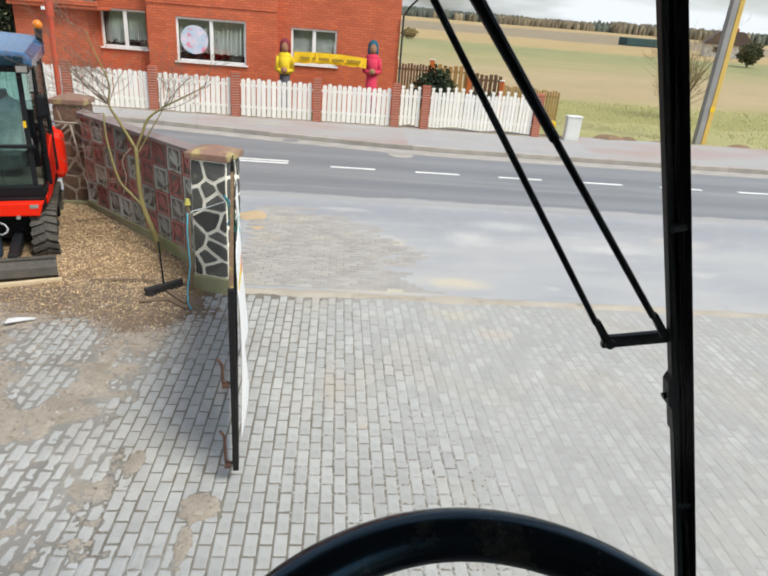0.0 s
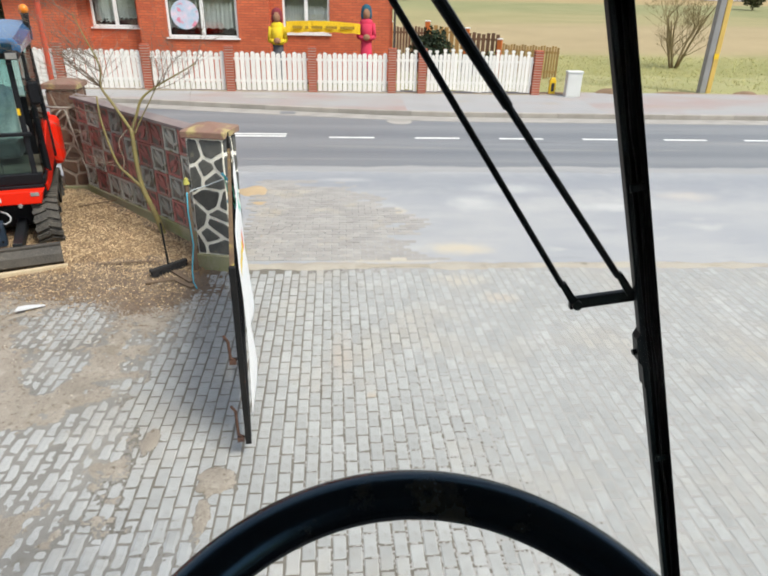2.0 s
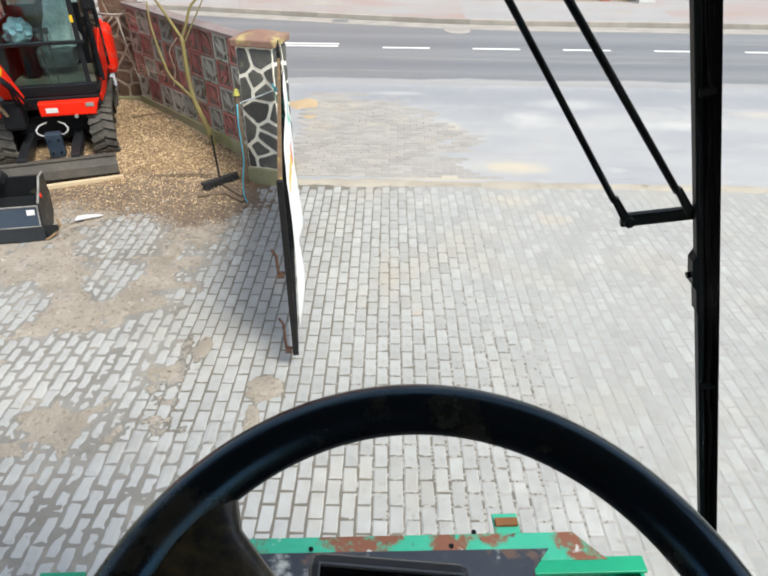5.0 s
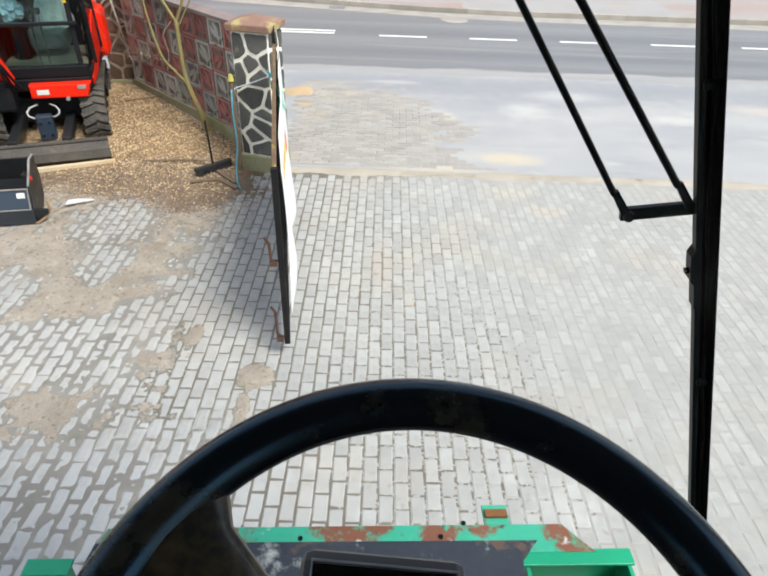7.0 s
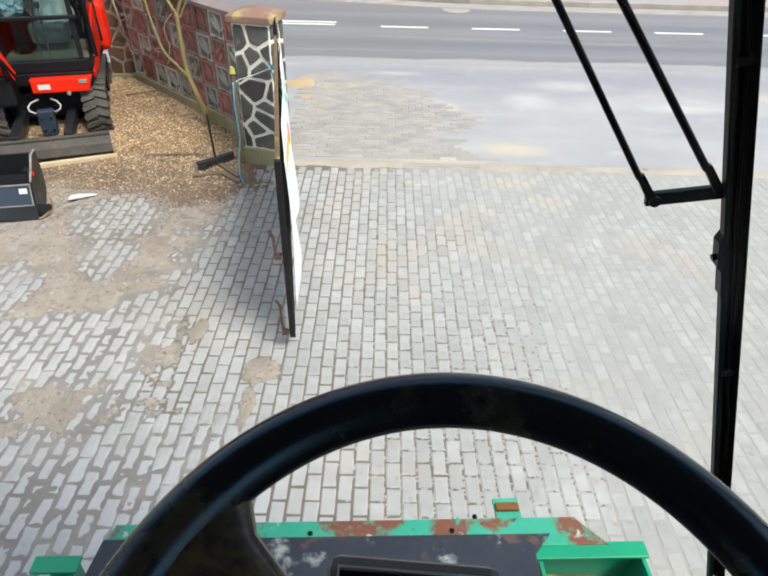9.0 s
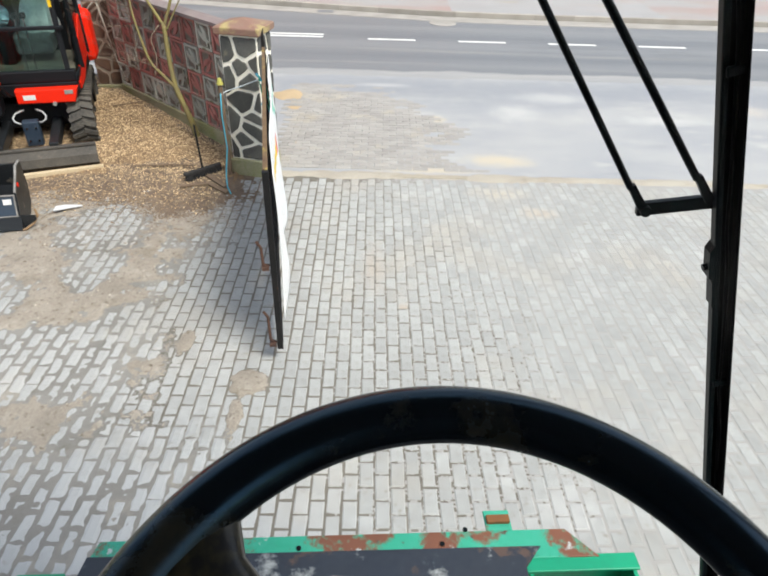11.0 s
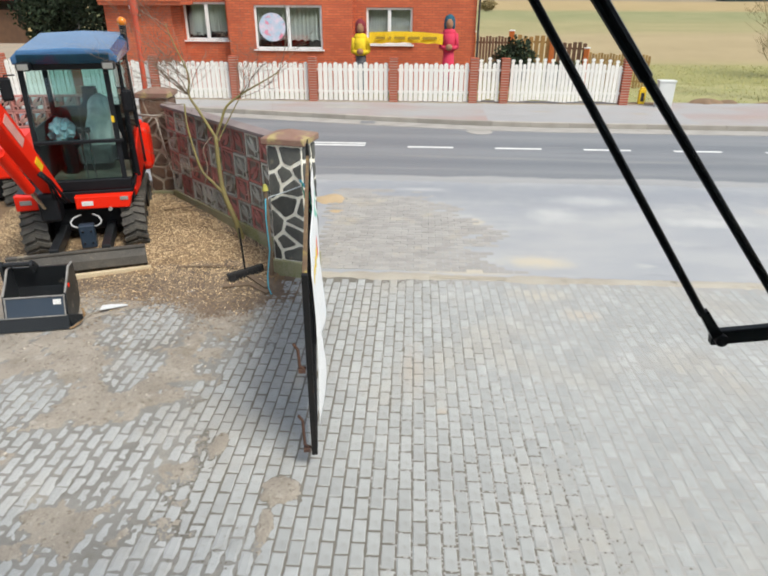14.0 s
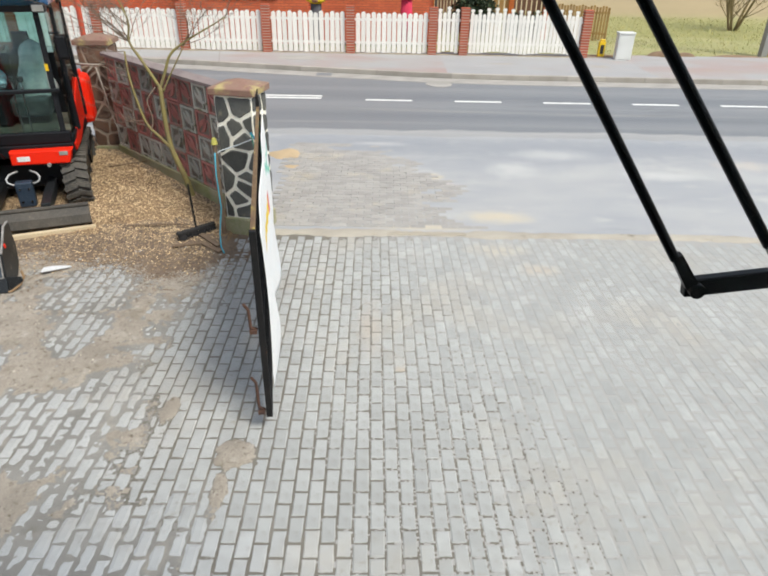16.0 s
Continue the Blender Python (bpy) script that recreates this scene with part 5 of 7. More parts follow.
M_LANE = material("sandy_lane", (0.34, 0.27, 0.19), (0.26, 0.22, 0.17), rough=0.95, scale=0.4, grain=20, bump=0.4)
solid("lane", box(BM(), -32, -10.6, 21.6, 42, -0.2, 0.06), M_LANE, "sandy lane and forecourt beside the house", "lane", "structure")

# woods on the horizon
M_WOOD1 = material("far_pines", (0.095, 0.115, 0.10), (0.13, 0.135, 0.10), rough=1, scale=0.02, grain=0.3, per="island", vary=0.25, bump=0)
M_WOOD2 = material("far_birches", (0.22, 0.18, 0.115), (0.16, 0.14, 0.10), rough=1, scale=0.02, grain=0.3, per="island", vary=0.3, bump=0)


def wood(x0, x1, y, h, mat, n, seed, base, skew=0.0):
    rt = random.Random(seed)
    bm = BM()
    for k in range(n):
        x = rt.uniform(x0, x1)
        yy = y + rt.uniform(-12, 12) + skew * (x - x0)
        hh, w = h * rt.uniform(0.75, 1.1), rt.uniform(0.9, 1.9)
        z = base - 1.5
        prev = [bm.verts.new((x + w * math.cos(a), yy + w * 0.6 * math.sin(a), z)) for a in np.linspace(0, 2 * math.pi, 7)[:-1]]
        for s, t in ((1.2, 0.4), (0.95, 0.72), (0.35, 0.97)):
            row = [bm.verts.new((x + w * s * rt.uniform(.7, 1.2) * math.cos(a), yy + w * s * 0.6 * math.sin(a), z + hh * t * rt.uniform(.92, 1.06))) for a in np.linspace(0, 2 * math.pi, 7)[:-1]]
            for q in range(6):
                bm.faces.new((prev[q], prev[(q + 1) % 6], row[(q + 1) % 6], row[q]))
            prev = row
        bm.faces.new(prev)
    return solid("far_wood", bm, mat, "dark line of distant pine and birch woods", "woods", "stuff")


wood(-60, 60, 512, 6.4, M_WOOD1, 420, 1, 6.2)
wood(40, 130, 508, 6.6, M_WOOD1, 380, 2, 5.6)
wood(60, 150, 500, 6.0, M_WOOD2, 70, 8, 5.4)
wood(110, 180, 500, 6.6, M_WOOD2, 330, 3, 5.2)
wood(150, 215, 506, 6.2, M_WOOD1, 300, 4, 5.4)
wood(195, 300, 500, 8.0, M_WOOD2, 420, 5, 5.2)
wood(190, 420, 512, 8.4, M_WOOD1, 560, 6, 5.4)
wood(-420, -60, 440, 9, M_WOOD1, 624, 7, 4.5)
M_TARP = material("green_sheeting", (0.025, 0.07, 0.065), (0.02, 0.05, 0.05), rough=0.7, scale=0.5, bump=0.1)
solid("bale_stack", box(BM(), -8.2, 8.2, -2.5, 2.5, 0, 2.15, 0.2), M_TARP, "long low stack under dark green sheeting", "bale stack", m=pose(87.6, 192, 0.75, 0, 0, 4))
M_PLASTER = material("white_plaster", (0.72, 0.70, 0.66), (0.62, 0.60, 0.56), rough=0.9, scale=1, bump=0.1)
M_SLATE = material("brown_roof", (0.11, 0.075, 0.06), (0.08, 0.055, 0.05), rough=0.8, scale=1, bump=0.2)
far = thing("farmhouse", pose(87.6, 150.0, 0.3, 0, 0, -24), "white farmhouse with a steep brown tiled roof", "house")
part("wall", box(BM(), -4.9, 4.9, 0, 8, 0, 2.8), M_PLASTER, far)
part("roof", prism(BM(), [(-5.6, 2.7), (5.6, 2.7), (2.4, 5.7), (-2.4, 5.7)], -0.6, 8.6), M_SLATE, far, "steep brown roof")
for x in (-3.2, -0.4, 2.4):
    w_ = part("window", box(BM(), x, x + 1.0, -0.03, 0.02, 1.0, 2.2), M_DARK, far)
    part("sill", box(BM(), x - 0.1, x + 1.1, -0.12, 0.0, 0.92, 1.0), M_PLASTER, w_)
part("chimney", box(BM(), 1.0, 1.7, 3.6, 4.3, 5.2, 6.5, 0.03), M_POSTBRICK, far, "brick chimney")

# ---- steel gate leaf, open into the yard, with a tarpaulin tied to it ----
M_BLACKSTEEL = material("black_gate_steel", (0.008, 0.009, 0.010), (0.018, 0.016, 0.015), rough=0.7, metal=0.0, spec=0.2, scale=6, grain=80, bump=0.2, spots=(0.16, 0.06, 0.03), spot_scale=6, spot_at=0.66)
M_RUST = material("rusty_rail", (0.17, 0.11, 0.05), (0.09, 0.05, 0.03), rough=0.9, scale=8, grain=60, bump=0.5, spots=(0.30, 0.23, 0.06), spot_scale=9, spot_at=0.57)
M_DARKRUST = material("dark_rust", (0.10, 0.045, 0.025), (0.05, 0.03, 0.025), rough=0.9, scale=12, grain=80, bump=0.4)
G0, G1 = Vector((-1.10, 7.10, 0)), Vector((-0.55, 3.88, 0))
GL = (G1 - G0).length
gate = thing("steel_gate", Matrix.Translation(G0) @ pose(0, 0, 0, 0, 0, math.degrees(math.atan2(G1.y - G0.y, G1.x - G0.x))), "open black steel gate leaf with rusty top rail", "gate")
part("end_stile", box(BM(), GL - 0.045, GL, -0.022, 0.022, 0.12, 1.60, 0.004), M_BLACKSTEEL, gate, "black end post of the gate")
part("hinge_stile", box(BM(), 0, 0.04, -0.02, 0.02, 0.12, 1.66, 0.004), M_BLACKSTEEL, gate)
part("top_rail", box(BM(), 0.04, GL - 0.05, -0.016, 0.016, 1.56, 1.60, 0.004), M_RUST, gate, "rusty yellowed top rail")
part("bottom_rail", box(BM(), 0.05, GL - 0.05, -0.025, 0.025, 0.14, 0.19, 0.004), M_BLACKSTEEL, gate)
part("mid_rail", box(BM(), 0.05, GL - 0.05, -0.02, 0.02, 0.86, 0.90, 0.004), M_BLACKSTEEL, gate)
bm = BM()
tube(bm, [(0.03, 0, 1.66), (0.03, 0.0, 1.72), (0.02, 0.01, 1.78)], [0.018, 0.014, 0.004], 8)
part("finial", bm, M_BLACKSTEEL, gate)
for k in range(1, 22):
    part("bar", box(BM(), k * GL / 22 - 0.007, k * GL / 22 + 0.007, -0.007, 0.007, 0.19, 1.55), M_BLACKSTEEL, gate)
for z, l in ((0.95, 0.16), (0.30, 0.26)):
    bm = BM()
    tube(bm, [(GL - 0.03, -0.03, z - l / 2), (GL - 0.02, -0.07, z - l / 3), (GL - 0.02, -0.075, z + l / 2), (GL - 0.0, -0.10, z + l / 2 + 0.06)], 0.011, 8)
    box(bm, GL - 0.05, GL, -0.08, -0.03, z - l / 2 - 0.02, z - l / 2 + 0.01)
    part("latch", bm, M_DARKRUST, gate, "rusty latch on the gate end")
M_TARPW = material("white_tarpaulin", (0.80, 0.80, 0.79), (0.70, 0.71, 0.72), rough=0.55, scale=3, grain=40, bump=0.2, spots=(0.72, 0.76, 0.78), spot_scale=2.5, spot_at=0.55)
M_TYEL = material("tarp_yellow", (0.85, 0.60, 0.02), rough=0.6, bump=0)
M_TGRN = material("tarp_green", (0.10, 0.45, 0.33), (0.25, 0.6, 0.5), rough=0.6, bump=0)
M_TRED = material("tarp_red", (0.70, 0.10, 0.12), rough=0.6, bump=0)


def tarp_y(u, v):
    """How far the cloth stands off the gate, u along it, v down it."""
    return 0.042 + 0.03 * v * (1 + 0.5 * math.sin(u * 9)) + 0.022 * math.sin(u * 14 + v * 3) * (0.3 + v) + 0.035 * math.exp(-((u - 0.45) / 0.2) ** 2) * (0.25 + v)


def tarp_z(u, v):
    low = 0.30 + 0.10 * math.sin(u * 11) + 0.30 * max(0, u - 0.55)
    return 1.585 - v * (1.585 - low) - 0.02 * abs(math.sin(u * 15)) * (1 - v)


TARP_M = gate.matrix_world.copy()
NU, NV = 64, 22
tv = [(0.06 + (GL - 0.12) * i / NU, tarp_y(i / NU, j / NV), tarp_z(i / NU, j / NV)) for j in range(NV + 1) for i in range(NU + 1)]
me = bpy.data.meshes.new("tarpaulin")
me.from_pydata(tv, [], [(j * (NU + 1) + i, j * (NU + 1) + i + 1, (j + 1) * (NU + 1) + i + 1, (j + 1) * (NU + 1) + i) for j in range(NV) for i in range(NU)])
for m_ in (M_TARPW, M_TYEL, M_TGRN, M_TRED):
    me.materials.append(m_)
for p in me.polygons:
    p.use_smooth = True
    u, v = (p.center.x - 0.06) / (GL - 0.12), (1.585 - p.center.z) / 1.2
    if 0.55 < u < 0.75 and abs(v - (0.42 + (u - 0.65) * 1.0)) < 0.06:
        p.material_index = 1
    elif 0.50 < u < 0.56 and 0.25 < v < 0.42:
        p.material_index = 3
    elif u < 0.34 and (abs(v - 0.2 - 0.8 * u) < 0.035 or abs(v - 0.55 + 0.9 * u) < 0.03):
        p.material_index = 2
tarp = tagged(new("tarpaulin", me), "white printed tarpaulin hung along the steel gate", "tarpaulin")
tarp.matrix_world = TARP_M
mod = tarp.modifiers.new("thick", "SOLIDIFY")
mod.thickness = 0.004
M_ROPE = material("blue_rope", (0.04, 0.28, 0.42), (0.10, 0.42, 0.50), rough=0.8, scale=20, bump=0.3)
M_ROPEW = material("pale_rope", (0.62, 0.68, 0.70), rough=0.8, scale=20, bump=0.3)


def rope(pts, r, mat, label):
    return solid("rope", tube(BM(), pts, r, 6), mat, label, "rope", group="ropes on the gate", smooth=True)


rope([(-1.66, 7.22, 1.02), (-1.60, 7.31, 1.04), (-1.40, 7.26, 1.12), (-1.22, 7.22, 1.2), (-1.12, 7.10, 1.27)], 0.007, M_ROPEW, "thin pale rope tied round the gatepost")
rope([(-1.2, 7.09, 1.31), (-1.13, 7.04, 1.24), (-1.08, 7.0, 1.12), (-1.1, 7.02, 1.0), (-1.16, 7.06, 0.97), (-1.11, 7.05, 1.1)], 0.014, M_ROPE, "blue rope knotted on the gate hinge")
rope([(-1.08, 7.05, 0.95), (-1.10, 7.04, 0.6), (-1.07, 7.0, 0.42), (-1.12, 7.02, 0.2)], 0.012, M_ROPE, "blue rope hanging down the gate hinge")
rope([(-1.65, 7.22, 1.04), (-1.66, 7.2, 0.8), (-1.64, 7.18, 0.4), (-1.67, 7.1, 0.1), (-1.62, 6.9, 0.03), (-1.55, 6.75, 0.02)], 0.008, M_ROPE, "blue cord hanging beside the gatepost")
rope([(-1.06, 6.9, 1.58), (-1.04, 6.75, 1.3), (-0.95, 6.5, 1.05), (-1.0, 6.3, 1.35), (-0.98, 6.1, 1.57)], 0.006, material("green_cord", (0.05, 0.35, 0.22), rough=0.8), "thin green cord looped on the tarpaulin")
M_OLDWOOD = material("old_timber", (0.13, 0.085, 0.055), (0.20, 0.15, 0.10), rough=0.95, scale=5, grain=60, bump=0.5)
stake = thing("stake", pose(0, 0, 0), "old brown timber stake beside the gatepost", "stake")
part("pole", rod(BM(), (-1.66, 7.26, -0.05), (-1.655, 7.26, 1.14), 0.030, 0.026, 10), M_OLDWOOD, stake)
part("cap", rod(BM(), (-1.655, 7.26, 1.13), (-1.655, 7.26, 1.20), 0.040, 0.02, 12), material("moss_cap", (0.45, 0.42, 0.10), rough=0.95), stake, "yellowish mossy cap")

# broom, boards, scrap
M_BRISTLE = material("black_bristle", (0.012, 0.012, 0.013), (0.03, 0.028, 0.027), rough=0.9, scale=30, bump=0.6)
broom = thing("broom", pose(-1.98, 7.21, 0.02, 0, 0, 45), "black yard broom dropped on the ground", "broom")
bm, rr = BM(), random.Random(2)
box(bm, -0.25, 0.25, -0.03, 0.03, 0.07, 0.11, 0.01)
part("head", bm, M_BRISTLE, broom)
bm = BM()
for k in range(260):
    x, y = rr.uniform(-.24, .24), rr.uniform(-.028, .028)
    rod(bm, (x, y, 0.075), (x + rr.uniform(-.02, .02), y * 1.6 - 0.02, 0.0), 0.005, 0.004, 4)
part("bristles", bm, M_BRISTLE, broom, "stiff black bristles")
part("handle", rod(BM(), (0, 0, 0.1), (0.02, 0.09, 0.62), 0.013, 0.012, 10), M_BLACKSTEEL, broom, "dark broken handle")
for (x, y, rz, l, w) in ((-2.0, 6.93, 20, 0.36, 0.05), (-1.72, 6.87, -38, 0.3, 0.06), (-1.78, 7.05, -46, 0.4, 0.07)):
    solid("board", box(BM(), -l / 2, l / 2, -w / 2, w / 2, 0, 0.025, 0.004), M_OLDWOOD, "short weathered board lying on the dirt", "board", m=pose(x, y, dirt_height(x, y) + 0.004 + 0.002 * abs(rz) / 40, 0, 1.5, rz), group="boards by the gatepost")
bm = BM()
tube(bm, [(-2.9, 7.32, 0.08), (-2.6, 7.36, 0.085), (-2.3, 7.40, 0.08), (-2.1, 7.36, 0.09)], [0.008, 0.012, 0.011, 0.005], 6)
solid("stick", bm, M_OLDWOOD, "thin brown stick lying on the chips", "stick")
M_PLASTIC = material("pale_sheet", (0.62, 0.63, 0.64), (0.5, 0.51, 0.52), rough=0.6, bump=0.1)
bm = BM()
prism(bm, [(-0.14, -0.035), (0.15, 0.03), (0.13, 0.05), (-0.02, 0.07), (-0.12, 0.055)], 0, 0.012, m=pose(0, 0, 0.02, -84, 0, 0))
solid("plastic_scrap", bm, M_PLASTIC, "bent scrap of pale grey plastic", "scrap", m=pose(-3.23, 6.25, dirt_height(-3.23, 6.25) + 0.015, 0, 4, 20))

# ---- young leafless tree beside the wall ----
young = thing("young_tree", pose(-2.29, 8.30, 0.08), "leafless young tree with yellow-green bark", "tree")
bm_t, bm_b, bm_w, rt = BM(), BM(), BM(), random.Random(21)


def smooth_path(pts, n=4):
    """Points along a soft curve through the given ones."""
    pts = [Vector(p) for p in pts]
    out = []
    for k in range(len(pts) - 1):
        a, b, c, d = pts[max(k - 1, 0)], pts[k], pts[k + 1], pts[min(k + 2, len(pts) - 1)]
        for q in range(n):
            u = q / n
            out.append(0.5 * (2 * b + (c - a) * u + (2 * a - 5 * b + 4 * c - d) * u * u + (3 * b - a - 3 * c + d) * u ** 3))
    return out + [pts[-1]]


def limb(bm, pts, r0, r1, n=8):
    path = smooth_path(pts)
    tube(bm, path, [r0 + (r1 - r0) * k / (len(path) - 1) for k in range(len(path))], n)
    return path


def twig(p, d, length, r, level):
    pts, rad = [p], [r]
    for k in range(5):
        d = (d + Vector((rt.uniform(-.22, .22), rt.uniform(-.2, .2), rt.uniform(-.10, .16)))).normalized()
        p = p + d * length / 5
        pts.append(p)
        rad.append(r * (1 - 0.6 * (k + 1) / 5))
    tube(bm_w, pts, rad, 4 if level == 1 else 3)
    if level < 3:
        for k in range((0, 5, 4)[level]):
            q = pts[rt.randint(1, 5)]
            side = Vector((rt.uniform(-1, 1), rt.uniform(-.6, .6), rt.uniform(-.35, .6))).normalized()
            twig(q, (d * 0.7 + side * 0.8).normalized(), length * rt.uniform(0.45, 0.75), max(0.0020, rad[3] * 0.6), level + 1)


limb(bm_t, ((0, 0, -0.15), (-0.07, 0, 0.20), (-0.13, 0, 0.40), (-0.23, 0.02, 0.71), (-0.25, 0.02, 1.08), (-0.25, 0.03, 1.46)), 0.042, 0.026, 10)
second = limb(bm_b, ((-0.22, 0.02, 0.66), (-0.34, -0.04, 0.84), (-0.48, -0.05, 1.04), (-0.58, -0.05, 1.55), (-0.59, -0.03, 1.86)), 0.022, 0.010)
rising = limb(bm_b, ((-0.25, 0.03, 1.42), (-0.16, 0.03, 1.62), (-0.06, 0.03, 1.83), (0.16, 0.05, 1.99), (0.42, 0.03, 2.13), (0.66, 0.0, 2.26)), 0.021, 0.006)
high = limb(bm_b, ((-0.25, 0.03, 1.42), (-0.44, 0.05, 1.76), (-0.55, 0.06, 1.96), (-0.52, 0.05, 2.21), (-0.66, 0.05, 2.59), (-0.73, 0.05, 2.80)), 0.021, 0.004)
limb(bm_w, ((-0.44, -0.06, 0.83), (-0.38, -0.05, 1.06), (-0.41, -0.05, 1.29), (-0.30, 0.0, 1.44)), 0.010, 0.008, 6)
limb(bm_b, ((-0.22, 0.03, 1.38), (-0.13, 0.06, 1.55), (0.10, 0.06, 1.92), (0.16, 0.05, 2.05)), 0.012, 0.004, 6)
for k in range(9):
    twig(high[8], Vector((rt.uniform(-1, 0.7), rt.uniform(-.4, .4), rt.uniform(0.2, 1.0))).normalized(), rt.uniform(0.45, 0.85), 0.0065, 1)
for path, low, count, aim in ((high, 5, 7, (-0.6, 0, 0.8)), (rising, 6, 8, (0.6, 0, 0.6)), (second, 5, 7, (-0.9, 0, 0.25))):
    for k in range(count):
        p = path[rt.randint(low, len(path) - 1)]
        d = Vector(aim) + Vector((rt.uniform(-.7, .7), rt.uniform(-.4, .4), rt.uniform(-.4, .5)))
        twig(p, d.normalized(), rt.uniform(0.35, 0.75), 0.0055, 1)
part("trunk", bm_t, M_BARKG, young, smooth=True)
part("branches", bm_b, M_BARKG, young, smooth=True)
part("twigs", bm_w, material("brown_twigs", (0.24, 0.185, 0.135), (0.14, 0.10, 0.07), rough=0.9), young, "thin brown twigs", smooth=True)
M_DEADWOOD = material("dead_branch", (0.40, 0.37, 0.32), (0.28, 0.25, 0.21), rough=0.95, scale=8, bump=0.4)
bm = BM()
tube(bm, [(-4.36, 10.06, 1.47), (-4.12, 10.04, 1.46), (-3.88, 10.0, 1.48)], [0.02, 0.018, 0.010], 6)
tube(bm, [(-4.06, 10.04, 1.46), (-4.00, 10.03, 1.10), (-3.93, 10.0, 0.72)], [0.016, 0.013, 0.008], 6)
tube(bm, [(-4.10, 10.04, 1.45), (-4.22, 10.05, 1.33), (-4.34, 10.05, 1.28)], [0.014, 0.010, 0.005], 6)
tube(bm, [(-3.93, 10.0, 0.72), (-3.84, 9.96, 0.40), (-3.75, 9.92, 0.10)], [0.008, 0.009, 0.012], 6)
solid("dead_branch", bm, M_DEADWOOD, "pale dead branch leaning over the block wall", "branch", smooth=True)
bm, rb2 = BM(), random.Random(6)
for k in range(26):
    x, y, a = rb2.uniform(-3.6, -2.7), rb2.uniform(9.3, 10.3), rb2.uniform(-0.9, 0.9)
    if x > wall_x(y) - 0.2:
        continue
    z = dirt_height(x, y) + 0.02 + rb2.uniform(0, 0.06)
    l = rb2.uniform(0.2, 0.5)
    tube(bm, [(x - l * math.cos(a), y - l * math.sin(a), z - 0.02), (x, y, z + 0.02), (x + l * .8 * math.cos(a + .3), y + l * .8 * math.sin(a + .3), z)], [0.008, 0.007, 0.003], 5)
tagged(solid("brushwood", bm, M_OLDWOOD, "brown cut twigs heaped at the foot of the wall", "brushwood", smooth=True), kind="stuff")
M_REDPOLE = material("red_pole", (0.55, 0.08, 0.03), (0.42, 0.06, 0.03), rough=0.6, scale=3, bump=0.1)
rp_ = thing("red_pole", pose(-4.70, 11.2, 0), "tall slim orange-red steel pole behind the wall", "pole")
part("shaft", rod(BM(), (0, 0, -0.1), (0.05, 0, 2.9), 0.035, 0.045, 12), M_REDPOLE, rp_)
part("head", rod(BM(), (0.05, 0, 2.9), (0.05, 0, 4.3), 0.06, 0.09, 12), M_REDPOLE, rp_)
for s in (-1, 1):
    part("fork", rod(BM(), (0.05, 0, 2.95), (0.05 + s * 0.14, 0, 3.6), 0.02, 0.025, 8), M_REDPOLE, rp_)

# ---- compact excavator ----
M_RED = material("digger_red", (0.80, 0.022, 0.005), (0.70, 0.020, 0.006), rough=0.42, scale=4, grain=60, amount=0.35, bump=0.04, spec=0.22)
M_BLACK = material("digger_black", (0.006, 0.007, 0.009), (0.010, 0.011, 0.013), spec=0.22, rough=0.45, scale=5, grain=60, bump=0.1)
M_GUN = material("digger_grey", (0.010, 0.012, 0.014), (0.018, 0.020, 0.022), rough=0.38, spec=0.32, scale=5, grain=60, bump=0.15, spots=(0.20, 0.17, 0.13), spot_scale=3, spot_at=0.64)
M_NAVYPLATE = material("navy_plate", (0.020, 0.034, 0.055), (0.032, 0.046, 0.066), rough=0.34, scale=6, bump=0.1)
M_BLADE = material("worn_blade", (0.04, 0.039, 0.037), (0.10, 0.09, 0.075), rough=0.6, spec=0.3, scale=3, grain=50, bump=0.25, spots=(0.26, 0.22, 0.16), spot_scale=2.2, spot_at=0.62)
M_RUBBER = material("track_rubber", (0.042, 0.041, 0.040), (0.13, 0.12, 0.10), spec=0.2, rough=0.9, scale=5, grain=50, amount=0.5, bump=0.4)
M_CHROME = material("steel_rod", (0.65, 0.65, 0.66), rough=0.2, metal=1.0, bump=0)
M_ROOFBLUE = material("cab_roof", (0.045, 0.13, 0.27), (0.03, 0.09, 0.19), rough=0.22, scale=2, grain=40, bump=0.05, coat=0.2)
M_CABGLASS = glass("cab_glass", (0.62, 0.76, 0.75), 0.7)
M_FRONTGLASS = glass("cab_front_glass", (0.74, 0.88, 0.86), 1.0)
M_SEAT = material("seat_cover", (0.06, 0.065, 0.065), (0.16, 0.17, 0.165), rough=0.35, scale=5, grain=20, bump=0.5, depth=0.02)
M_BROWNSEAT = material("brown_seat", (0.05, 0.028, 0.022), (0.03, 0.02, 0.018), rough=0.7)
M_FILM = material("clear_film", (0.85, 0.85, 0.80), (0.50, 0.52, 0.49), rough=0.25, scale=9, grain=30, amount=0.5, bump=0.9, depth=0.03)
M_LABEL = material("white_label", (0.75, 0.75, 0.73), rough=0.5, bump=0)
M_LENS = material("lamp_lens", (0.30, 0.30, 0.28), rough=0.15, bump=0)
M_AMBER = material("amber_lens", (0.80, 0.22, 0.01), rough=0.2, bump=0)


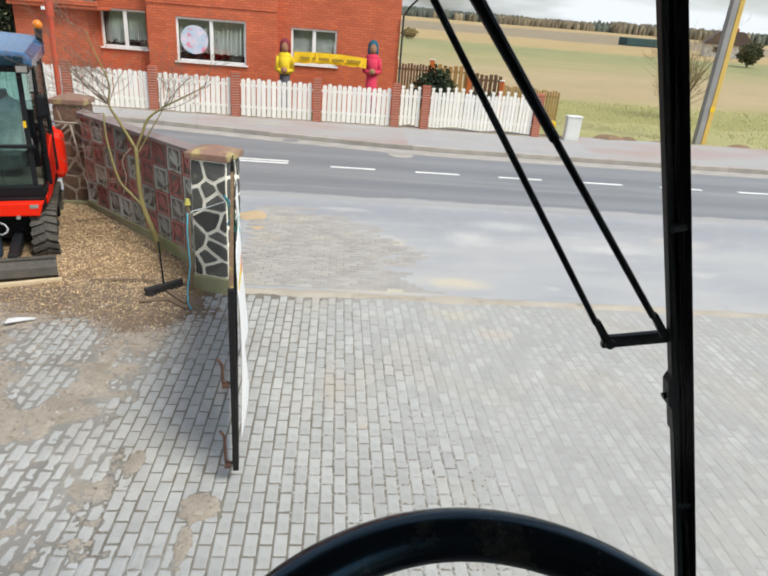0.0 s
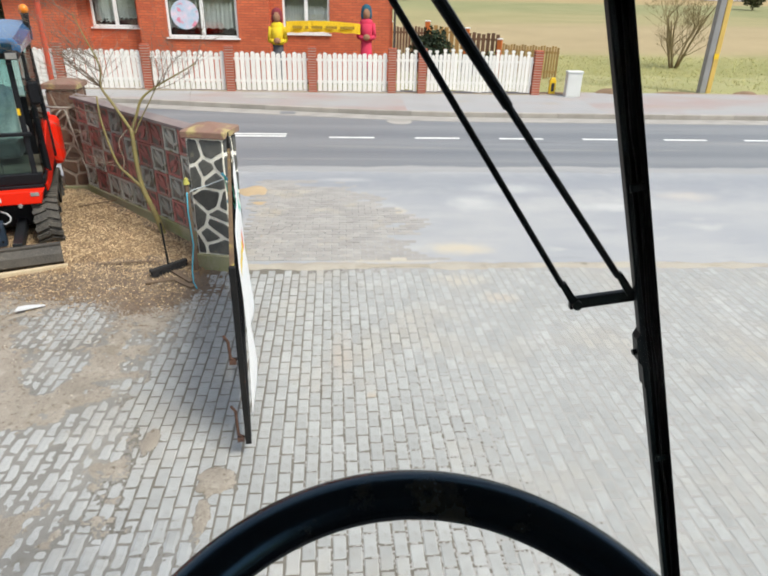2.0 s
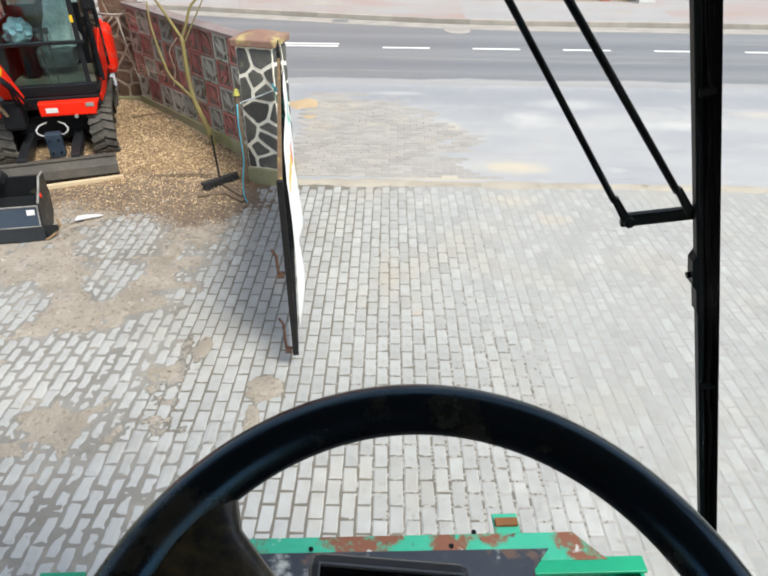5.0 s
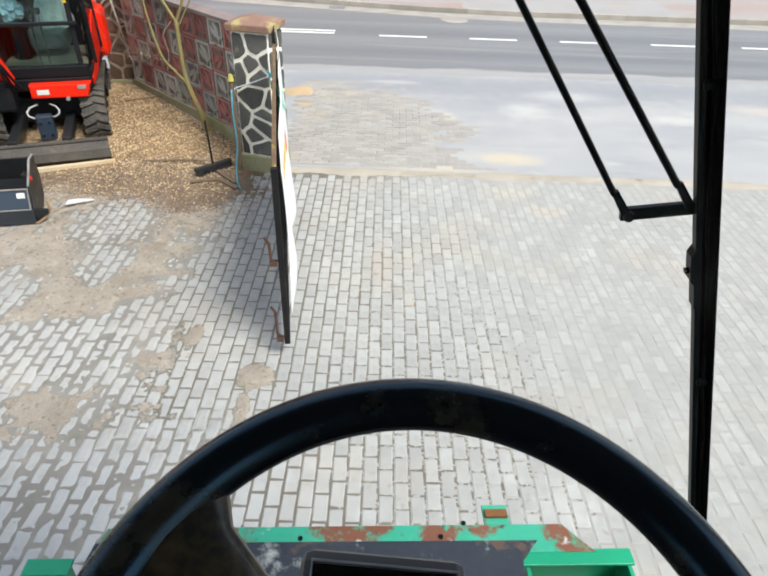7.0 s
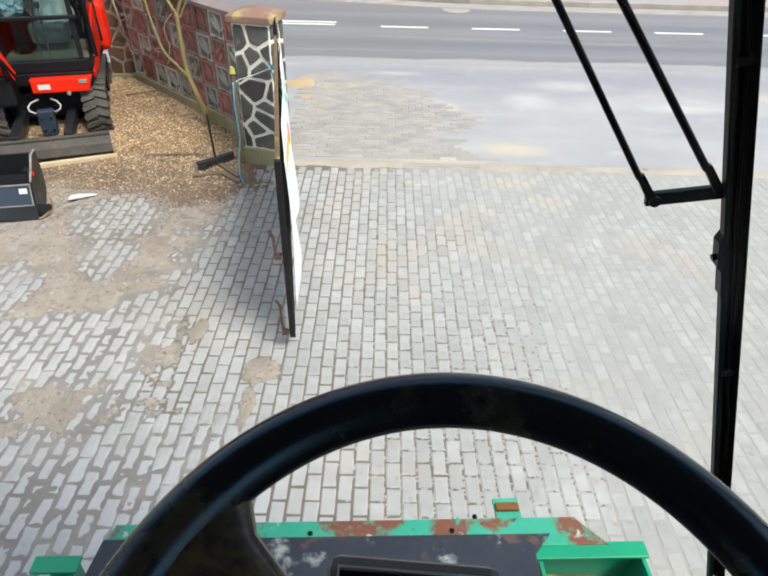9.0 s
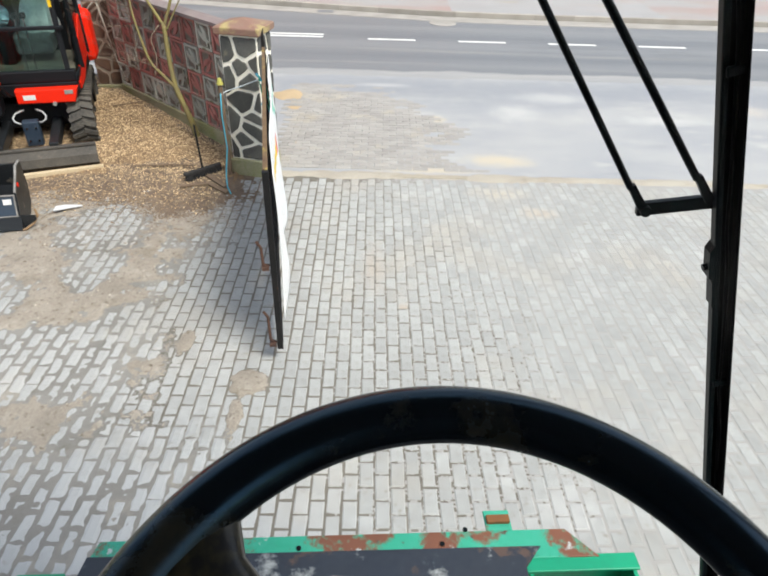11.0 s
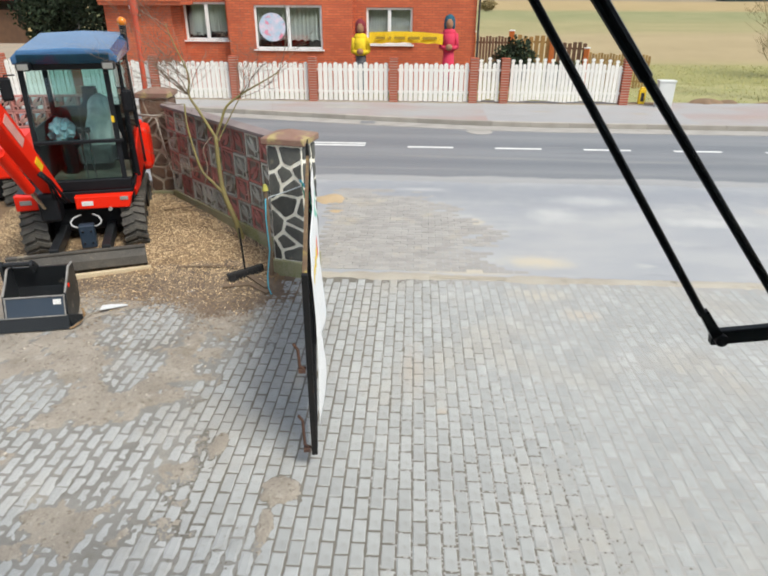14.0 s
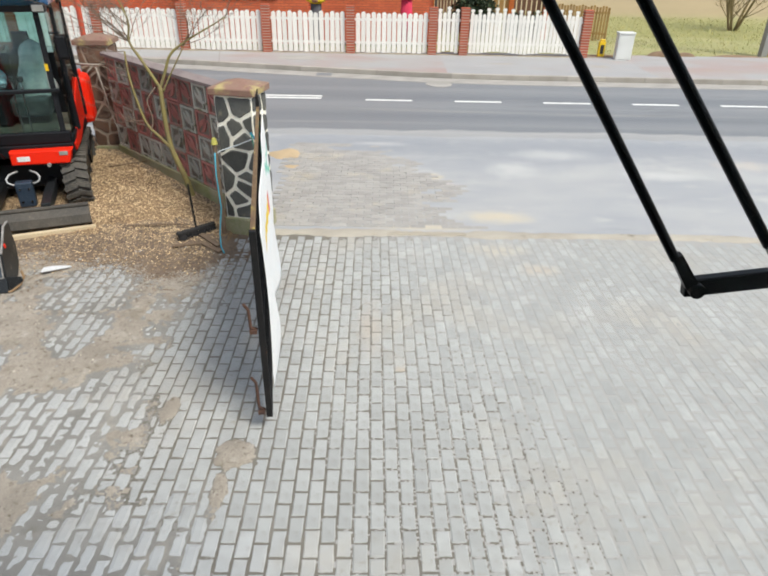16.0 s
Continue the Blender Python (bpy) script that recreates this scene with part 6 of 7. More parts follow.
def track(parent, x0, x1, y0, y1, h):
    """A rubber crawler: a stadium belt with chevron lugs, rollers and frame."""
    r, mid = h / 2, (x0 + x1) / 2
    t = part("track", BM(), M_RUBBER, parent, "rubber crawler track")
    bm, n = BM(), 18
    prof = [(y0 + r - r * math.sin(a), r - r * math.cos(a)) for a in np.linspace(0, math.pi, n)] + [(y1 - r + r * math.sin(a), r + r * math.cos(a)) for a in np.linspace(0, math.pi, n)]
    inner = [(y0 + r - (r - .05) * math.sin(a), r - (r - .05) * math.cos(a)) for a in np.linspace(0, math.pi, n)] + [(y1 - r + (r - .05) * math.sin(a), r + (r - .05) * math.cos(a)) for a in np.linspace(0, math.pi, n)]
    k = len(prof)
    rows = [[bm.verts.new((x, y, z)) for y, z in p] for x, p in ((x0 + .02, prof), (x1 - .02, prof), (x1 - .02, inner), (x0 + .02, inner))]
    for a, b in ((0, 1), (1, 2), (2, 3), (3, 0)):
        for q in range(k):
            bm.faces.new((rows[a][q], rows[a][(q + 1) % k], rows[b][(q + 1) % k], rows[b][q]))
    bmesh.ops.recalc_face_normals(bm, faces=bm.faces)
    per = 2 * (y1 - y0 - 2 * r) + 2 * math.pi * r
    lugs = int(per / 0.105)
    w = (x1 - x0) / 2

    def at(s):
        s %= per
        flat = y1 - y0 - 2 * r
        if s < math.pi * r:
            a = s / r
            return y0 + r - r * math.sin(a), r - r * math.cos(a), math.atan2(math.sin(a), -math.cos(a)) if False else a
        s -= math.pi * r
        if s < flat:
            return y0 + r + s, h, math.pi
        s -= flat
        if s < math.pi * r:
            a = s / r
            return y1 - r + r * math.sin(a), r + r * math.cos(a), math.pi + a
        return y1 - r - (s - math.pi * r), 0.0, 0.0

    for q in range(lugs):
        for side in (-1, 1):
            s = per * (q + (0.25 if side > 0 else -0.0)) / lugs
            y, z, a = at(s)
            out = Vector((0, -math.sin(a), -math.cos(a)))
            m = Matrix.Translation(Vector((mid, y, z)) + out * 0.008) @ Euler((-a, 0, 0)).to_matrix().to_4x4()
            box(bm, 0, w * 0.98, -0.026, 0.026, -0.02, 0.02, m=m @ (pose(0, 0, 0, 0, 0, 18) if side > 0 else pose(0, 0, 0, 0, 0, 162)))
    old = t.data
    t.data = mesh_of(bm, "track", M_RUBBER)
    bpy.data.meshes.remove(old)
    part("track_frame", box(BM(), x0 + .08, x1 - .08, y0 + .2, y1 - .2, 0.1, h - 0.12, 0.02), M_BLACK, t)
    for yy in (y0 + r, y1 - r):
        part("sprocket", rod(BM(), (x0 + .05, yy, r), (x1 - .05, yy, r), r * 0.62, n=16), M_BLACK, t)
    for q in range(4):
        yy = y0 + 0.35 + q * (y1 - y0 - 0.7) / 3
        part("roller", rod(BM(), (x0 + .06, yy, 0.13), (x1 - .06, yy, 0.13), 0.08, n=12), M_BLACK, t)
    return t


EX = pose(-4.32, 7.91, 0.0, 0, 0, 21)
ex = thing("excavator", EX, "red compact crawler excavator with black cab", "excavator")
track(ex, -0.77, -0.42, -0.18, 1.75, 0.64)
track(ex, 0.46, 0.79, -0.18, 1.75, 0.64)
part("undercarriage", box(BM(), -0.45, 0.5, 0.2, 1.4, 0.25, 0.58, 0.03), M_BLACK, ex)
part("slew_ring", rod(BM(), (0.05, 0.8, 0.56), (0.05, 0.8, 0.72), 0.42, n=28), M_BLACK, ex)
bl = part("dozer_blade", prism(BM(), [(-0.70, 0.02), (-0.78, 0.02), (-0.86, 0.10), (-0.84, 0.20), (-0.78, 0.30), (-0.74, 0.30), (-0.79, 0.20), (-0.80, 0.12), (-0.74, 0.06)], -0.84, 0.76, m=pose(0, 0, 0, 0, 0, 90) @ Matrix.Diagonal((1, -1, 1, 1))), M_BLADE, ex, "worn dark dozer blade")
bm = BM()
box(bm, -0.84, 0.76, -0.80, -0.73, 0.29, 0.32, 0.008)
part("blade_edge", bm, M_BLADE, bl)
for x in (-0.30, 0.30):
    part("blade_arm", box(BM(), x - 0.055, x + 0.055, -0.76, 0.3, 0.22, 0.36, 0.012), M_GUN, bl, "steel push arm")
br = part("swing_bracket", box(BM(), -0.05, 0.14, -0.34, -0.22, 0.18, 0.50, 0.02), M_NAVYPLATE, ex, "grey cylinder guard plate with bolts")
for x in (0.0, 0.1):
    for z in (0.26, 0.42):
        part("bolt", rod(BM(), (x, -0.36, z), (x, -0.335, z), 0.013, n=8), M_CHROME, br)
for s in (-1, 1):
    bm = BM()
    tube(bm, [(0.05 + s * 0.085, -0.25, 0.46), (0.05 + s * 0.12, -0.28, 0.46), (0.05 + s * 0.175, -0.27, 0.49), (0.05 + s * 0.185, -0.25, 0.53), (0.05 + s * 0.15, -0.21, 0.57), (0.05 + s * 0.10, -0.17, 0.58), (0.05 + s * 0.07, -0.10, 0.57)], 0.011, 10)
    part("hose", bm, material("grey_hose", (0.42, 0.43, 0.43), rough=0.5), ex, "grey hydraulic hose loop", smooth=True)
# upper structure
part("deck", box(BM(), -0.75, 0.72, 0.0, 1.7, 0.70, 0.86, 0.02), M_BLACK, ex)
fb = part("front_panel", prism(BM(), [(0.0, 0.645), (0.66, 0.635), (0.72, 0.81), (0.0, 0.81)], -0.12, 0.1, bevel=0.015), M_RED, ex, "red front bumper panel")
part("panel_label", box(BM(), 0.08, 0.22, -0.125, -0.118, 0.69, 0.75), M_LABEL, fb)
part("lamp", box(BM(), 0.56, 0.66, -0.127, -0.115, 0.74, 0.79, 0.004), M_LENS, fb)
part("tow_eye", rod(BM(), (0.42, -0.14, 0.63), (0.42, -0.10, 0.63), 0.025, n=12), M_LENS, fb)
part("side_panel", prism(BM(), [(0.15, 0.72), (0.6, 0.72), (1.1, 0.85), (1.75, 0.9), (1.75, 1.45), (1.2, 1.42), (0.75, 1.22), (0.5, 0.95), (0.1, 0.82)], -0.695, -0.742, m=pose(0, 0, 0, 0, 0, 90), bevel=0.02), M_RED, ex, "red side body panel")
part("counterweight", box(BM(), -0.45, 0.84, 1.45, 1.85, 0.72, 1.40, 0.08), M_RED, ex, "rounded red counterweight")
fl = part("left_fender", prism(BM(), [(-0.72, 0.66), (-0.45, 0.66), (-0.42, 0.84), (-0.72, 0.86)], -0.10, 0.9, bevel=0.015), M_RED, ex, "red fender panel")
part("lamp", box(BM(), -0.66, -0.52, -0.107, -0.095, 0.74, 0.80, 0.004), M_LENS, fl)
part("tank", box(BM(), -0.78, -0.33, 0.75, 1.5, 0.86, 1.10, 0.05), M_BLACK, ex, "low black tank cover")
# cab frame
CX0, CX1, CY0, CY1 = -0.37, 0.74, 0.04, 1.30
cabx = part("cab", box(BM(), CX0, CX1, CY0, CY1, 0.84, 0.93, 0.015), M_BLACK, ex, "black cab with glazed front")


def post(a, b, r=0.032):
    bm = BM()
    d = Vector(b) - Vector(a)
    turn = d.to_track_quat("Z", "Y").to_matrix().to_4x4()
    box(bm, -r, r, -r, r, 0, d.length, 0.01)
    bmesh.ops.transform(bm, verts=bm.verts, matrix=Matrix.Translation(a) @ turn)
    return part("cab_post", bm, M_BLACK, cabx)


for a, b in (((CX0 + .02, CY0, .9), (CX0, CY0 + .17, 2.42)), ((CX1 - .10, CY0, .9), (CX1 - .13, CY0 + .17, 2.42)), ((CX1, CY0 + .45, .9), (CX1 - .03, CY0 + .5, 2.42)), ((CX1, CY1, .9), (CX1 - .03, CY1, 2.45)), ((CX0, CY1, .9), (CX0, CY1, 2.45))):
    post(a, b)
part("front_bar", box(BM(), CX0, CX1 - .04, CY0 - .02, CY0 + .05, 1.47, 1.51, 0.008), M_BLACK, cabx)
part("front_sill", box(BM(), CX0, CX1 - .02, CY0 - .04, CY0 + .06, 0.86, 1.0, 0.015), M_BLACK, cabx)
part("top_bar", box(BM(), CX0 - .03, CX1 + .0, CY0 + .10, CY0 + .2, 2.36, 2.44, 0.015), M_BLACK, cabx)
p = part("front_pane", box(BM(), CX0 + .04, CX1 - .14, -0.003, 0.003, 0, 0.47, m=pose(0, CY0 + .015, 1.0, -4, 0, 0)), M_CABGLASS, cabx)
bm = BM()
lean = [(CY0 + 0.045 + 0.21 * (k / 14) ** 3, 1.51 + 0.86 * k / 14) for k in np.linspace(0, 14, 33)]
prism(bm, [(y, z) for y, z in lean] + [(y + 0.005, z) for y, z in lean[::-1]], -CX0 - .04, -CX1 + .15, m=pose(0, 0, 0, 0, 0, 90))
p = part("front_pane", bm, M_FRONTGLASS, cabx, "curved upper windscreen of the cab")
for y0, y1 in ((CY0 + .05, CY0 + .45), (CY0 + .5, CY1 - .03)):
    p = part("side_pane", box(BM(), CX1 - .015, CX1 - .009, y0, y1, 0.95, 2.38), M_CABGLASS, cabx)
p = part("rear_pane", box(BM(), CX0 + .05, CX1 - .05, CY1 - .01, CY1 - .004, 1.3, 2.38), M_CABGLASS, cabx)
part("rear_wall", box(BM(), CX0, CX1, CY1 - .02, CY1 + .03, 0.9, 1.75, 0.01), M_BLACK, cabx)
part("left_panel", box(BM(), CX0 - .01, CX0 + .02, CY0 + .1, CY1, 0.9, 1.65, 0.008), M_BLACK, cabx)
bm = BM()
prism(bm, [(CX0 - .05, 2.43), (CX1 + .04, 2.43), (CX1 + .05, 2.50), (CX1 - .02, 2.585), (0.22, 2.61), (CX0 + .03, 2.585), (CX0 - .06, 2.50)], CY0 + 0.06, CY1 + 0.12, bevel=0.03)
for v in bm.verts:
    v.co.z += 0.10 * (v.co.y - CY0) if v.co.z > 2.45 else 0.04 * (v.co.y - CY0)
roof = part("roof", bm, M_ROOFBLUE, cabx, "glossy blue-grey cab roof")
part("roof_visor", box(BM(), CX0 + .02, CX1 - .04, CY0 + .045, CY0 + .055, 2.43, 2.55, 0.004), M_CABGLASS, cabx)
for x in (CX0 + .02, CX1 - .13):
    w_ = part("work_lamp", box(BM(), x, x + .15, CY0 - .05, CY0 + .10, 2.365, 2.465, 0.025), M_BLACK, cabx)
    part("lens", box(BM(), x + .015, x + .135, CY0 - .058, CY0 - .048, 2.38, 2.45, 0.004), M_LENS, w_)
be = part("beacon", rod(BM(), (0.76, 1.22, 2.50), (0.76, 1.22, 2.82), 0.03, 0.05, 14), M_BLACK, cabx)
bm = BM()
bmesh.ops.create_uvsphere(bm, u_segments=14, v_segments=8, radius=0.065)
bmesh.ops.transform(bm, verts=bm.verts, matrix=Matrix.Translation((0.76, 1.22, 2.86)))
part("beacon_lens", bm, M_AMBER, be, "amber beacon lens", smooth=True)
for x, s in ((CX0 - .16, -1), (CX1 + .10, 1)):
    z = 2.16 if s < 0 else 1.98
    mi = part("mirror", box(BM(), x - .075, x + .06, CY0 + .02, CY0 + .06, z - .14, z + .14, 0.03), M_BLACK, cabx, "black wing mirror")
    part("mirror_arm", tube(BM(), [(x, CY0 + .04, z + .1), (x, CY0 + .04, z + .16), (x - s * .12, CY0 + .05, z + .16)], 0.01, 6), M_BLACK, mi)
part("sticker", box(BM(), CX1 - .14, CX1 - .105, CY0 + .018, CY0 + .026, 1.72, 1.80), M_YELLOW, cabx, "small yellow sticker")
part("grab_rail", tube(BM(), [(CX1 + .02, CY0 + .12, 1.35), (CX1 + .06, CY0 + .1, 1.45), (CX1 + .06, CY0 + .1, 1.95), (CX1 + .0, CY0 + .12, 2.05)], 0.012, 8), M_BLACK, cabx, smooth=True)
seat = part("seat", box(BM(), -0.02, 0.44, 0.62, 1.05, 1.05, 1.30, 0.05), M_SEAT, cabx, "seat wrapped in clear plastic film")
part("seat_back", prism(BM(), [(0.0, 1.25), (0.42, 1.25), (0.40, 1.75), (0.32, 1.86), (0.30, 2.05), (0.12, 2.05), (0.10, 1.86), (0.02, 1.75)], 0.98, 1.10, bevel=0.03), M_BROWNSEAT, seat, "dark brown seat back")
bm = BM()
rings = []
for k in range(13):
    f = k / 12
    row = []
    for q in range(24):
        a = 2 * math.pi * q / 24
        rx, ry = 0.20 * (1 - f) ** 0.45 + 0.03, 0.17 * (1 - f) ** 0.6 + 0.02
        w = 1 + 0.30 * noise.noise(Vector((math.cos(a) * 2.2, math.sin(a) * 2.2, f * 3.0))) + 0.10 * math.sin(a * 7 + f * 5)
        row.append(bm.verts.new((0.27 + 0.05 * f + rx * w * math.cos(a), 0.93 + 0.05 * f + ry * w * math.sin(a), 1.28 + 0.68 * f)))
    rings.append(row)
for a, b in zip(rings, rings[1:]):
    for q in range(24):
        bm.faces.new((a[q], a[(q + 1) % 24], b[(q + 1) % 24], b[q]))
bm.faces.new(rings[-1])
part("backrest", bm, M_FILM, seat, "crumpled clear film over the seat back", smooth=True)
part("console", box(BM(), -0.2, -0.02, 0.55, 1.1, 0.95, 1.42, 0.04), M_BLACK, cabx)
bm = BM()
bmesh.ops.create_icosphere(bm, subdivisions=4, radius=1)
for v in bm.verts:
    k = 1 + 0.28 * noise.noise(v.co * 2.3) + 0.16 * noise.noise(v.co * 6.0)
    v.co = Vector((-0.16 + v.co.x * 0.16 * k, 0.66 + v.co.y * 0.18 * k, 1.52 + v.co.z * 0.17 * k))
part("film_bundle", bm, material("blue_film", (0.20, 0.36, 0.46), (0.35, 0.5, 0.55), rough=0.3, scale=6, bump=0.6, depth=0.03), cabx, "crumpled bluish plastic film")
for x in (0.14, 0.24):
    lv = part("lever", tube(BM(), [(x, 0.30, 0.93), (x, 0.28, 1.3), (x, 0.33, 1.56)], 0.011, 8), M_CHROME, cabx)
    part("knob", box(BM(), x - .03, x + .03, .30, .36, 1.55, 1.62, 0.012), M_BLACK, lv)
part("cab_floor", box(BM(), CX0 + .05, CX1 - .05, CY0 + .06, CY1 - .05, 0.93, 0.95), material("floor_mat", (0.16, 0.15, 0.11), rough=0.9), cabx)

for ob in cabx.children:
    if ob.name.split(".")[0] in ("front_pane", "side_pane", "rear_pane"):
        ob.visible_shadow = False

# the upper body stands slewed against the tracks
SLEW = Matrix.Translation((0.35, -0.1, 0)) @ pose(-0.06, 0, 0, 0, 0, -4) @ Matrix.Translation((-0.35, 0.1, 0))
for ob in ex.children:
    if ob.name.split(".")[0] in ("deck", "front_panel", "side_panel", "counterweight", "left_fender", "tank", "cab"):
        ob.matrix_basis = SLEW @ ob.matrix_basis

# boom, raised in front and swung to the side
FOOT, ELBOW, TIP = Vector((-0.27, -0.08, 0.86)), Vector((-0.50, -1.10, 2.10)), Vector((-0.80, -2.35, 2.15))


def beam(path, widths, heights, mat, name, parent, label=""):
    bm, rings = BM(), []
    path = [Vector(p) for p in path]
    for i, p in enumerate(path):
        d = (path[min(i + 1, len(path) - 1)] - path[max(i - 1, 0)]).normalized()
        side = d.cross(Vector((0, 0, 1)))
        side = side.normalized() if side.length > 0.05 else Vector((1, 0, 0))
        up = side.cross(d)
        w, h = widths[i] / 2, heights[i] / 2
        rings.append([bm.verts.new(p + side * a * w + up * b * h) for a, b in ((-1, -1), (1, -1), (1, 1), (-1, 1))])
    for a, b in zip(rings, rings[1:]):
        for k in range(4):
            bm.faces.new((a[k], a[(k + 1) % 4], b[(k + 1) % 4], b[k]))
    bm.faces.new(rings[0][::-1])
    bm.faces.new(rings[-1])
    bmesh.ops.recalc_face_normals(bm, faces=bm.faces)
    bmesh.ops.bevel(bm, geom=bm.edges[:], offset=0.01, segments=2, affect="EDGES")
    return part(name, bm, mat, parent, label)


part("swing_post", box(BM(), -0.46, -0.22, -0.30, 0.05, 0.56, 0.94, 0.04), M_BLACK, ex, "black swing post of the boom")
boom = beam([FOOT, FOOT.lerp(ELBOW, 0.35), FOOT.lerp(ELBOW, 0.75), ELBOW, ELBOW.lerp(TIP, 0.5), TIP], [0.16, 0.17, 0.17, 0.17, 0.16, 0.14], [0.15, 0.20, 0.25, 0.27, 0.22, 0.15], M_RED, "boom", ex, "red curved boom")
part("boom_lug", rod(BM(), ELBOW + Vector((-0.08, -0.02, 0.20)), ELBOW + Vector((0.10, 0.02, 0.20)), 0.075, n=16), M_RED, boom)
d = (ELBOW - FOOT).normalized()
side = d.cross(Vector((0, 0, 1))).normalized()
for s0, s1, mat, w in ((0.36, 0.47, M_YELLOW, 0.05), (0.66, 0.93, M_LABEL, 0.06)):
    bm = BM()
    up = side.cross(d)
    for sgn in (1, -1):
        c = [FOOT.lerp(ELBOW, s) + side * sgn * 0.089 + up * q for s, q in ((s0, -w), (s1, -w), (s1, w), (s0, w))]
        hi = [bm.verts.new(p + side * sgn * 0.003) for p in c]
        lo = [bm.verts.new(p - side * sgn * 0.002) for p in c]
        bm.faces.new(hi)
        bm.faces.new(lo[::-1])
        for k in range(4):
            bm.faces.new((hi[k], lo[k], lo[(k + 1) % 4], hi[(k + 1) % 4]))
    bmesh.ops.recalc_face_normals(bm, faces=bm.faces)
    part("decal", bm, mat if mat is M_YELLOW else material("decal_pale", (0.72, 0.35, 0.30), rough=0.4, bump=0), boom)
C0, C1 = Vector((-0.38, -0.32, 0.78)), Vector((-0.56, -0.96, 1.62))
cyl = part("boom_cylinder", rod(BM(), C0.lerp(C1, 0.35), C1, 0.065, n=16), M_RED, ex, "red boom cylinder")
part("piston_rod", rod(BM(), C0, C0.lerp(C1, 0.4), 0.032, n=12), M_CHROME, cyl, "bright piston rod")
for k, o in enumerate((-0.06, 0.0, 0.06)):
    part("boom_hose", tube(BM(), [FOOT + Vector((0.1 + o, -0.05, -0.1)), FOOT + Vector((0.08 + o, -0.22, 0.02)), FOOT.lerp(ELBOW, 0.22) + Vector((0.09, -0.13 + o, 0.0)), FOOT.lerp(ELBOW, 0.42) + Vector((0.08, -0.08 + o, -0.1))], 0.016, 8), M_BLACK, ex, smooth=True)
STICK = Vector((-0.72, -2.45, 0.62))
beam([TIP + Vector((0, 0.1, 0.15)), TIP, STICK], [0.12, 0.13, 0.11], [0.2, 0.22, 0.14], M_RED, "stick", ex, "red dipper stick")
# spare bucket standing on its heel, plated front with a worn rim towards the yard
SIDE = pose(0, 0, 0, 0, 0, 90) @ Matrix.Diagonal((1, -1, 1, 1))
M_WORNRIM = material("worn_rim", (0.30, 0.29, 0.27), (0.12, 0.115, 0.11), rough=0.5, scale=12, grain=70, amount=0.5, bump=0.2)
M_RUSTEDGE = material("rusty_edge", (0.30, 0.19, 0.09), (0.16, 0.10, 0.06), rough=0.8, scale=6)


def bucket_part(name, bm, mat, label="", parent=None):
    return part(name, bm, mat, parent or bk, label)


shell = [(0.02, 0.02), (0.40, 0.02), (0.54, 0.12), (0.60, 0.32), (0.56, 0.58), (0.535, 0.58), (0.575, 0.32), (0.52, 0.135), (0.39, 0.045), (0.05, 0.045)]
bk = thing("digger_bucket", pose(-3.46, 5.80, dirt_height(-3.7, 6.0), 0, 0, 13) @ Matrix.Diagonal((0.97, 0.88, 0.93, 1)), "dark steel digger bucket standing on the dirt", "bucket")
bucket_part("shell", prism(BM(), shell, -0.68, -0.04, m=SIDE), M_GUN)
bucket_part("front_plate", prism(BM(), [(0.045, 0.15), (0.065, 0.145), (0.145, 0.37), (0.125, 0.375)], -0.66, -0.06, m=SIDE), M_NAVYPLATE, "dark blue front plate")
bucket_part("skirt", prism(BM(), [(-0.02, 0.015), (0.02, 0.012), (0.075, 0.155), (0.045, 0.165)], -0.80, -0.03, m=SIDE), M_GUN, "worn lower skirt")
bucket_part("rim", rod(BM(), (-0.67, 0.118, 0.378), (-0.05, 0.118, 0.378), 0.011, n=8), M_WORNRIM, "bare worn rim")
bucket_part("rim", rod(BM(), (-0.80, 0.040, 0.162), (-0.05, 0.040, 0.162), 0.008, n=8), M_WORNRIM, "bare worn rim")
for x in (-0.66, -0.06):
    bucket_part("rim", rod(BM(), (x, 0.038, 0.16), (x, 0.118, 0.375), 0.009, n=8), M_WORNRIM, "bare worn rim")
cheek = [(0.02, 0.02), (0.40, 0.02), (0.54, 0.12), (0.60, 0.32), (0.57, 0.60), (0.42, 0.60), (0.30, 0.50), (0.14, 0.39)]
for x in (-0.69, -0.06):
    ck = bucket_part("cheek", prism(BM(), cheek, x, x + 0.022, m=SIDE), M_GUN)
    bucket_part("cheek_edge", tube(BM(), [(x + 0.011, 0.14, 0.395), (x + 0.011, 0.30, 0.505), (x + 0.011, 0.42, 0.605), (x + 0.011, 0.57, 0.605)], 0.013, 6), M_WORNRIM, "bare worn edge", ck)
wing = BM()
prism(wing, [(-0.03, 0.012), (0.10, 0.10), (0.115, 0.115), (0.105, 0.16), (-0.035, 0.165)], 0.035, 0.055)
bucket_part("side_cutter", wing, M_GUN)
bucket_part("cutting_edge", tube(BM(), [(-0.035, -0.02, 0.016), (0.0, 0.0, 0.02), (0.075, 0.06, 0.06), (0.115, 0.09, 0.13), (0.10, 0.12, 0.20)], 0.012, 6), M_RUSTEDGE, "rust-worn cutting edge")
bucket_part("bucket_label", box(BM(), -0.175, -0.095, -0.004, 0.002, 0.14, 0.20, m=Matrix.Translation((0, 0.045, 0.15)) @ pose(0, 0, 0, -19.5, 0, 0)), M_LABEL, "white label")
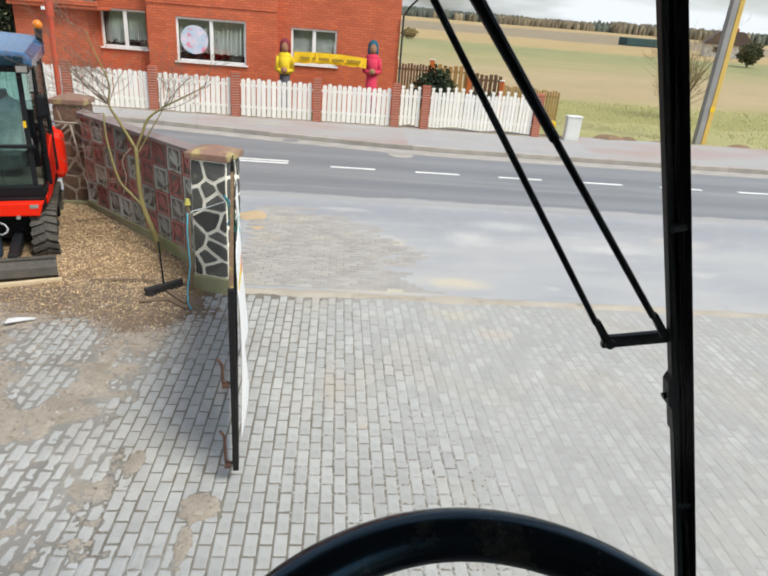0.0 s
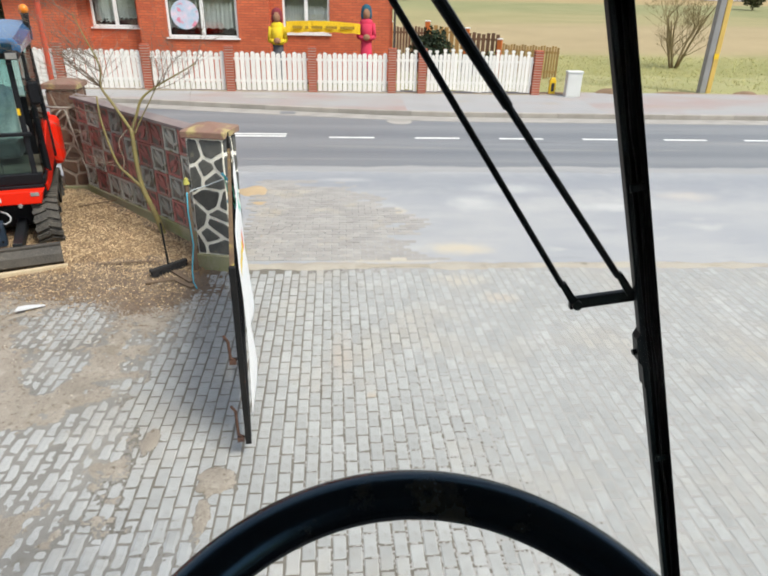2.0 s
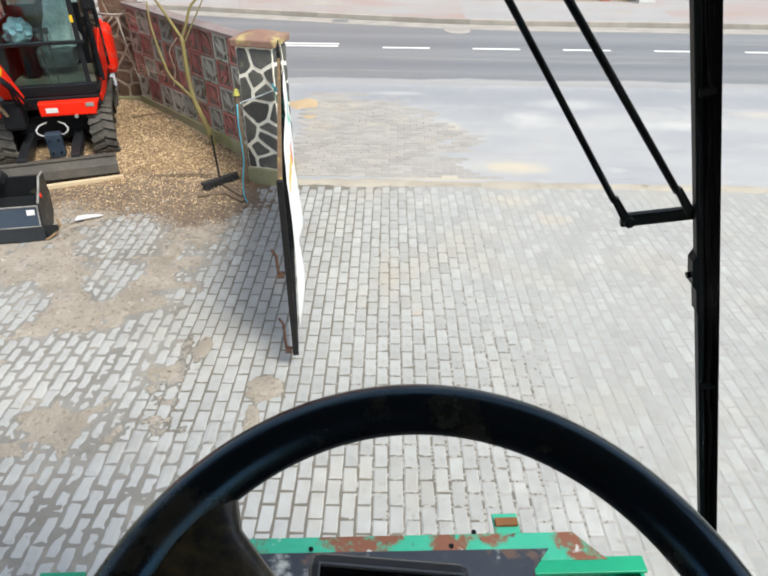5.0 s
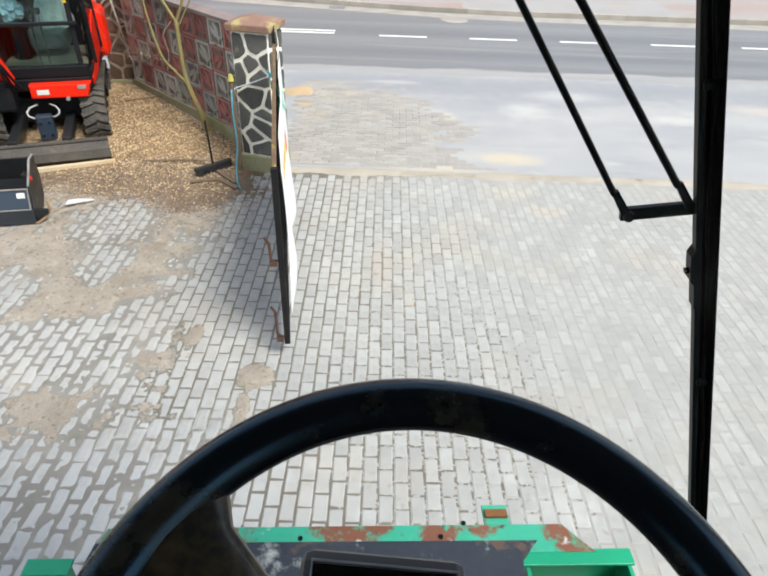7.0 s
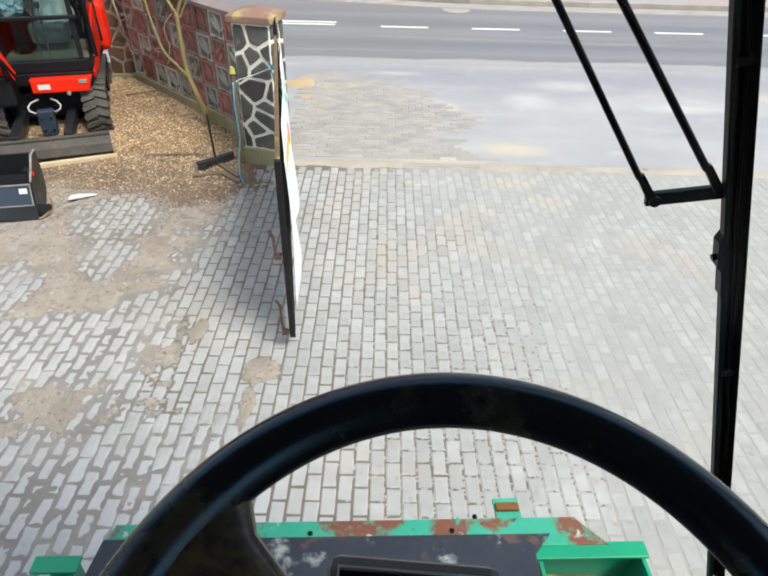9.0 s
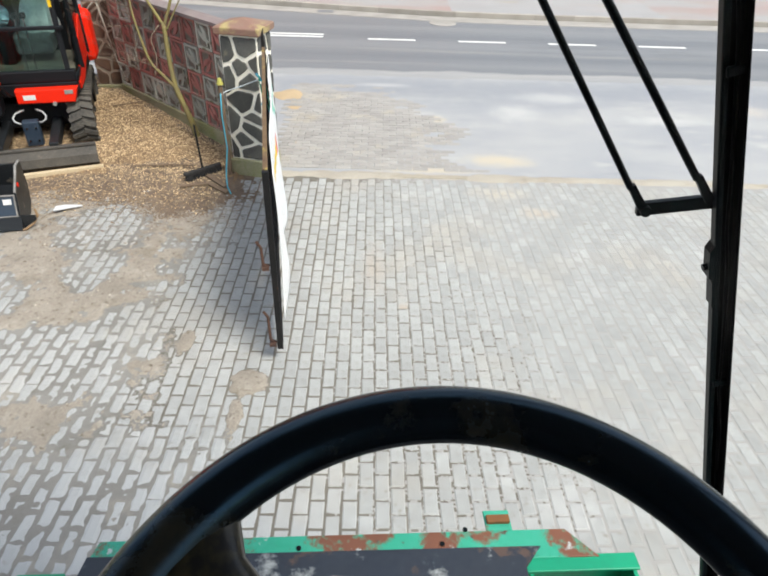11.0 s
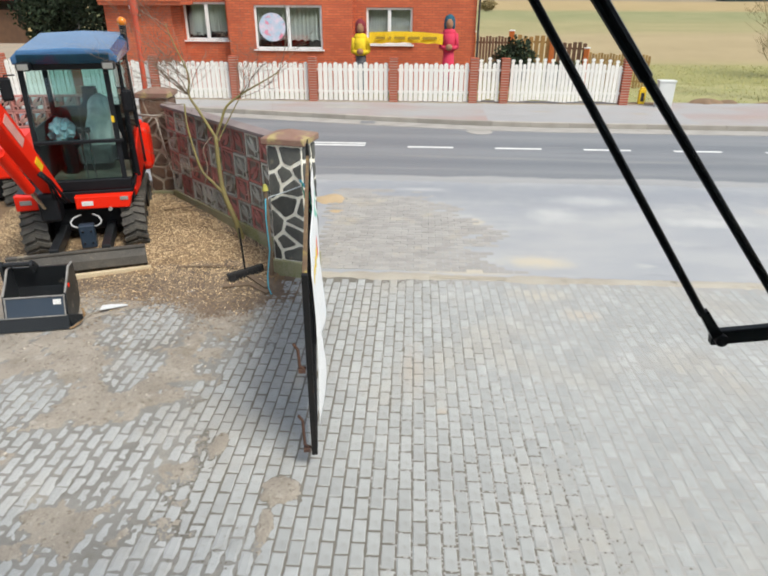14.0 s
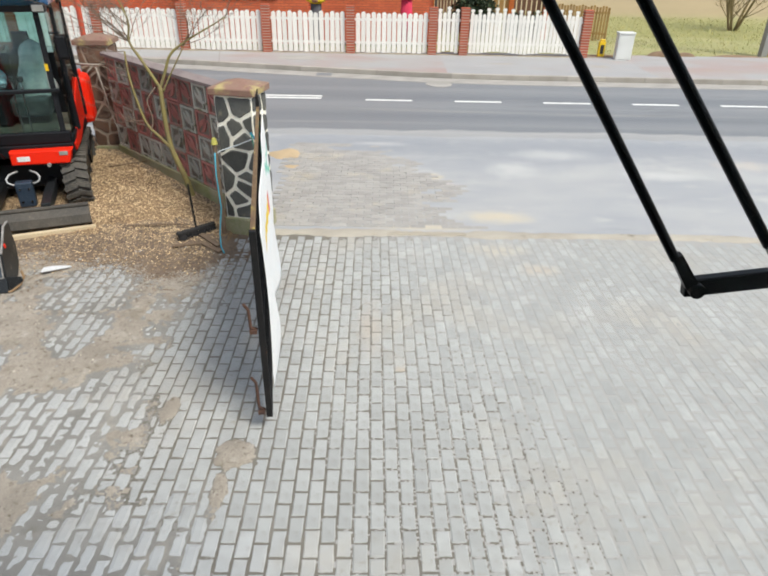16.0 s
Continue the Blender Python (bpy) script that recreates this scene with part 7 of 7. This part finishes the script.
bucket_part("red_tag", rod(BM(), (-0.036, 0.27, 0.44), (-0.030, 0.27, 0.44), 0.028, n=12), M_RED, "red round tag")
bucket_part("pin", rod(BM(), (-0.74, 0.44, 0.66), (-0.38, 0.44, 0.66), 0.026, n=14), M_GUN, "thick round pivot pin")
for x, low in ((-0.72, 0.36), (-0.41, 0.56)):
    bucket_part("ear", prism(BM(), [(0.40, low), (0.58, low + 0.02), (0.50, 0.66), (0.44, 0.705), (0.38, 0.66)], x - 0.016, x + 0.016, m=SIDE), M_GUN)
# timber under the blade
solid("timber", box(BM(), -0.46, 0.46, -0.03, 0.03, 0, 0.055, 0.006), material("pale_timber", (0.60, 0.50, 0.34), (0.48, 0.38, 0.24), rough=0.85, scale=4, grain=50, bump=0.3), "pale squared timber lying before the dozer blade", "timber", m=EX @ pose(0.34, -0.92, 0.02, 0, 0, 2))
# a second crawler machine beside it
ex2 = thing("crawler_machine", pose(-6.75, 9.3, 0.02, 0, 0, 20), "second low red crawler machine behind the digger", "crawler machine")
track(ex2, 0.35, 0.72, -0.2, 1.7, 0.52)
track(ex2, -0.72, -0.35, -0.2, 1.7, 0.52)
part("chassis", box(BM(), -0.4, 0.4, 0.1, 1.5, 0.2, 0.6, 0.03), M_BLACK, ex2)
bd = part("body", prism(BM(), [(-0.66, 0.56), (0.60, 0.56), (0.66, 0.75), (0.60, 1.02), (-0.62, 1.02)], -0.1, 1.6, bevel=0.03), M_RED, ex2, "low red body")
part("grille", box(BM(), 0.2, 0.5, -0.11, -0.095, 0.85, 0.97, 0.004), M_LENS, bd)

# ---- the harvester that carries the eye: wheel, wiper, screen, front ----
# brown spots hold both rubber wear and the rim's warm sheen
M_WHEEL = material("wheel_rubber", (0.004, 0.006, 0.008), (0.007, 0.008, 0.009), rough=0.22, scale=7, grain=120, bump=0.06, coat=0.0, spec=0.45, spots=(0.080, 0.062, 0.030), spot_scale=8, spot_at=0.53, spot_rough=0.5, spot_soft=0.25, more=[((0.085, 0.065, 0.03), 60.0, 0.66, 0.06, (1, 1, 1))])
# brown mix holds the spoke's wear and its warm glint, set in colour
M_SPOKE = material("worn_glint_spoke", (0.095, 0.073, 0.034), (0.010, 0.010, 0.009), rough=0.30, scale=9, grain=140, amount=0.5, bump=0.12, more=[((0.012, 0.011, 0.010), 70.0, 0.62, 0.06, (1, 1, 1))])
b_ = M_WHEEL.node_tree.nodes["Principled BSDF"]
b_.inputs["Specular Tint"].default_value = (0.30, 0.66, 1.0, 1)
b_.inputs["IOR"].default_value = 1.55
M_WIPER = material("wiper_black", (0.0022, 0.0045, 0.006), (0.005, 0.0085, 0.010), spec=0.14, rough=0.38, scale=9, grain=90, bump=0.08)
M_WRUB = material("wiper_rubber", (0.0018, 0.002, 0.0025), spec=0.15, rough=0.6, bump=0.05)
M_GREEN = material("harvester_green", (0.0, 0.33, 0.17), (0.0, 0.26, 0.13), rough=0.45, scale=5, grain=60, amount=0.4, bump=0.06)
M_GREENRUST = material("chipped_green", (0.02, 0.36, 0.22), (0.05, 0.40, 0.27), rough=0.6, scale=6, grain=60, bump=0.25, spots=(0.20, 0.075, 0.04), spot_scale=4.5, spot_at=0.51, more=[((0.52, 0.56, 0.53), 11.0, 0.61, 0.04, (1, 1, 1)), ((0.10, 0.05, 0.035), 26.0, 0.62, 0.05, (1, 1, 1))])
M_NAVY = material("dark_platform", (0.016, 0.024, 0.038), (0.028, 0.036, 0.050), rough=0.6, scale=5, grain=60, bump=0.2, spots=(0.35, 0.37, 0.36), spot_scale=4.0, spot_at=0.55, more=[((0.10, 0.06, 0.045), 9.0, 0.60, 0.06, (1, 1, 1)), ((0.02, 0.16, 0.13), 3.0, 0.62, 0.05, (1, 1, 1))])
M_SCREEN = material("dark_screen", (0.006, 0.006, 0.007), rough=0.12, bump=0)
M_BEZEL = material("bezel", (0.035, 0.037, 0.042), (0.05, 0.05, 0.055), rough=0.45, bump=0.05)
M_TRIMLINE = material("trim_line", (0.35, 0.37, 0.40), rough=0.4, bump=0)
HARV = Vector((-0.024, 0.02, 0.0))
WC = Vector((0.2745, 0.2633, 2.9251)) + HARV
TX, TY = radians(-4.53), radians(18.23)
ux, uy = Vector((math.cos(TX), 0, math.sin(TX))), Vector((0, math.cos(TY), math.sin(TY)))
uy = (uy - ux * uy.dot(ux)).normalized()
uz = ux.cross(uy)
WM = Matrix(((ux.x, uy.x, uz.x, WC.x), (ux.y, uy.y, uz.y, WC.y), (ux.z, uy.z, uz.z, WC.z), (0, 0, 0, 1)))
wheel = thing("steering_wheel", WM, "black steering wheel with worn rubber rim", "steering wheel")
bm = BM()
tube(bm, [(0.1977 * math.cos(a), 0.1977 * math.sin(a), 0) for a in np.linspace(0, 2 * math.pi, 161)[:-1]], 0.0177, 28, True)
part("rim", bm, M_WHEEL, wheel, smooth=True)


def spoke(angle):
    bm, rings = BM(), []
    for s, w, t, drop in ((0.194, 0.066, 0.013, 0.0), (0.180, 0.044, 0.013, -0.002), (0.162, 0.028, 0.012, -0.005), (0.13, 0.0205, 0.012, -0.012), (0.09, 0.021, 0.012, -0.024), (0.04, 0.026, 0.014, -0.036)):
        rings.append([bm.verts.new((s, w * math.cos(q), drop + t * math.sin(q))) for q in np.linspace(0, 2 * math.pi, 17)[:-1]])
    for a, b in zip(rings, rings[1:]):
        for k in range(16):
            bm.faces.new((a[k], a[(k + 1) % 16], b[(k + 1) % 16], b[k]))
    bm.faces.new(rings[0])
    bm.faces.new(rings[-1])
    bmesh.ops.recalc_face_normals(bm, faces=bm.faces)
    ob = part("spoke", bm, M_SPOKE, wheel, smooth=True)
    ob.matrix_local = pose(0, 0, 0, 0, 0, angle)
    return ob


for a in (149, 329):
    spoke(a)
bm = BM()
rod(bm, (0, 0, -0.055), (0, 0, -0.018), 0.062, 0.05, 28)
part("hub", bm, M_WHEEL, wheel, smooth=False)
# display on the column
disp = thing("display", WM @ pose(-0.025, 0.052, -0.080, 0, 1.5, 0) @ Matrix.Diagonal((0.88, 1, 1, 1)), "small dark display in a grey bezel on the steering column", "display")
part("housing", box(BM(), -0.068, 0.068, -0.055, 0.067, -0.03, 0.0, 0.010), M_BEZEL, disp)
part("screen", box(BM(), -0.058, 0.058, -0.045, 0.056, -0.004, 0.002, 0.001), M_SCREEN, disp, "blank black screen")
for k, (x0, x1, y0, y1) in enumerate(((-0.060, 0.060, 0.0565, 0.058), (-0.060, -0.0585, -0.046, 0.0565), (0.0585, 0.060, -0.046, 0.0565))):
    part("trim_line", box(BM(), x0, x1, y0, y1, -0.002, 0.0015), M_TRIMLINE, disp, "thin pale trim line")
part("bracket", box(BM(), -0.03, 0.03, -0.05, 0.02, -0.06, -0.03, 0.005), M_BEZEL, disp)
column = thing("steering_column", pose(*HARV), "dark steering column standing on the cab floor", "steering column")
part("tube", rod(BM(), WC - HARV - uz * 0.05, (0.30, 0.45, 1.64), 0.035, 0.06, 18), M_BEZEL, column)
part("boot", rod(BM(), (0.295, 0.43, 1.85), (0.30, 0.46, 1.62), 0.075, 0.12, 18), M_WRUB, column)

# wiper on the outside of the windscreen
WY = 0.88
wiper = thing("windscreen_wiper", pose(HARV.x, HARV.y + WY, 0), "black parallel-arm windscreen wiper", "wiper")


def arm(p, q, r, bend, name):
    a = part(name, rod(BM(), (*p[:1], 0, p[1]), (*q[:1], 0, q[1]), r, r, 12), M_WIPER, wiper, smooth=False)
    b = BM()
    x, z = q
    prism(b, [(x - 0.0046, z + 0.002), (x + 0.0040, z + 0.006), (bend[0] + 0.006, bend[1] + 0.003), (bend[0] - 0.003, bend[1] - 0.004)], -0.004, 0.004)
    part("arm_end", b, M_WIPER, a, "flattened end of the arm")
    return a


arm((-0.03, 3.752), (0.529, 2.945), 0.0043, (0.548, 2.920), "arm")
a2 = arm((-0.02, 3.752), (0.607, 2.960), 0.0048, (0.630, 2.932), "arm")
part("sheath", tube(BM(), [(-0.02, 0, 3.752), (0.20, 0, 3.474), (0.424, 0, 3.191)], [0.010, 0.009, 0.0065], 10), M_WIPER, a2, "thick spring sheath of the arm")
bar = part("link_bar", box(BM(), -0.003, 0.092, -0.005, 0.005, -0.0088, 0.0088, 0.0015), M_WIPER, wiper, "flat link bar")
bar.matrix_local = pose(0.549, 0.006, 2.914, 0, -8.5, 0)
part("rivet", rod(BM(), (0.006, -0.012, 0), (0.006, -0.005, 0), 0.007, n=12), M_WIPER, bar)


def blade_x(z):
    return 0.656 + 0.298 * (2.915 - z)


bld = part("blade_beam", BM(), M_WIPER, wiper, "long channel beam of the blade")
bm = BM()
ZT, ZB = 3.62, 2.04
dz = Vector((blade_x(ZB) - blade_x(ZT), 0, ZB - ZT)).normalized()
turn = Matrix.Translation((blade_x(ZT), 0, ZT)) @ pose(0, 0, 0, 0, math.degrees(math.atan2(dz.x, dz.z)), 0)
L = math.hypot(blade_x(ZB) - blade_x(ZT), ZB - ZT)
box(bm, 0.0055, 0.0140, -0.010, 0.006, 0, L, 0.002, m=turn)
box(bm, -0.0085, -0.002, -0.008, 0.008, 0, L, 0.002, m=turn)
old = bld.data
bld.data = mesh_of(bm, "blade_beam", M_WIPER)
bpy.data.meshes.remove(old)
part("blade_rubber", box(BM(), -0.0135, -0.0095, -0.018, 0.012, -0.01, L + 0.02, 0.002, m=turn), M_WRUB, bld, "rubber lip of the blade")
part("blade_web", box(BM(), -0.003, 0.0040, -0.004, 0.002, 0.0, L * 0.985, 0.001, m=turn), M_WRUB, bld)
for s in (0.33, 0.62):
    part("claw", box(BM(), -0.012, 0.010, -0.014, -0.008, L * s, L * s + 0.012, 0.002, m=turn), M_WIPER, bld)
wob = [(-0.001 + 0.003 * math.sin(k * 2.1), -0.012, L * (0.05 + 0.7 * k / 12)) for k in range(13)]
wire = tube(BM(), wob, 0.0022, 6)
bmesh.ops.transform(wire, verts=wire.verts, matrix=turn)
part("washer_hose", wire, M_WRUB, bld, "thin washer hose clipped along the blade", smooth=True)
SC = L * (ZT - 2.875) / (ZT - ZB)
cl = part("clamp", prism(BM(), [(0.013, SC), (0.020, SC + 0.010), (0.021, SC + 0.05), (0.016, SC + 0.06), (0.016, SC + 0.10), (0.013, SC + 0.105)], -0.010, 0.008, m=turn), M_WIPER, wiper, "clamp with a bolt")
part("bolt", rod(BM(), turn @ Vector((0.020, -0.002, SC + 0.036)), turn @ Vector((0.026, -0.002, SC + 0.036)), 0.005, n=6), M_WIPER, cl)
part("pivot_plate", box(BM(), -0.09, 0.05, -0.015, 0.03, 3.735, 3.78, 0.004), M_WIPER, wiper)

# cab shell round the eye, plain
M_CABSHELL = material("cab_lining", (0.035, 0.035, 0.037), (0.045, 0.045, 0.045), rough=0.8, bump=0.1)
shell_t = thing("harvester", pose(*HARV), "green combine harvester standing in the yard", "combine harvester")
part("cab_floor", box(BM(), -0.75, 1.25, -1.0, 0.86, 1.55, 1.62, 0.01), M_CABSHELL, shell_t)
part("cab_roof", box(BM(), -0.80, 1.30, -1.08, 0.90, 3.86, 3.96, 0.03), M_GREEN, shell_t, "green cab roof")
part("cab_lining", box(BM(), -0.75, 1.25, -1.0, 0.84, 3.80, 3.86), M_CABSHELL, shell_t)
M_SCREENGLASS = glass("windscreen_glass", (0.98, 0.985, 0.985), 0.012)
# added out of view, full height to keep rear light off the wheel
part("rear_wall", box(BM(), -0.75, 1.25, -1.08, -1.0, 1.62, 3.80), M_CABSHELL, shell_t)
for x in (-0.80, 1.25):
    part("side_wall", box(BM(), x, x + 0.05, -0.9, 0.78, 1.62, 2.1), M_CABSHELL, shell_t)
    p = part("side_window", box(BM(), x + 0.02, x + 0.026, -0.9, 0.78, 2.1, 3.86), M_SCREENGLASS, shell_t, "large side window of the cab")
    p.visible_shadow = False
    part("side_sill", box(BM(), x, x + 0.05, -1.0, 0.84, 1.55, 1.62), M_CABSHELL, shell_t)
    part("corner_post", box(BM(), x, x + 0.05, 0.78, 0.86, 1.62, 3.86, 0.01), M_CABSHELL, shell_t)
    part("rear_post", box(BM(), x, x + 0.05, -1.0, -0.9, 1.62, 3.86, 0.01), M_CABSHELL, shell_t)
ws = part("windscreen", box(BM(), -0.75, 1.25, 0.850, 0.854, 1.62, 3.80), M_SCREENGLASS, shell_t, "large single-pane windscreen")
ws.visible_shadow = False
part("top_frame", box(BM(), -0.8, 1.3, 0.80, 0.875, 3.70, 3.80, 0.005), M_CABSHELL, shell_t)
part("chassis", box(BM(), -0.6, 1.1, -3.5, 0.7, 0.5, 1.55, 0.03), M_GREEN, shell_t, "green chassis box")
for x in (-0.95, 1.1):
    wh = part("wheel", rod(BM(), (x, -1.0, 0.8), (x + 0.35, -1.0, 0.8), 0.8, n=36), M_RUBBER, shell_t, "large rubber tyre")
    part("rim_disc", rod(BM(), (x - 0.01, -1.0, 0.8), (x + 0.36, -1.0, 0.8), 0.4, n=24), M_GREEN, wh)
# front beam below the windscreen, slightly askew
GZ = 1.50
FRM = pose(0.09, 1.35, GZ, 0, 0, 3.2)
FLAT = Matrix(((1, 0, 0, 0), (0, 0, 1, 0), (0, 1, 0, 0), (0, 0, 0, 1)))
fr = part("front_beam", prism(BM(), [(-0.745, -0.10), (0.84, -0.10), (0.755, 0.0), (-0.72, 0.0)], -0.06, 0.0, m=FRM @ FLAT, bevel=0.004), M_GREENRUST, shell_t, "chipped green front beam with rust")
tab = part("tab", box(BM(), 0.50, 0.585, 0.0, 0.075, -0.012, -0.002, 0.002, m=FRM), M_GREENRUST, fr, "rusty green tab")
part("tab_step", box(BM(), 0.505, 0.58, 0.022, 0.05, -0.002, 0.012, 0.002, m=FRM), material("tab_rust", (0.24, 0.10, 0.03), (0.16, 0.07, 0.03), rough=0.9, scale=20), tab)
for x, y in ((-0.6, -0.03), (-0.1, -0.045), (0.35, -0.045), (0.43, 0.004)):
    part("bolt", rod(BM(), FRM @ Vector((x, y, -0.002)), FRM @ Vector((x, y, 0.004)), 0.008, n=10), M_WIPER, fr)
part("platform", prism(BM(), [(-0.79, -0.40), (0.58, -0.40), (0.60, -0.13), (0.66, -0.062), (-0.74, -0.056)], -0.03, 0.006, m=FRM @ FLAT, bevel=0.003), M_NAVY, shell_t, "dark rubber-coated platform sheet")
for k, (x0, x1, y1) in enumerate(((0.60, 0.955, -0.088), (-0.93, -0.79, -0.10))):
    sb = part("side_bracket", box(BM(), x0, x1, y1 - 0.055, y1, -0.016, -0.004, 0.003, m=FRM), M_GREEN, shell_t, "bright green bracket")
    part("web", box(BM(), x0 + 0.01, x0 + 0.022, y1 - 0.35, y1 - 0.055, -0.35, -0.016, m=FRM), M_GREEN, sb)
    part("web", box(BM(), x1 - 0.022, x1 - 0.01, y1 - 0.35, y1 - 0.01, -0.35, -0.016, m=FRM), M_GREEN, sb)
    part("back_plate", box(BM(), x0 + .022, x1 - .022, y1 - 0.012, y1 - 0.004, -0.35, -0.016, m=FRM), M_GREEN, sb)
part("hydraulic_pipe", rod(BM(), FRM @ Vector((0.56, -0.19, -0.03)), FRM @ Vector((0.78, -0.185, -0.05)), 0.013, n=12), M_RUST, shell_t)
part("hydraulic_block", box(BM(), 0.56, 0.72, -0.27, -0.21, -0.08, -0.03, 0.008, m=FRM), material("teal_valve", (0.02, 0.30, 0.27), rough=0.4), shell_t, "teal hydraulic valve block")
part("support", box(BM(), -0.55, 0.72, 0.7, 1.16, 1.0, GZ - 0.06, 0.02), M_BLACK, shell_t, "dark frame under the platform")
